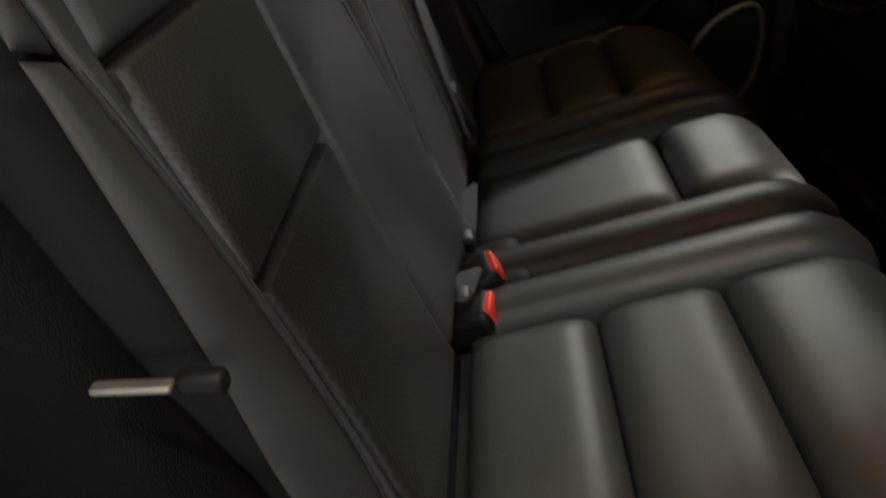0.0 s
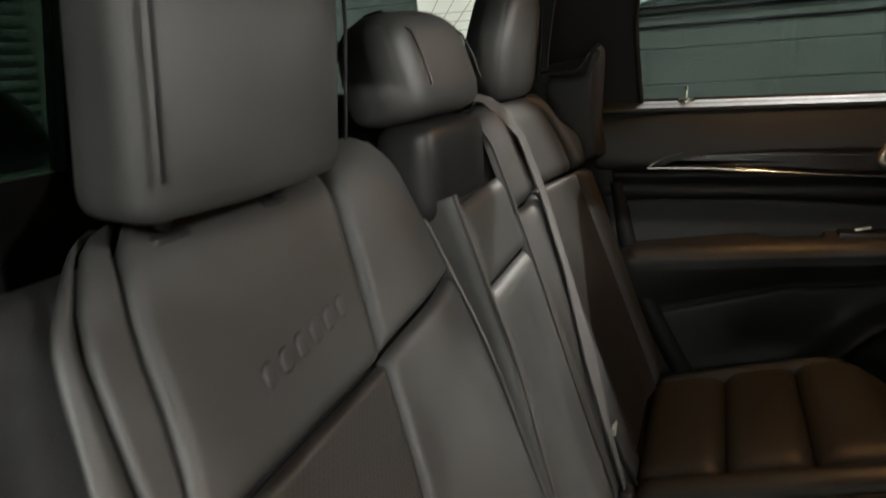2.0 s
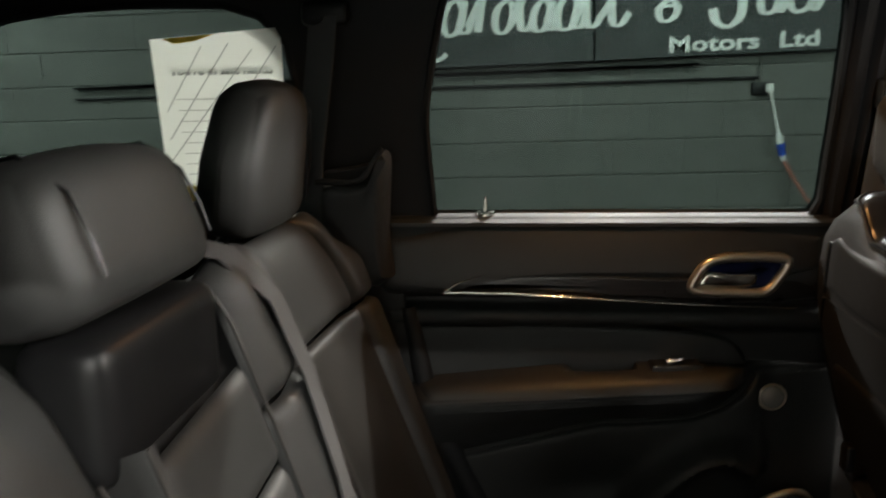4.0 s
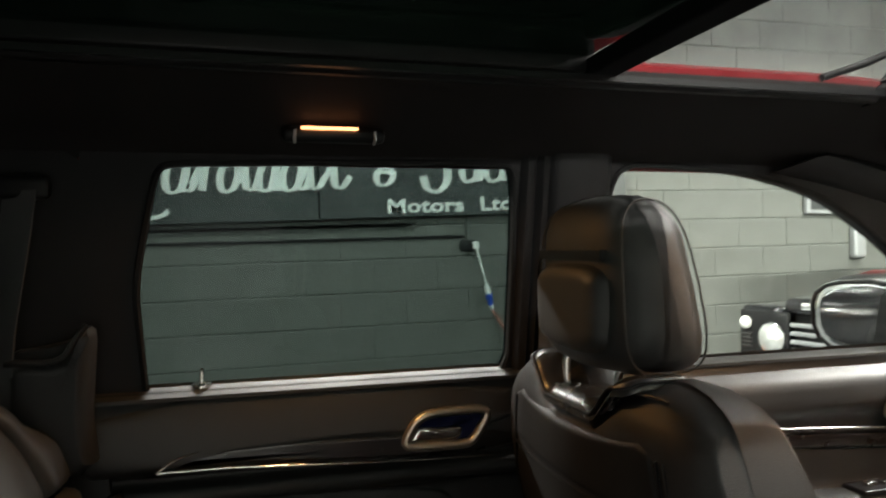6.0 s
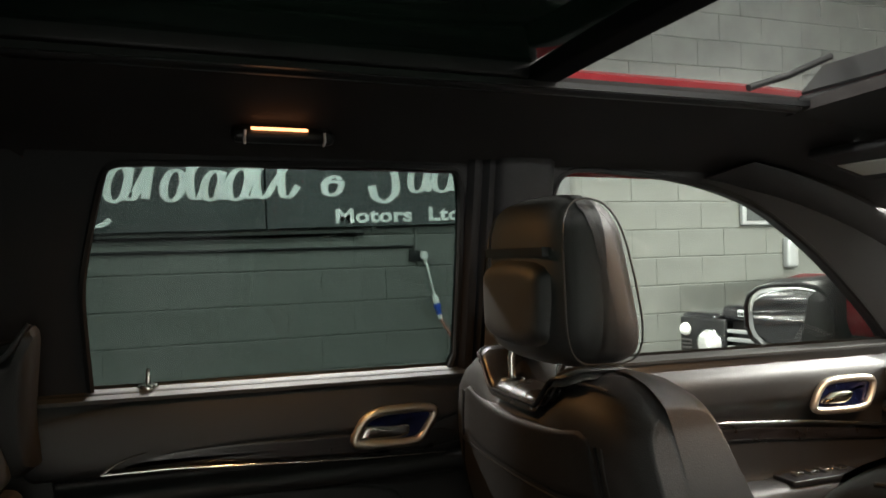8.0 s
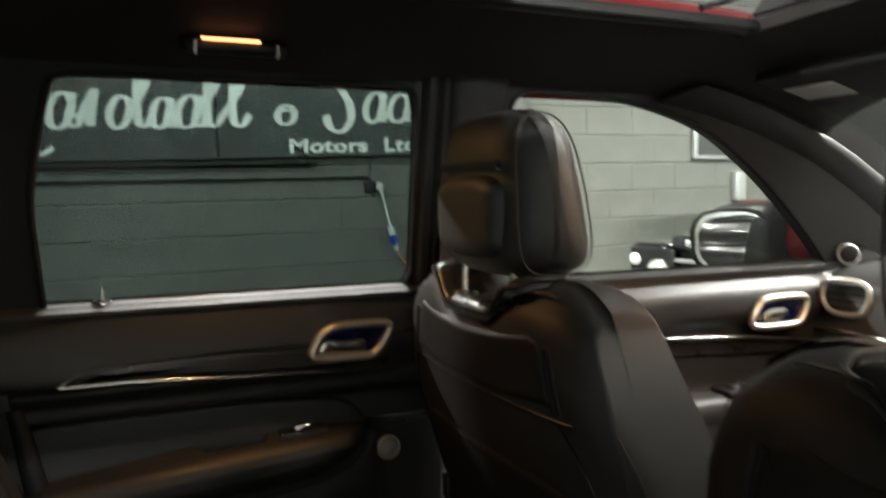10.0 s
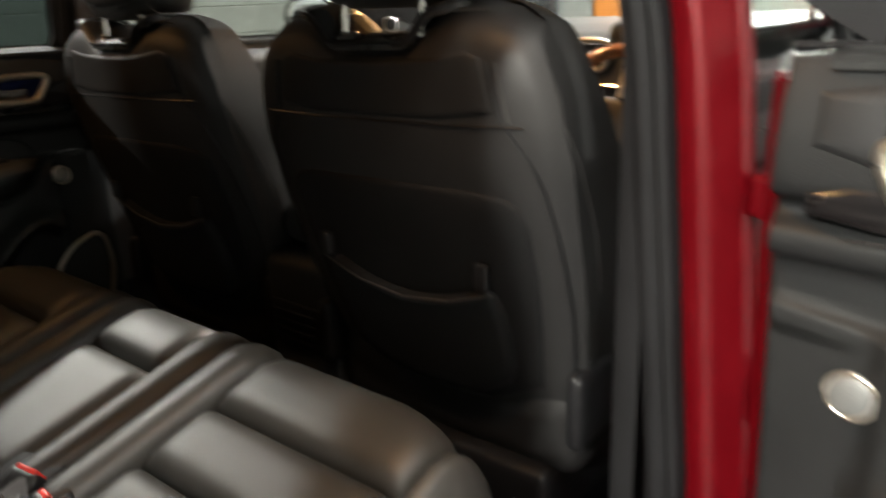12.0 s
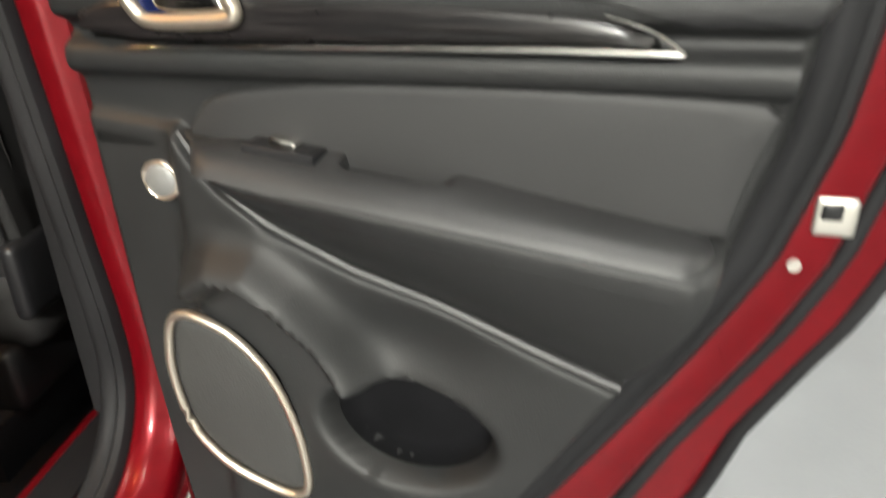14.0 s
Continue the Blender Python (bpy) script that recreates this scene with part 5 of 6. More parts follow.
def rear_headrest(parent, c, size, lean, seams=(-1, 1), taper=0.05, edge=0.032, inset=0.036):
    sx, sy, sz = size
    m = Matrix.Translation(c) @ pose(0, 0, 0, 0, -lean, 0)
    bend = lambda p, q: (q.x * (1 - 0.10 * p[2]) - 0.012 * p[1] ** 2, q.y * (1 - (taper if q.y < 0 else 0.05) * max(0, p[2])), q.z + 0.008 * (1 - p[1] ** 2) * (p[2] > 0))
    hr = part("headrest", rbox((sx, sy, sz), edge, 6, bend=bend, m=m), LEATHER, parent, "black leather headrest")
    for s in (-1, 1):
        y = s * (sy / 2 - inset)
        pts = [(sx / 2 + 0.001, y, -sz / 2 + 0.03), (sx / 2 + 0.002, y, 0), (sx / 2 - 0.002, y, sz / 2 - 0.03), (sx / 2 - 0.03, y, sz / 2 + 0.001), (-sx / 2 + 0.03, y, sz / 2 + 0.002)]
        if s in seams:
            part("seam", sweep([m @ (Vector(bend((0.9, p[1] / (sy / 2), p[2] / (sz / 2)), Vector(p))) + Vector((0.0042, 0, 0))) for p in pts], 0.0016, 6), PLASTIC, hr)
        part("post", sweep([m @ Vector((-0.008, s * 0.065, -sz / 2 + 0.02)), m @ Vector((-0.026, s * 0.065, -sz / 2 - 0.022))], 0.0065, 10), PLASTIC, hr, "black post")
        part("post_guide", rbox((0.03, 0.04, 0.014), 0.005, 2, m=m @ Matrix.Translation((-0.026, s * 0.065, -sz / 2 - 0.024))), PLASTIC, hr)
    return hr


def rear_bench():
    bench = thing("rear_bench", "black leather rear bench with pleated cushions and split backrest", "car seat", at=(0.2, 0, 0.42))
    body = rbox((0.44, 1.365, 0.30), 0.06, 8, bend=lambda p, q: (q.x, q.y, q.z + (0.25 * q.x if p[2] > -0.5 else 0)))
    cushion = part("cushion", moved(body, Matrix.Translation((0.205, 0, 0.614))), LEATHER_SEAT, bench, "black leather seat cushion")
    part("plinth", box(0.0, 0.36, -0.64, 0.64, 0.42, 0.52), PLASTIC, bench, smooth=False)
    three, two = [(0.045, 0.174), (0.174, 0.292), (0.292, 0.470)], [(0.045, 0.300), (0.300, 0.470)]
    for y0, y1, rows in ((-0.618, -0.256, three), (-0.100, 0.112, two), (0.258, 0.618, three)):
        for a0, a1 in rows:
            part("pleat", quilt(a0, a1, y0, y1, cushion_place, 0.017, 0.032), LEATHER_SEAT, cushion)
    for y0, y1 in ((-0.256, -0.176), (-0.176, -0.100), (0.112, 0.184), (0.184, 0.258), (-0.682, -0.618), (0.618, 0.682)):
        part("ridge", quilt(0.045, 0.476, y0, y1, cushion_place, 0.024, 0.036, 24, 10), LEATHER_SEAT, cushion)
    # backrests: a narrow one, laid further back, and a wide one with the centre place
    sets = (
        (BACK_R, (-0.545, -0.050), 1.262, "reclined black leather backrest", [
            ("panel", LEATHER, [(-0.464, 1.124), (-0.448, 1.165), (-0.441, 1.19), (-0.432, 1.24), (-0.412, 1.285), (-0.37, 1.318)], [(-0.203, 1.134), (-0.185, 1.18), (-0.165, 1.235), (-0.14, 1.318)], 0.0045),
            ("lower_panel", PERFORATED, [(-0.494, 0.988), (-0.481, 1.04), (-0.465, 1.119)], [(-0.262, 0.994), (-0.25, 1.02), (-0.204, 1.129)], 0.006),
            ("lower_panel", PERFORATED, [(-0.530, 0.78), (-0.496, 0.92), (-0.491, 0.983)], [(-0.305, 0.78), (-0.305, 0.81), (-0.287, 0.88), (-0.285, 0.935), (-0.264, 0.989)], 0.006),
            ("side_strip", LEATHER, [(-0.541, 0.78), (-0.506, 0.92), (-0.491, 1.0), (-0.488, 1.067), (-0.487, 1.135), (-0.471, 1.23), (-0.458, 1.265), (-0.425, 1.302), (-0.38, 1.320)], [(-0.533, 0.78), (-0.499, 0.92), (-0.484, 1.04), (-0.468, 1.12), (-0.452, 1.165), (-0.445, 1.19), (-0.436, 1.24), (-0.416, 1.287), (-0.374, 1.320)], 0.004),
            ("bolster", LEATHER, [(-0.516, 1.146), (-0.492, 1.228), (-0.476, 1.262), (-0.441, 1.297), (-0.40, 1.318)], [(-0.490, 1.137), (-0.474, 1.23), (-0.461, 1.265), (-0.428, 1.302), (-0.384, 1.320)], 0.007),
            ("bolster", LEATHER, [(-0.574, 0.78), (-0.563, 0.90), (-0.549, 0.968), (-0.539, 1.032), (-0.529, 1.092), (-0.517, 1.141)], [(-0.544, 0.78), (-0.509, 0.92), (-0.494, 1.0), (-0.491, 1.067), (-0.490, 1.132)], 0.008),
            ("inner_bolster", LEATHER, [(-0.199, 1.136), (-0.181, 1.18), (-0.161, 1.235), (-0.136, 1.318)], [(-0.034, 1.160), (-0.034, 1.318)], 0.006),
            ("inner_bolster", LEATHER, [(-0.301, 0.78), (-0.301, 0.81), (-0.283, 0.88), (-0.281, 0.935), (-0.246, 1.02), (-0.200, 1.131)], [(-0.090, 0.78), (-0.080, 0.92), (-0.057, 1.0), (-0.038, 1.08), (-0.034, 1.155)], 0.006),
        ]),
        (BACK_L, (-0.020, 0.66), 1.290, "upright black leather backrest with a centre place", [
            ("panel", LEATHER, [(-0.024, 1.146), (-0.022, 1.235)], [(0.160, 1.150), (0.160, 1.243)], 0.004),
            ("armrest", LEATHER, [(-0.078, 0.78), (-0.07, 0.92), (-0.045, 1.0), (-0.026, 1.08), (-0.024, 1.141)], [(0.13, 0.78), (0.135, 0.9), (0.15, 1.02), (0.160, 1.145)], 0.005),
            ("inner_bolster", LEATHER, [(0.166, 1.196), (0.166, 1.335)], [(0.246, 1.206), (0.215, 1.335)], 0.007),
            ("inner_bolster", LEATHER, [(0.136, 0.78), (0.141, 0.9), (0.156, 1.02), (0.166, 1.191)], [(0.26, 0.78), (0.265, 0.95), (0.248, 1.201)], 0.007),
            ("panel", LEATHER, [(0.251, 1.208), (0.22, 1.338)], [(0.525, 1.192), (0.515, 1.27), (0.46, 1.338)], 0.008),
            ("lower_panel", PERFORATED, [(0.265, 0.78), (0.270, 0.95), (0.252, 1.203)], [(0.54, 0.78), (0.535, 0.95), (0.525, 1.187)], 0.007),
            ("bolster", LEATHER, [(0.530, 1.193), (0.521, 1.27), (0.465, 1.338)], [(0.645, 1.185), (0.615, 1.27), (0.53, 1.335)], 0.008),
            ("bolster", LEATHER, [(0.546, 0.78), (0.541, 0.95), (0.531, 1.188)], [(0.675, 0.78), (0.665, 1.0), (0.647, 1.180)], 0.010),
        ]),
    )
    for P, (y0, y1), top, lab, panels in sets:
        yc, w, h = (y0 + y1) / 2, y1 - y0, top + 0.03 - 0.70

        def bend(p, q, P=P, yc=yc, top=top, w=w):
            z = q.z + (top + 0.03 + 0.70) / 2
            taper = 1 - 0.16 * smooth((z - 1.0) / 0.3) * (1 if abs(p[1]) > 0.8 and (p[1] > 0) == (yc > 0) else 0)
            n = Vector((1, 0, 0.4)).normalized()
            base = P(yc, min(z, top), 0) if z <= top else P(yc, top, 0) + Vector((-0.4, 0, 1)).normalized() * (z - top)
            return Vector((base.x, yc + q.y * taper, base.z)) + n * (q.x - 0.095)

        back = part("backrest", rbox((0.15, w, h), 0.04, 10, bend=bend), CARPET_BACK, bench, lab)
        for pn, material, left, right, rise in panels:
            low = pn in ("side_strip", "bolster") and P is BACK_R
            part(pn, patch(left, right, P, 0.003 if low else rise, (0.012 if pn == "bolster" else 0.005) if low else 0.004 if material is PERFORATED else 0.010 if P is BACK_R else 0.017, 0.003 if low else 0.008), material, back)
    # leather side of the wide backrest along the split
    edge_y = lambda z: float(np.interp(z, [0.78, 0.92, 1.0, 1.08, 1.14, 1.24], [-0.078, -0.07, -0.045, -0.026, -0.024, -0.022])) - 0.001
    part("side_face", sheet([[BACK_L(edge_y(z) + d, z, h) for d, h in ((0.006, 0.003), (0.001, 0.002), (-0.003, -0.004), (-0.004, -0.016), (-0.004, -0.06))] for z in np.linspace(0.79, 1.25, 30)]), LEATHER, bench)
    # light piping along the split and the bolsters
    part("piping", sweep([BACK_R(y, z, 0.004) for y, z in ((-0.489, 1.125), (-0.490, 1.067), (-0.493, 1.0), (-0.508, 0.92), (-0.541, 0.80))], 0.0012, 6), PIPING, bench)
    part("piping", sweep([BACK_R(-0.032 - 0.056 * smooth((1.1 - z) / 0.25), z, 0.003) for z in np.linspace(0.82, 1.30, 14)], 0.0025, 6), PIPING, bench)
    part("piping", sweep([BACK_L(-0.026 - 0.05 * smooth((1.1 - z) / 0.25), z, 0.003) for z in np.linspace(0.82, 1.25, 14)], 0.0022, 6), PIPING, bench)
    part("piping", sweep([BACK_L(0.136 + 0.028 * smooth((z - 0.88) / 0.28), z, 0.003) for z in np.linspace(0.82, 1.32, 14)], 0.0022, 6), PIPING, bench)
    # raised mark on the upper panel: plain bars in place of the trim badge
    for k in range(6):
        y, z = -0.350 + 0.0245 * k, 1.177 + 0.0024 * k
        part("badge_bar", pad([(y - 0.009, z - 0.009), (y + 0.007, z - 0.007), (y + 0.010, z + 0.010), (y - 0.006, z + 0.008)], lambda a, b, h: BACK_R(a, b, 0.0064 + h), 0.0014, 0.003, 0.001, soft=1, gap=0.01, inner=2), LEATHER, bench)
    rear_headrest(bench, (-0.178, -0.298, 1.427), (0.058, 0.252, 0.25), -6, edge=0.018, inset=0.010)
    rear_headrest(bench, (-0.190, 0.070, 1.385), (0.085, 0.245, 0.115), 14)
    rear_headrest(bench, (-0.168, 0.400, 1.414), (0.070, 0.225, 0.172), -9, (1,), 0.34)
    # gloss black moulding behind the centre place, with the belt slot
    part("centre_moulding", rbox((0.07, 0.20, 0.11), 0.02, 4, tuple(BACK_L(0.062, 1.285, -0.040))), PLASTIC, bench, "gloss black belt moulding")
    return bench


rear_bench()


def belt_buckle(x, y, z, lean, label):
    b = thing("belt_buckle", label, "buckle", "rear belt buckles", at=(x, y, z - 0.05))
    m = Matrix.Translation((x, y, z)) @ pose(0, 0, 0, lean[0], lean[1], lean[2])
    body = part("body", rbox((0.062, 0.052, 0.034), 0.010, 4, m=m), PLASTIC, b)
    part("button", rbox((0.012, 0.036, 0.022), 0.003, 2, m=m @ Matrix.Translation((0.028, 0, 0.004))), RED_PLASTIC, b, "red release button")
    part("strap", sheet([[m @ Vector((-0.03 - 0.02 * k, dy, -0.004 * k * k)) for dy in (-0.022, 0.022)] for k in range(4)], (0, 0, -0.002)), WEBBING, b)


belt_buckle(0.052, -0.172, 0.772, (8, -30, 10), "black belt buckle with a red button beside the cushion")
belt_buckle(0.046, -0.226, 0.760, (4, -26, -6), "black belt buckle with a red button by the backrest")
boot = thing("buckle_boot", "soft black boot round the rear belt buckles", "buckle", at=(0.06, -0.13, 0.74))
part("boot", rbox((0.10, 0.115, 0.05), 0.02, 4, m=Matrix.Translation((0.070, -0.140, 0.750)) @ pose(0, 0, 0, 0, -14, 10)), RUBBER, boot)


def belt_strap(rows, label):
    """Webbing through pairs of edge points."""
    b = thing("seat_belt", label, "seat belt", "rear seat belts", at=tuple(rows[0][0]))
    part("webbing", sheet(rows, (0.0018, 0, 0.0005)), WEBBING, b)
    part("anchor", rbox((0.02, 0.03, 0.02), 0.006, 2, tuple((Vector(rows[0][0]) + Vector(rows[0][1])) / 2)), PLASTIC, b)


belt_strap([(BACK_L(y - w, z, 0.013), BACK_L(y + w, z, 0.013)) for y, z, w in ((0.150, 0.80, 0.006), (0.172, 0.90, 0.009), (0.190, 0.98, 0.012), (0.215, 1.10, 0.015), (0.236, 1.20, 0.017), (0.228, 1.28, 0.018), (0.205, 1.325, 0.018), (0.195, 1.345, 0.018))], "grey belt webbing lying down the centre of the backrest")
belt_strap([((0.035, -0.120, 0.792), (0.052, -0.120, 0.800)), ((0.036, -0.05, 0.800), (0.054, -0.05, 0.808)), ((0.036, 0.0, 0.805), (0.054, 0.0, 0.813))], "grey belt webbing lying behind the centre cushion")
belt_strap([((0.030, -0.215, 0.775), (0.050, -0.215, 0.785)), ((0.028, -0.19, 0.790), (0.060, -0.19, 0.800)), ((0.030, -0.165, 0.780), (0.055, -0.165, 0.790))], "grey belt webbing folded beside the buckles")
stalk = thing("belt_stalk", "grey belt stalk standing between cushion and backrest", "seat belt", at=(0.0, 0.05, 0.78))
part("sleeve", sweep([(-0.012, 0.045, 0.79), (0.002, 0.085, 0.822), (0.004, 0.125, 0.848), (0.0, 0.165, 0.872)], [0.020, 0.020, 0.018, 0.015], 12, flat=0.7), WEBBING, stalk)
part("tongue", rbox((0.012, 0.03, 0.02), 0.004, 2, (0.02, 0.195, 0.875)), SILVER, stalk)
part("cord", sweep([(0.018, 0.185, 0.885), (0.035, 0.18, 0.84), (0.055, 0.185, 0.80)], 0.004, 6), PLASTIC, stalk)


# ---- front seats ----
def front_seat():
    """Built for the passenger's side; x is measured from the back of the shell."""
    X, Y = 0.558, 0.373
    seat = thing("front_seat", "black leather front seat with headrest on chrome posts", "car seat", "front seats", at=(X, Y, 0.42))

    def width(z):
        return float(np.interp(z, [0.60, 0.75, 0.95, 1.15, 1.24, 1.30, 1.345], [0.235, 0.27, 0.292, 0.298, 0.285, 0.262, 0.235]))

    def recline(z):
        return 0.27 * math.log(1 + math.exp((1.18 - z) / 0.03)) * 0.03

    def bend(p, q):
        z = q.z + 0.975
        s = p[1]
        y = width(z) * s * (1 - 0.10 * max(0, p[0]) * 0)
        # shoulders stand above the dip for the posts
        lift = 0.014 - 0.040 * (1 - smooth((abs(s) - 0.26) / 0.22))
        z2 = z + lift * max(0, p[2]) ** 3 - 0.014 * max(0, -p[0]) * max(0, p[2]) ** 3 - 0.05 * max(0, abs(s) - 0.75) * max(0, p[2]) ** 2
        x = q.x + 0.10 * (1.33 - z) * (0.25 + 0.75 * max(0, p[0])) + recline(z) * (1 - 0.25 * max(0, p[0])) + 0.028 * s * s * (p[0] < 0) + 0.035 * abs(s) ** 3 * max(0, p[0]) * bump(z, 0.75, 1.22, 0.05)
        return (X + 0.075 + x, Y + y, z2)

    back = part("backrest", rbox((0.15, 1.0, 0.73), 0.055, 14, bend=bend), SHELL, seat, "black leather backrest with light seams")
    R = lambda a, b, h: Vector((X - h + 0.025 * (1.33 - b) + recline(b) + 0.028 * (a / width(b)) ** 2 * 1.0, Y + a, b))
    part("upper_back", pad([(-0.209, 1.200), (0.209, 1.200), (0.200, 1.25), (0.186, 1.296), (0.10, 1.283), (0.0, 1.279), (-0.10, 1.283), (-0.186, 1.296), (-0.200, 1.25)], R, 0.003, 0.008, 0.012, soft=1, gap=0.02), LEATHER_BACK, back, "matt black upper back")
    part("back_panel", pad([(-0.205, 0.72), (0.205, 0.72), (0.238, 0.95), (0.236, 1.080), (0.20, 1.106), (0.0, 1.110), (-0.20, 1.106), (-0.236, 1.080), (-0.238, 0.95)], R, 0.006, 0.012, 0.01, soft=1, gap=0.02), CARPET_BACK, back, "dark cloth back panel")
    part("cross_seam", sweep([R(a, 1.196, 0.0005) for a in np.linspace(-0.245, 0.245, 20)], 0.0022, 6), PLASTIC, back)
    for s in (-1, 1):
        part("bolster_seam", sweep([R(s * a, z, 0.0012) for a, z in ((0.197, 1.278), (0.203, 1.25), (0.214, 1.202))], 0.0022, 6), PLASTIC, back)
        part("bolster_seam", sweep([R(s * (a + 0.011), z, 0.0006) for a, z in ((0.197, 1.278), (0.203, 1.25), (0.214, 1.202))], 0.0013, 6), PIPING, back)
    part("map_pocket", pad([(-0.175, 0.735), (0.175, 0.735), (0.182, 0.962), (0.09, 0.925), (0.0, 0.912), (-0.09, 0.925), (-0.182, 0.962)], lambda a, b, h: R(a, b, 0.014 + h), 0.014, 0.016, 0.006, soft=2, gap=0.02), CARPET_BACK, back, "black map pocket")
    part("pocket_edge", sweep([R(a, z, 0.030) for a, z in ((-0.174, 0.950), (-0.09, 0.922), (0, 0.911), (0.09, 0.922), (0.174, 0.950))], 0.0020, 6), PIPING, back)
    for a in (-0.16, 0.16):
        part("clip", rbox((0.014, 0.022, 0.04), 0.004, 2, tuple(R(a, 0.975, 0.024))), PLASTIC, back)
    for s in (-1, 1):
        part("seam", sweep(soften([R(s * 0.222, 1.192, 0.001), R(s * 0.262, 1.135, 0.001), R(s * 0.276, 1.02, 0.0), R(s * 0.276, 0.90, -0.001), R(s * 0.255, 0.76, -0.002)], 2, closed=False), 0.0022, 6), PLASTIC, back)
        # arched seam on the side of the shell
        arc = soften([(X + 0.050, 1.200, 0), (X + 0.068, 1.165, 0), (X + 0.103, 1.097, 0), (X + 0.133, 1.045, 0), (X + 0.150, 0.98, 0), (X + 0.168, 0.90, 0)], 2, closed=False)
        part("side_seam", sweep([(p.x, Y + s * (width(p.y) - 0.0005), p.y) for p in arc[2:-3]], [0.0018] * (len(arc) - 8) + [0.0014, 0.0009, 0.0004], 6), PIPING, back)
    # light seam round the top of the shell
    top = []
    for s in np.linspace(-0.80, 0.80, 36):
        top.append(Vector(bend((-0.72, s, 1.0), Vector((-0.055, 0, 0.365)))) + Vector((0, 0, -0.0035)))
    part("piping", sweep(top, 0.0017, 6), PIPING, back)
    # shiny saddle between the shoulders, edged with piping
    rise_z = lambda y: 1.342 + 0.014 - 0.040 * (1 - smooth((abs(y) / 0.245 - 0.26) / 0.22))
    rim = [(0.006, -0.110), (0.020, -0.146), (0.108, -0.146), (0.126, -0.12), (0.126, 0.12), (0.108, 0.146), (0.020, 0.146), (0.006, 0.110)]
    part("saddle", pad(rim, lambda a, b, h: Vector((X + a, Y + b, rise_z(b) - 0.012 * smooth((0.04 - a) / 0.04) - 0.016 * smooth((a - 0.085) / 0.047) - 0.004 * smooth((0.05 - abs(a - 0.066)) / 0.03) * smooth((0.11 - abs(b)) / 0.03) + h)), 0.001, 0.010, 0.012, soft=2, gap=0.012, inner=10), SADDLE, back, "glossy black saddle")
    edge = resample(soften([(p[0], p[1], 0) for p in rim], 2), 0.012)
    part("saddle_edge", sweep([Vector((X + p.x, Y + p.y, rise_z(p.y) - 0.012 * smooth((0.04 - p.x) / 0.04) - 0.016 * smooth((p.x - 0.085) / 0.047) - 0.002)) for p in edge], 0.0026, 6, closed=True), PLASTIC, back)
    # front face bolsters and centre
    Fp = lambda a, b, h: Vector((X + 0.150 + 0.10 * (1.33 - b) + 0.75 * recline(b) + h, Y + a, b))
    part("centre", pad([(-0.165, 0.72), (0.165, 0.72), (0.17, 1.0), (0.19, 1.27), (-0.19, 1.27), (-0.17, 1.0)], Fp, 0.012, 0.02, 0.02, soft=1, gap=0.02), PERFORATED, back)
    for s in (-1, 1):
        part("side_bolster", pad([(s * 0.18, 0.72), (s * 0.255, 0.72), (s * 0.285, 0.95), (s * 0.28, 1.15), (s * 0.20, 1.12), (s * 0.175, 0.95)], Fp, 0.045, 0.035, 0.05, soft=2, gap=0.02), LEATHER, back)
    # cushion and base
    cush = part("cushion", rbox((0.52, 0.54, 0.16), 0.055, 8, (X + 0.40, Y, 0.70), bend=lambda p, q: (q.x, q.y, q.z + 0.08 * q.x + 0.03 * abs(p[1]) ** 3 * (p[2] > 0))), LEATHER_BACK, seat)
    part("base", rbox((0.50, 0.46, 0.12), 0.02, 3, (X + 0.36, Y, 0.57)), PLASTIC, seat)
    for s in (-1, 1):
        part("rail", box(X + 0.05, X + 0.62, Y + s * 0.19 - 0.02, Y + s * 0.19 + 0.02, 0.42, 0.52), PLASTIC, seat, smooth=False)
        part("hinge_cover", rbox((0.12, 0.03, 0.13), 0.014, 4, (X + 0.175, Y + s * 0.272, 0.755)), PLASTIC, seat, "black hinge cover")
    # headrest: wrapped front pad, and a separate lower pad behind
    hz, hx = 1.462, X + 0.045
    fwd = 0.026
    hb = lambda p, q: (hx + fwd + q.x + 0.018 * (1 - p[1] ** 2) * max(0, p[0]) - 0.02 * p[2] * (p[0] > 0) + 0.012 * p[1] ** 2 * (p[0] < 0), Y + q.y * (1 - 0.05 * p[2] - 0.06 * p[2] ** 2), hz + q.z + 0.008 * (1 - p[1] ** 2) * p[2])
    hr = part("headrest", rbox((0.115, 0.265, 0.215), 0.045, 8, bend=hb), LEATHER, seat, "black leather headrest")
    part("rear_pad", pad([(-0.088, 1.372), (0.088, 1.372), (0.096, 1.43), (0.092, 1.492), (-0.092, 1.492), (-0.096, 1.43)], lambda a, b, h: Vector((hx + fwd - 0.054 - h, Y + a, b)), 0.016, 0.022, 0.01, soft=2, gap=0.015), LEATHER, hr)
    # solid black strip in place of the shaded groove above the rear pad
    part("pad_groove_shade", box(hx + fwd - 0.060, hx + fwd - 0.05, Y - 0.09, Y + 0.09, 1.494, 1.506), PLASTIC, hr, smooth=False)
    for s in (-1, 1):
        ring = []
        for k in range(30):
            w = 2 * math.pi * k / 30
            c, n = math.cos(w), math.sin(w)
            e = lambda v: math.copysign(abs(v) ** 0.55, v)
            ring.append(Vector(hb((e(c), s * 0.86, e(n)), Vector((0.054 * e(c), s * 0.118, 0.104 * e(n))))) + Vector((0, s * 0.0005, 0)))
        part("piping", sweep(ring, 0.0015, 6, closed=True), PIPING, hr)
        part("post", sweep([(hx, Y + s * 0.074, 1.30), (hx - 0.002, Y + s * 0.074, 1.345), (hx + 0.012, Y + s * 0.074, 1.40)], 0.0060, 12), CHROME, hr, "chrome post")
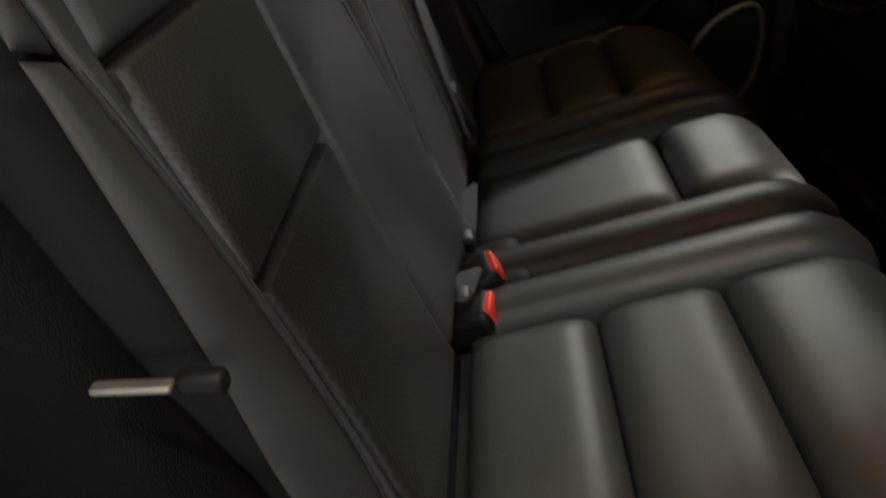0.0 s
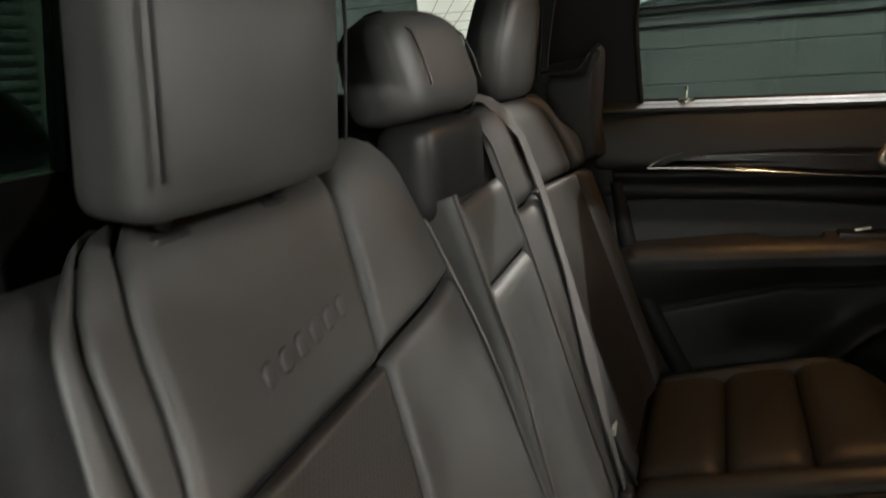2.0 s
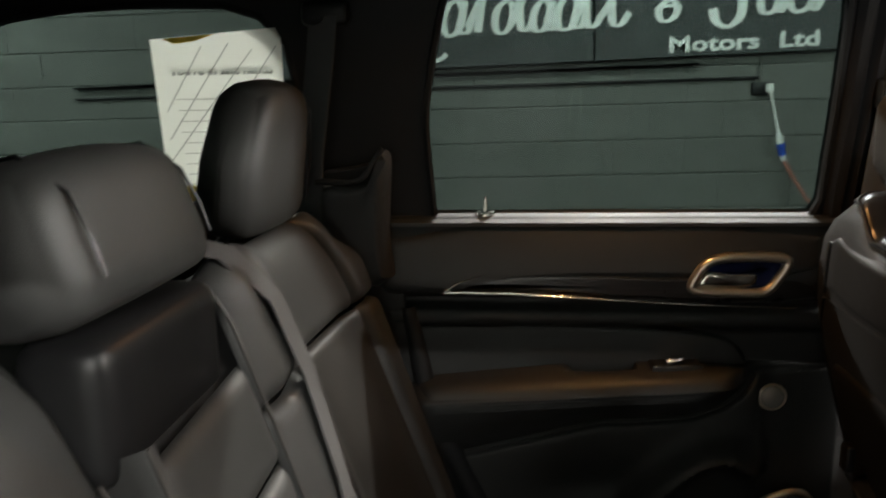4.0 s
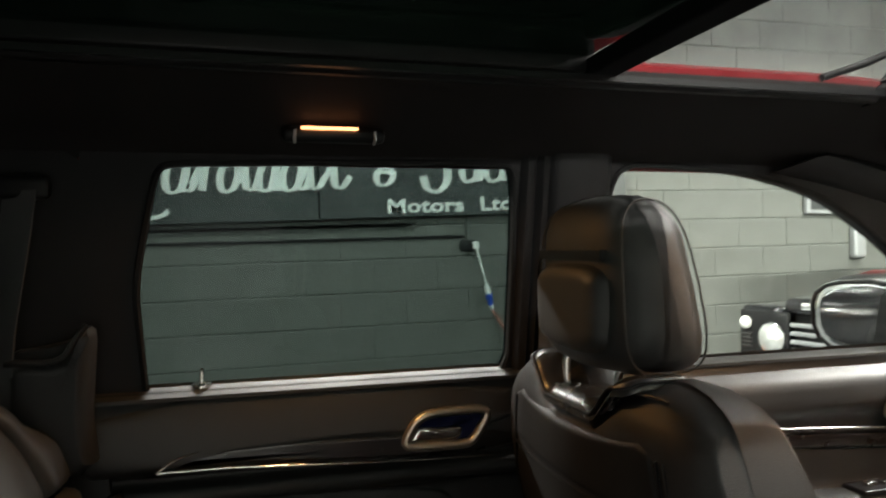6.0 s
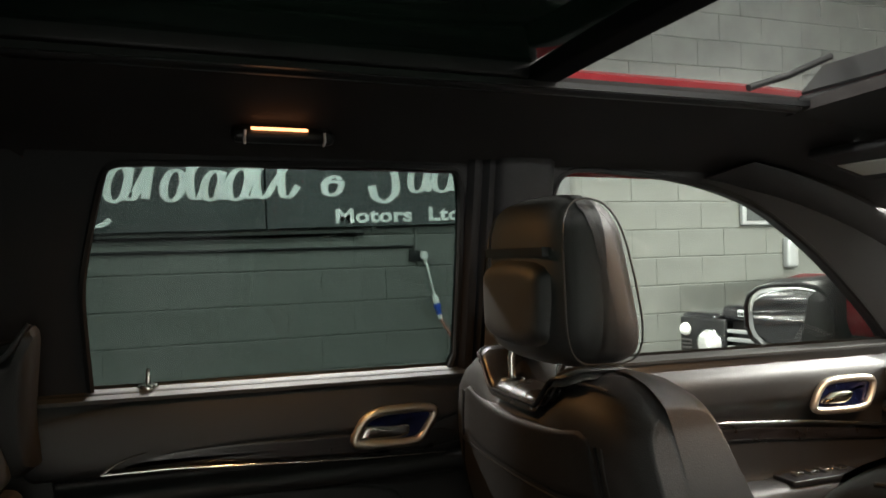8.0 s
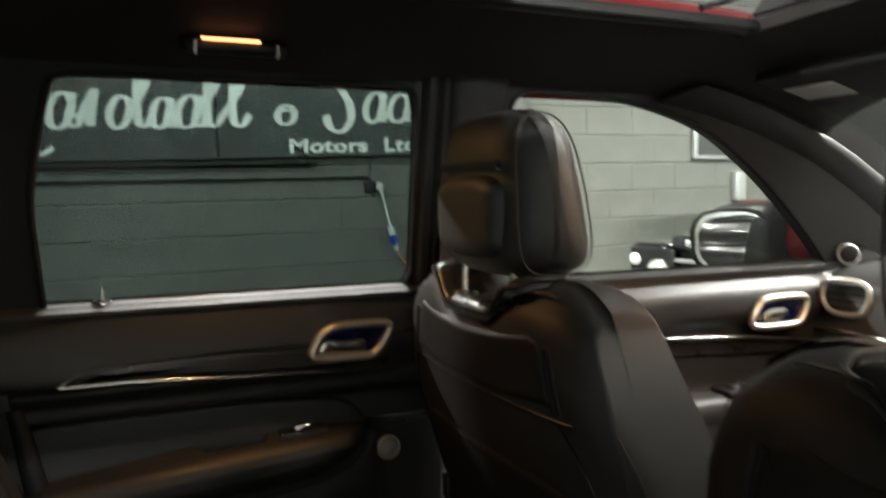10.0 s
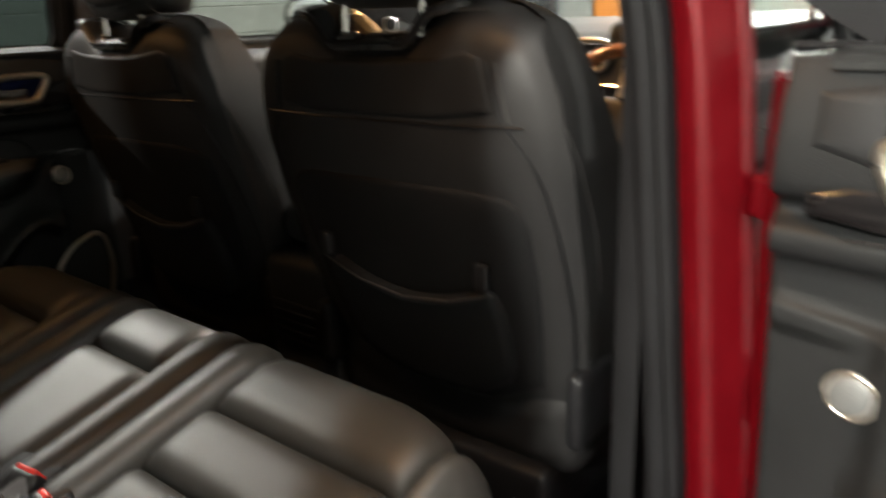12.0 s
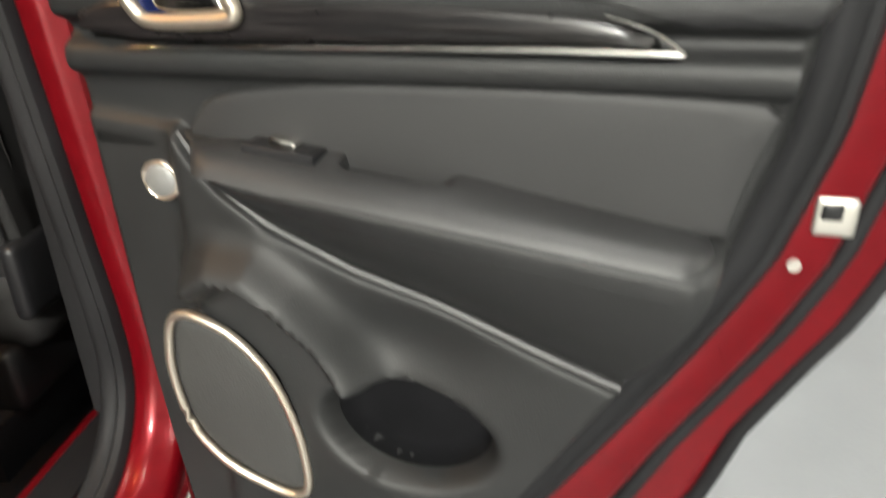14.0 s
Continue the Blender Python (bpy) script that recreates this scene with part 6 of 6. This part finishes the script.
        part("post_guide", disc((hx - 0.002, Y + s * 0.074, 1.309), (0, 0, 1), 0.021, 0.007, 20, 0.001), CHROME, hr, "bright post guide")
    return seat


SEAT = front_seat()
copy_thing(SEAT, pose(0.530, -0.373, 0.42))


# ---- dashboard and wheel ----
def dashboard():
    d = thing("dashboard", "black dashboard with chrome vent surrounds and warm-lit trim", "dashboard", at=(1.6, 0, 0.9))
    rows = [[(x + 0.05 * (1 - (y / 0.7) ** 2) * -1, y, z) for x, z in ((1.82, 0.62), (1.70, 0.75), (1.66, 0.98), (1.655, 1.13), (1.657, 1.20), (1.672, 1.240), (1.705, 1.262), (1.76, 1.274), (1.95, 1.292), (2.30, 1.305))] for y in np.linspace(-0.70, 0.70, 24)]
    part("top", sheet(rows), DASH, d)
    part("wood_strip", sheet([[(1.602 + 0.05 * (y / 0.7) ** 2, y, z) for z in (1.09, 1.11, 1.13)] for y in np.linspace(-0.68, 0.68, 16)], (0.004, 0, 0)), WOOD, d)
    part("bright_edge", sweep([(1.598 + 0.05 * (y / 0.7) ** 2, y, 1.136) for y in np.linspace(-0.68, 0.68, 16)], 0.004, 6), CHROME, d)
    for y in (0.60, 0.16, -0.16, -0.60):
        x = 1.600 + 0.05 * (y / 0.7) ** 2
        ring = soften([(y - 0.055, 1.255, 0), (y + 0.055, 1.255, 0), (y + 0.062, 1.21, 0), (y + 0.04, 1.175, 0), (y - 0.04, 1.175, 0), (y - 0.062, 1.21, 0)], 2)
        v = part("vent", sweep([(x, p.x, p.y) for p in ring], 0.007, 8, closed=True), SILVER, d, "silver vent surround")
        for k in range(4):
            part("louvre", box(x + 0.005, x + 0.025, y - 0.05, y + 0.05, 1.188 + 0.017 * k, 1.192 + 0.017 * k), PLASTIC, v, smooth=False)
    part("screen", rbox((0.02, 0.20, 0.12), 0.006, 2, (1.602, 0, 1.03)), CAR_BLACK, d)
    part("instrument_hood", rbox((0.16, 0.34, 0.10), 0.04, 5, (1.68, -0.373, 1.255)), TRIM, d)
    return d


dashboard()


def steering_wheel():
    c = Vector((1.33, -0.373, 1.075))
    w = thing("steering_wheel", "leather and wood steering wheel with silver spokes", "steering wheel", at=tuple(c))
    m = Matrix.Translation(c) @ pose(0, 0, 0, 0, -65, 0)
    part("rim", sweep([m @ Vector((0.185 * math.cos(2 * math.pi * k / 48), 0.185 * math.sin(2 * math.pi * k / 48), 0)) for k in range(48)], 0.016, 10, closed=True), LEATHER, w)
    for a0, a1 in ((-42, 42), (110, 250)):
        part("wood_rim", sweep([m @ Vector((0.185 * math.cos(radians(a)), 0.185 * math.sin(radians(a)), 0)) for a in np.linspace(a0, a1, 18)], 0.0168, 10), WOOD_RIM, w, "polished wood rim section")
    part("hub", rbox((0.15, 0.17, 0.05), 0.024, 4, m=m @ Matrix.Translation((0, 0, -0.02))), LEATHER, w)
    for a in (0, 180, 270, 90):
        d = Vector((math.cos(radians(a)), math.sin(radians(a)), 0))
        part("spoke", sweep([m @ (d * 0.07 + Vector((0, 0, -0.012))), m @ (d * 0.17 + Vector((0, 0, -0.003)))], [0.020, 0.012], 8, flat=1.0), SILVER, w, "silver spoke")
    part("column", sweep([c + Vector((0.03, 0, -0.02)), c + Vector((0.30, 0, -0.12))], 0.05, 12), PLASTIC, w)


steering_wheel()

con = thing("centre_console", "black leather-topped centre console between the seats", "console", at=(1.0, 0, 0.42))
part("lid", rbox((0.36, 0.20, 0.09), 0.04, 5, (0.90, 0, 0.93)), LEATHER_SEAT, con, "leather armrest lid")
part("body", rbox((0.62, 0.21, 0.46), 0.03, 4, (0.98, 0, 0.65)), TRIM_LOW, con)
part("vent_frame", rbox((0.012, 0.15, 0.09), 0.004, 2, (0.668, 0, 0.74)), PLASTIC, con)
for k in range(4):
    part("vent_slat", box(0.655, 0.664, -0.06, 0.06, 0.705 + 0.02 * k, 0.709 + 0.02 * k), PLASTIC, con, smooth=False)
for dy in (-0.03, 0.03):
    part("socket", disc((0.668, dy, 0.64), (-1, 0, 0), 0.016, 0.008, 16), CHROME, con)

# windscreen, its header and the inner mirror
ws = tagged(part("windscreen", sheet([[(1.50 + 0.84 * t, y * (0.92 + 0.1 * t), 1.655 - 0.20 * t - 0.28 * t * t - 0.02 * (y / 0.6) ** 2) for y in np.linspace(-0.62, 0.62, 12)] for t in np.linspace(0, 1, 8)], (0.004, 0, 0.003)), GLASS), "clear laminated windscreen", "window", kind="structure")
ws.visible_shadow = False
mir = thing("interior_mirror", "black rear-view mirror on the windscreen", "mirror", at=(1.52, 0, 1.56))
part("shell", rbox((0.03, 0.25, 0.07), 0.014, 4, (1.46, 0, 1.55)), PLASTIC, mir)
part("stem", sweep([(1.475, 0, 1.56), (1.55, 0, 1.61)], 0.012, 8), PLASTIC, mir)
for s in (1, -1):
    visor = thing("sun_visor", "grey folded sun visor under the headliner", "sun visor", "sun visors", at=(1.40, s * 0.33, 1.62))
    part("flap", rbox((0.16, 0.36, 0.018), 0.008, 4, m=Matrix.Translation((1.36, s * 0.36, 1.665)) @ pose(0, 0, 0, 0, 14, 0)), PILLAR, visor)
    part("label", rbox((0.07, 0.11, 0.002), 0.0005, 1, m=Matrix.Translation((1.36, s * 0.36, 1.665)) @ pose(0, 0, 0, 0, 14, 0) @ Matrix.Translation((0.01, s * 0.10, -0.0105))), PAPER, visor, "pale printed label")

# ---- outside mirrors ----
def door_mirror(s):
    m = thing("door_mirror", "red and black door mirror with reflecting glass", "door mirror", "door mirrors", at=(1.72, s * 0.90, 1.25))
    c = Vector((1.74, s * 0.968, 1.318))
    part("housing", rbox((0.15, 0.28, 0.225), 0.055, 6, tuple(c), bend=lambda p, q: (q.x * (1 - 0.25 * s * p[1] * (p[0] > 0)), q.y, q.z * (1 - 0.10 * s * p[1]))), PLASTIC, m)
    part("cap", rbox((0.13, 0.37, 0.17), 0.055, 6, tuple(c + Vector((0.035, -s * 0.075, 0.034)))), RED_PAINT, m, "red painted cap")
    ring = [(c.y - 0.124, c.z - 0.092), (c.y + 0.118, c.z - 0.086), (c.y + 0.121, c.z + 0.090), (c.y - 0.126, c.z + 0.096)]
    turn = Matrix.Translation((c.x - 0.078, c.y, c.z)) @ pose(0, 0, 0, 0, -3, s * 14) @ Matrix.Translation((-c.x + 0.078, -c.y, -c.z))
    part("glass", pad(ring, lambda a, b, h: turn @ Vector((c.x - 0.084 - h, a, b)), 0.003, 0.006, 0.004, soft=2, gap=0.02), MIRROR, m, "mirror glass")
    part("rim", sweep([turn @ Vector((c.x - 0.085, p.x, p.y)) for p in soften([(a, b, 0) for a, b in ring], 2)], 0.007, 8, closed=True), PLASTIC, m)
    part("arm", rbox((0.09, 0.16, 0.05), 0.02, 4, (1.76, s * 0.84, 1.265)), PLASTIC, m)


door_mirror(1)
door_mirror(-1)


# ---- other vehicles ----
def off_roader():
    """A boxy black off-roader parked beside the wall, nose towards the tail of the car."""
    v = thing("off_roader", "black boxy off-road vehicle with round headlamps", "vehicle", at=(4.8, 2.35, 0))
    M = Matrix.Translation((3.215, 2.45, -0.085)) @ pose(0, 0, 0, 0, 0, 10)
    mv = lambda d: moved(d, M)
    part("body", mv(rbox((2.2, 1.62, 0.62), 0.05, 4, (2.6, 0, 0.95))), CAR_BLACK, v)
    part("cab", mv(rbox((1.0, 1.60, 0.72), 0.06, 4, (2.28, 0, 1.62))), CAR_BLACK, v)
    part("bonnet", mv(rbox((1.35, 1.05, 0.10), 0.04, 4, (0.72, 0, 1.235))), CAR_BLACK, v, "black bonnet")
    for s in (1, -1):
        part("wing", mv(rbox((1.30, 0.30, 0.46), 0.045, 4, (0.70, s * 0.69, 1.0))), CAR_BLACK, v)
        part("headlamp_panel", mv(rbox((0.03, 0.34, 0.36), 0.03, 3, (0.035, s * 0.64, 1.02))), PLASTIC, v)
        hl = part("headlamp", mv(disc((0.018, s * 0.575, 1.045), (-1, 0, 0), 0.088, 0.02, 28, 0.03)), HEADLAMP, v, "round bright headlamp")
        part("headlamp_rim", mv(sweep([(0.012, s * 0.575 + 0.092 * math.cos(2 * math.pi * k / 24), 1.045 + 0.092 * math.sin(2 * math.pi * k / 24)) for k in range(24)], 0.007, 6, closed=True)), CAR_BLACK, v)
        part("side_lamp", mv(disc((0.016, s * 0.755, 1.125), (-1, 0, 0), 0.038, 0.02, 18, 0.02)), WHITE, v, "small clear side lamp")
        part("indicator", mv(disc((0.016, s * 0.755, 0.905), (-1, 0, 0), 0.038, 0.02, 18, 0.02)), AMBER, v, "amber indicator")
        for k in range(4):
            part("wing_louvre", mv(rbox((0.012, 0.08, 0.012), 0.003, 1, (0.015, s * 0.755, 0.985 + 0.024 * k))), PIPING, v)
        for x in (0.75, 3.1):
            part("wheel", mv(sweep([(x, s * 0.68, 0.455), (x, s * 0.72, 0.455), (x, s * 0.84, 0.455), (x, s * 0.86, 0.455)], [0.30, 0.37, 0.37, 0.30], 28)), RUBBER, v)
    part("grille_back", mv(box(0.10, 0.13, -0.48, 0.48, 0.80, 1.19)), PLASTIC, v, smooth=False)
    for k in range(7):
        part("grille_bar", mv(rbox((0.03, 0.92, 0.022), 0.006, 2, (0.035, 0, 0.845 + 0.048 * k))), SHUTTER, v, "grey grille bar")
    part("bumper", mv(rbox((0.14, 1.60, 0.16), 0.02, 3, (-0.06, 0, 0.66))), PLASTIC, v)
    part("windscreen", mv(sheet([[(1.78 + 0.16 * t, y, 1.40 + 0.45 * t) for y in (-0.66, 0.66)] for t in (0, 1)], (0.006, 0, 0))), CAR_BLACK, v)
    for k in range(4):
        part("badge_bar", mv(box(0.045, 0.055, 0.34 - 0.10 * k, 0.40 - 0.10 * k, 1.222, 1.258)), SIGN_WHITE, v, smooth=False)
    return v


off_roader()


def saloon_car(x, y, heading, paint, name, label):
    """A car seen only in part or by reflection: sills, bonnet, glazed cabin, lamps and wheels."""
    v = thing(name, label, "vehicle", at=(x, y, 0))
    M = Matrix.Translation((x, y, 0)) @ pose(0, 0, 0, 0, 0, heading)
    mv = lambda d: moved(d, M)
    part("lower_body", mv(rbox((4.2, 1.80, 0.55), 0.15, 6, (0, 0, 0.62))), paint, v)
    part("bonnet", mv(rbox((1.3, 1.70, 0.26), 0.12, 6, (-1.35, 0, 0.92))), paint, v)
    part("cabin", mv(rbox((2.3, 1.45, 0.60), 0.22, 6, (0.45, 0, 1.18), bend=lambda p, q: (q.x * (1 - 0.14 * p[2]), q.y * (1 - 0.08 * p[2]), q.z))), CAR_BLACK, v, "dark glazed cabin")
    part("roof_panel", mv(rbox((1.5, 1.22, 0.05), 0.024, 4, (0.5, 0, 1.475))), paint, v)
    part("bumper", mv(rbox((0.2, 1.7, 0.32), 0.08, 4, (-2.08, 0, 0.52))), paint, v)
    for s in (1, -1):
        part("headlamp", mv(rbox((0.10, 0.34, 0.13), 0.05, 4, (-2.02, s * 0.66, 0.84))), HEADLAMP, v)
        for wx in (-1.35, 1.3):
            part("wheel", mv(sweep([(wx, s * 0.72, 0.33), (wx, s * 0.78, 0.33), (wx, s * 0.90, 0.33), (wx, s * 0.92, 0.33)], [0.24, 0.33, 0.33, 0.24], 24)), RUBBER, v)


saloon_car(7.0, -0.9, 0, CAR_WHITE, "white_car", "white car parked ahead under the strip lights")
saloon_car(-4.4, 2.0, 176, CAR_BLACK, "dark_car", "dark car parked behind beside the block wall")


def workshop_gear():
    """An orange lift post beside the car, and stores against the far wall."""
    v = thing("car_lift", "orange painted steel lift post with dark stencilled marks", "lift", at=(4.78, 1.29, 0))
    part("post", rbox((0.20, 0.28, 2.9), 0.02, 3, (4.80, 1.29, 1.45)), ORANGE, v)
    part("foot", rbox((0.5, 0.5, 0.04), 0.01, 2, (4.80, 1.29, 0.02)), ORANGE, v)
    for k in range(5):
        part("stencil_bar", rbox((0.006, 0.05, 0.035 + 0.008 * (k % 2)), 0.002, 1, (4.698, 1.27, 1.78 - 0.085 * k)), PLASTIC, v)
    part("control_box", rbox((0.03, 0.075, 0.20), 0.01, 2, (4.69, 1.27, 1.14)), SHUTTER, v, "grey control box")
    part("arm", rbox((0.9, 0.10, 0.10), 0.015, 2, m=Matrix.Translation((4.9, 0.95, 0.32)) @ pose(0, 0, 0, 0, 0, 60)), ORANGE, v)
    r = thing("shelf_rack", "grey steel rack at the end wall", "shelf", at=(8.55, 3.1, 0))
    for y in (2.2, 3.95):
        for x in (8.35, 8.75):
            part("upright", box(x - 0.02, x + 0.02, y - 0.02, y + 0.02, 0, 2.3), SHUTTER, r, smooth=False)
    for z in (0.5, 1.15, 1.72, 2.25):
        part("shelf", box(8.33, 8.77, 2.18, 3.97, z - 0.015, z + 0.015), SHUTTER, r, smooth=False)
    for y, z, w, h, material, name, label, cat in (
            (3.62, 1.735, 0.34, 0.26, ORANGE, "parts_box", "orange plastic parts box on the rack", "box"), (3.66, 1.165, 0.24, 0.34, WHITE, "tub", "white plastic tub on the rack", "tub"),
            (3.15, 1.165, 0.42, 0.22, PLASTIC, "tool_case", "black tool case on the rack", "case"), (2.55, 1.165, 0.30, 0.30, SHUTTER, "tub", "grey tub on the rack", "tub"),
            (3.0, 1.735, 0.36, 0.24, CABLE_RED, "parts_box", "brown cardboard box on the rack", "box"), (2.45, 1.735, 0.28, 0.20, WHITE, "tub", "white tub on the rack", "tub"),
            (3.4, 0.515, 0.5, 0.3, PLASTIC, "tool_case", "black tool case on the rack", "case")):
        b = thing(name, label, cat, "things on the rack", at=(8.55, y, z))
        part("body", rbox((0.30, w, h), 0.02, 2, (8.55, y, z + h / 2)), material, b)
        part("lid", rbox((0.32, w + 0.02, 0.02), 0.006, 1, (8.55, y, z + h + 0.01)), material, b)
    lad = thing("ladder", "orange and grey step ladder leaning by the wall", "ladder", at=(8.2, 4.5, 0))
    for dy in (-0.22, 0.22):
        part("rail", box(8.2, 8.25, 4.5 + dy - 0.03, 4.5 + dy + 0.03, 0.0, 2.6), ORANGE, lad, smooth=False)
    for k in range(8):
        part("rung", box(8.2, 8.25, 4.28, 4.72, 0.25 + 0.3 * k, 0.29 + 0.3 * k), SHUTTER, lad, smooth=False)


workshop_gear()

# ---- wall fittings ----
win = thing("wall_hatch", "small dark framed hatch on the block wall", "hatch", at=(5.65, 5.08, 1.78))
part("frame", rbox((0.80, 0.05, 0.44), 0.01, 2, (5.655, 5.07, 2.00)), SHUTTER, win)
part("panel", box(5.30, 6.0, 5.035, 5.046, 1.82, 2.19), SIGN, win, smooth=False)
lite = thing("wall_light", "pale moulded box on the block wall", "wall box", at=(5.85, 5.07, 1.36))
part("cover", rbox((0.14, 0.09, 0.30), 0.03, 4, (5.85, 5.06, 1.51)), SHUTTER, lite)


# ---- sheet of paper in the rear quarter glass ----
def notice():
    n = thing("notice", "white printed sheet with yellow corners in the quarter window", "paper", at=(-0.33, 0.66, 1.45))
    P = lambda a, b, h: Vector((a, side_y(b) - 0.004 - h, b))
    part("sheet", slab([(-0.428, 1.345), (-0.390, 1.320), (-0.224, 1.330), (-0.214, 1.574), (-0.222, 1.590), (-0.418, 1.577)], P, 0, 0.0012), PAPER, n, smooth=False)
    for pts in ([(-0.398, 1.5775), (-0.316, 1.583), (-0.345, 1.574), (-0.38, 1.570)], [(-0.427, 1.344), (-0.404, 1.322), (-0.34, 1.325), (-0.35, 1.342), (-0.39, 1.350)]):
        part("yellow_corner", slab(pts, P, 0.0015, 0.002), YELLOW, n, smooth=False)
    m = Matrix.Translation((-0.394, side_y(1.525) - 0.0065, 1.524)) @ pose(0, 0, 0, 90 - 10.5, 0, 0)
    lettering("You're in safe hands", 0.0200, 0.0002, m, "lettering", INK, n, bold=0.0004)
    for (x0, z0), (x1, z1) in (((-0.409, 1.468), (-0.339, 1.566)), ((-0.411, 1.425), (-0.296, 1.570)), ((-0.414, 1.391), (-0.261, 1.560)), ((-0.30, 1.470), (-0.223, 1.564))):
        part("print_line", slab([(x0, z0), (x0 + 0.0010, z0 - 0.0008), (x1 + 0.0010, z1 - 0.0008), (x1, z1)], P, 0.0022, 0.0026), INK, n, smooth=False)
    for k in range(9):
        part("print_bar", slab([(-0.390, 1.488 - 0.017 * k), (-0.390 + (0.16 if k % 3 else 0.12), 1.488 - 0.017 * k), (-0.390 + (0.16 if k % 3 else 0.12), 1.4866 - 0.017 * k), (-0.390, 1.4866 - 0.017 * k)], P, 0.0015, 0.002), FAINT, n, smooth=False)


notice()

# dark moulding beside the narrow backrest, and the seat's release lever
rows = []
for z in np.linspace(0.46, 1.30, 16):
    y = -0.612 + 0.03 * smooth((z - 0.95) / 0.3)
    x1 = 0.045 - 0.47 * (z - 0.75) - 0.045
    rows.append([(x1 - 0.35 - 0.2, y - 0.04, z), (x1 - 0.2, y - 0.02, z), (x1 - 0.05, y, z), (x1 - 0.01, y + 0.01, z), (x1, y + 0.03, z), (x1 - 0.01, y + 0.06, z)])
tr = tagged(part("side_trim", sheet(rows), CARPET), "black moulded trim beside the bench", "trim", kind="structure")
st = thing("seat_latch", "bright seat release lever on the dark side trim", "lever", at=(-0.07, -0.60, 1.0))
part("lever", rbox((0.038, 0.008, 0.004), 0.0018, 3, (-0.080, -0.616, 1.018)), SCREW, st)
part("base", rbox((0.024, 0.012, 0.013), 0.005, 3, (-0.050, -0.610, 1.015)), PLASTIC, st)

# rear belt, its moulding and the trim behind the closed door
belt = thing("seat_belt", "black belt webbing hanging down the rear pillar", "seat belt", "rear seat belts", at=(-0.14, 0.60, 1.37))
part("webbing", sheet([[(x + d, 0.612 - 0.4 * d - 0.05 * (z - 1.4), z) for d in (-0.022, 0.0, 0.022)] for x, z in ((-0.138, 1.60), (-0.148, 1.53), (-0.160, 1.46), (-0.170, 1.40), (-0.178, 1.30))], (0.0015, 0.001, 0)), WEBBING, belt)
part("guide", rbox((0.07, 0.022, 0.035), 0.010, 3, (-0.136, 0.612, 1.605)), PLASTIC, belt)
sh = thing("belt_moulding", "black moulded belt outlet beside the bench", "trim", at=(-0.09, 0.63, 1.27))
mould = [(-0.150, 1.366), (-0.103, 1.362), (-0.086, 1.368), (-0.072, 1.392), (-0.060, 1.410), (-0.050, 1.398), (-0.054, 1.345), (-0.060, 1.27), (-0.050, 1.19), (-0.17, 1.19), (-0.17, 1.34)]
part("body", pad(mould, lambda a, b, h: Vector((a, 0.640 - 0.30 * (b - 1.19) * 0.35 - h, b)), 0.020, 0.016, 0.03, soft=1, gap=0.012, inner=8), TRIM, sh)
part("recess", pad([(-0.165, 1.350), (-0.095, 1.352), (-0.065, 1.395), (-0.10, 1.384), (-0.165, 1.376)], lambda a, b, h: Vector((a, 0.628 - h, b)), 0.004, 0.004, 0.02, soft=1, gap=0.012), RUBBER, sh, "dark belt slot")
part("lip", sweep(soften([(-0.160, 0.604, 1.362), (-0.145, 0.602, 1.364), (-0.105, 0.602, 1.361), (-0.086, 0.602, 1.368), (-0.070, 0.602, 1.394), (-0.058, 0.604, 1.412)], 2, closed=False), 0.0045, 8), TRIM_LOW, sh)
tagged(part("door_gap_seal", sweep([(-0.035, 0.676, 1.15), (-0.012, 0.674, 1.03), (0.022, 0.672, 0.92), (0.082, 0.670, 0.80), (0.14, 0.668, 0.70), (0.22, 0.668, 0.58)], [0.012, 0.017, 0.020, 0.021, 0.02, 0.02], 10), RUBBER), "black rubber seal at the closed door's rear edge", "seal", kind="structure")
tagged(part("arch_trim", slab([(-0.20, 0.60), (0.20, 0.60), (0.12, 0.71), (0.065, 0.80), (0.005, 0.92), (-0.028, 1.03), (-0.045, 1.20), (-0.20, 1.20)], lambda a, b, h: Vector((a, 0.674 + h, b)), 0, 0.02), TRIM_LOW, smooth=False), "grey moulded wheel-arch trim behind the closed door", "trim", kind="structure")
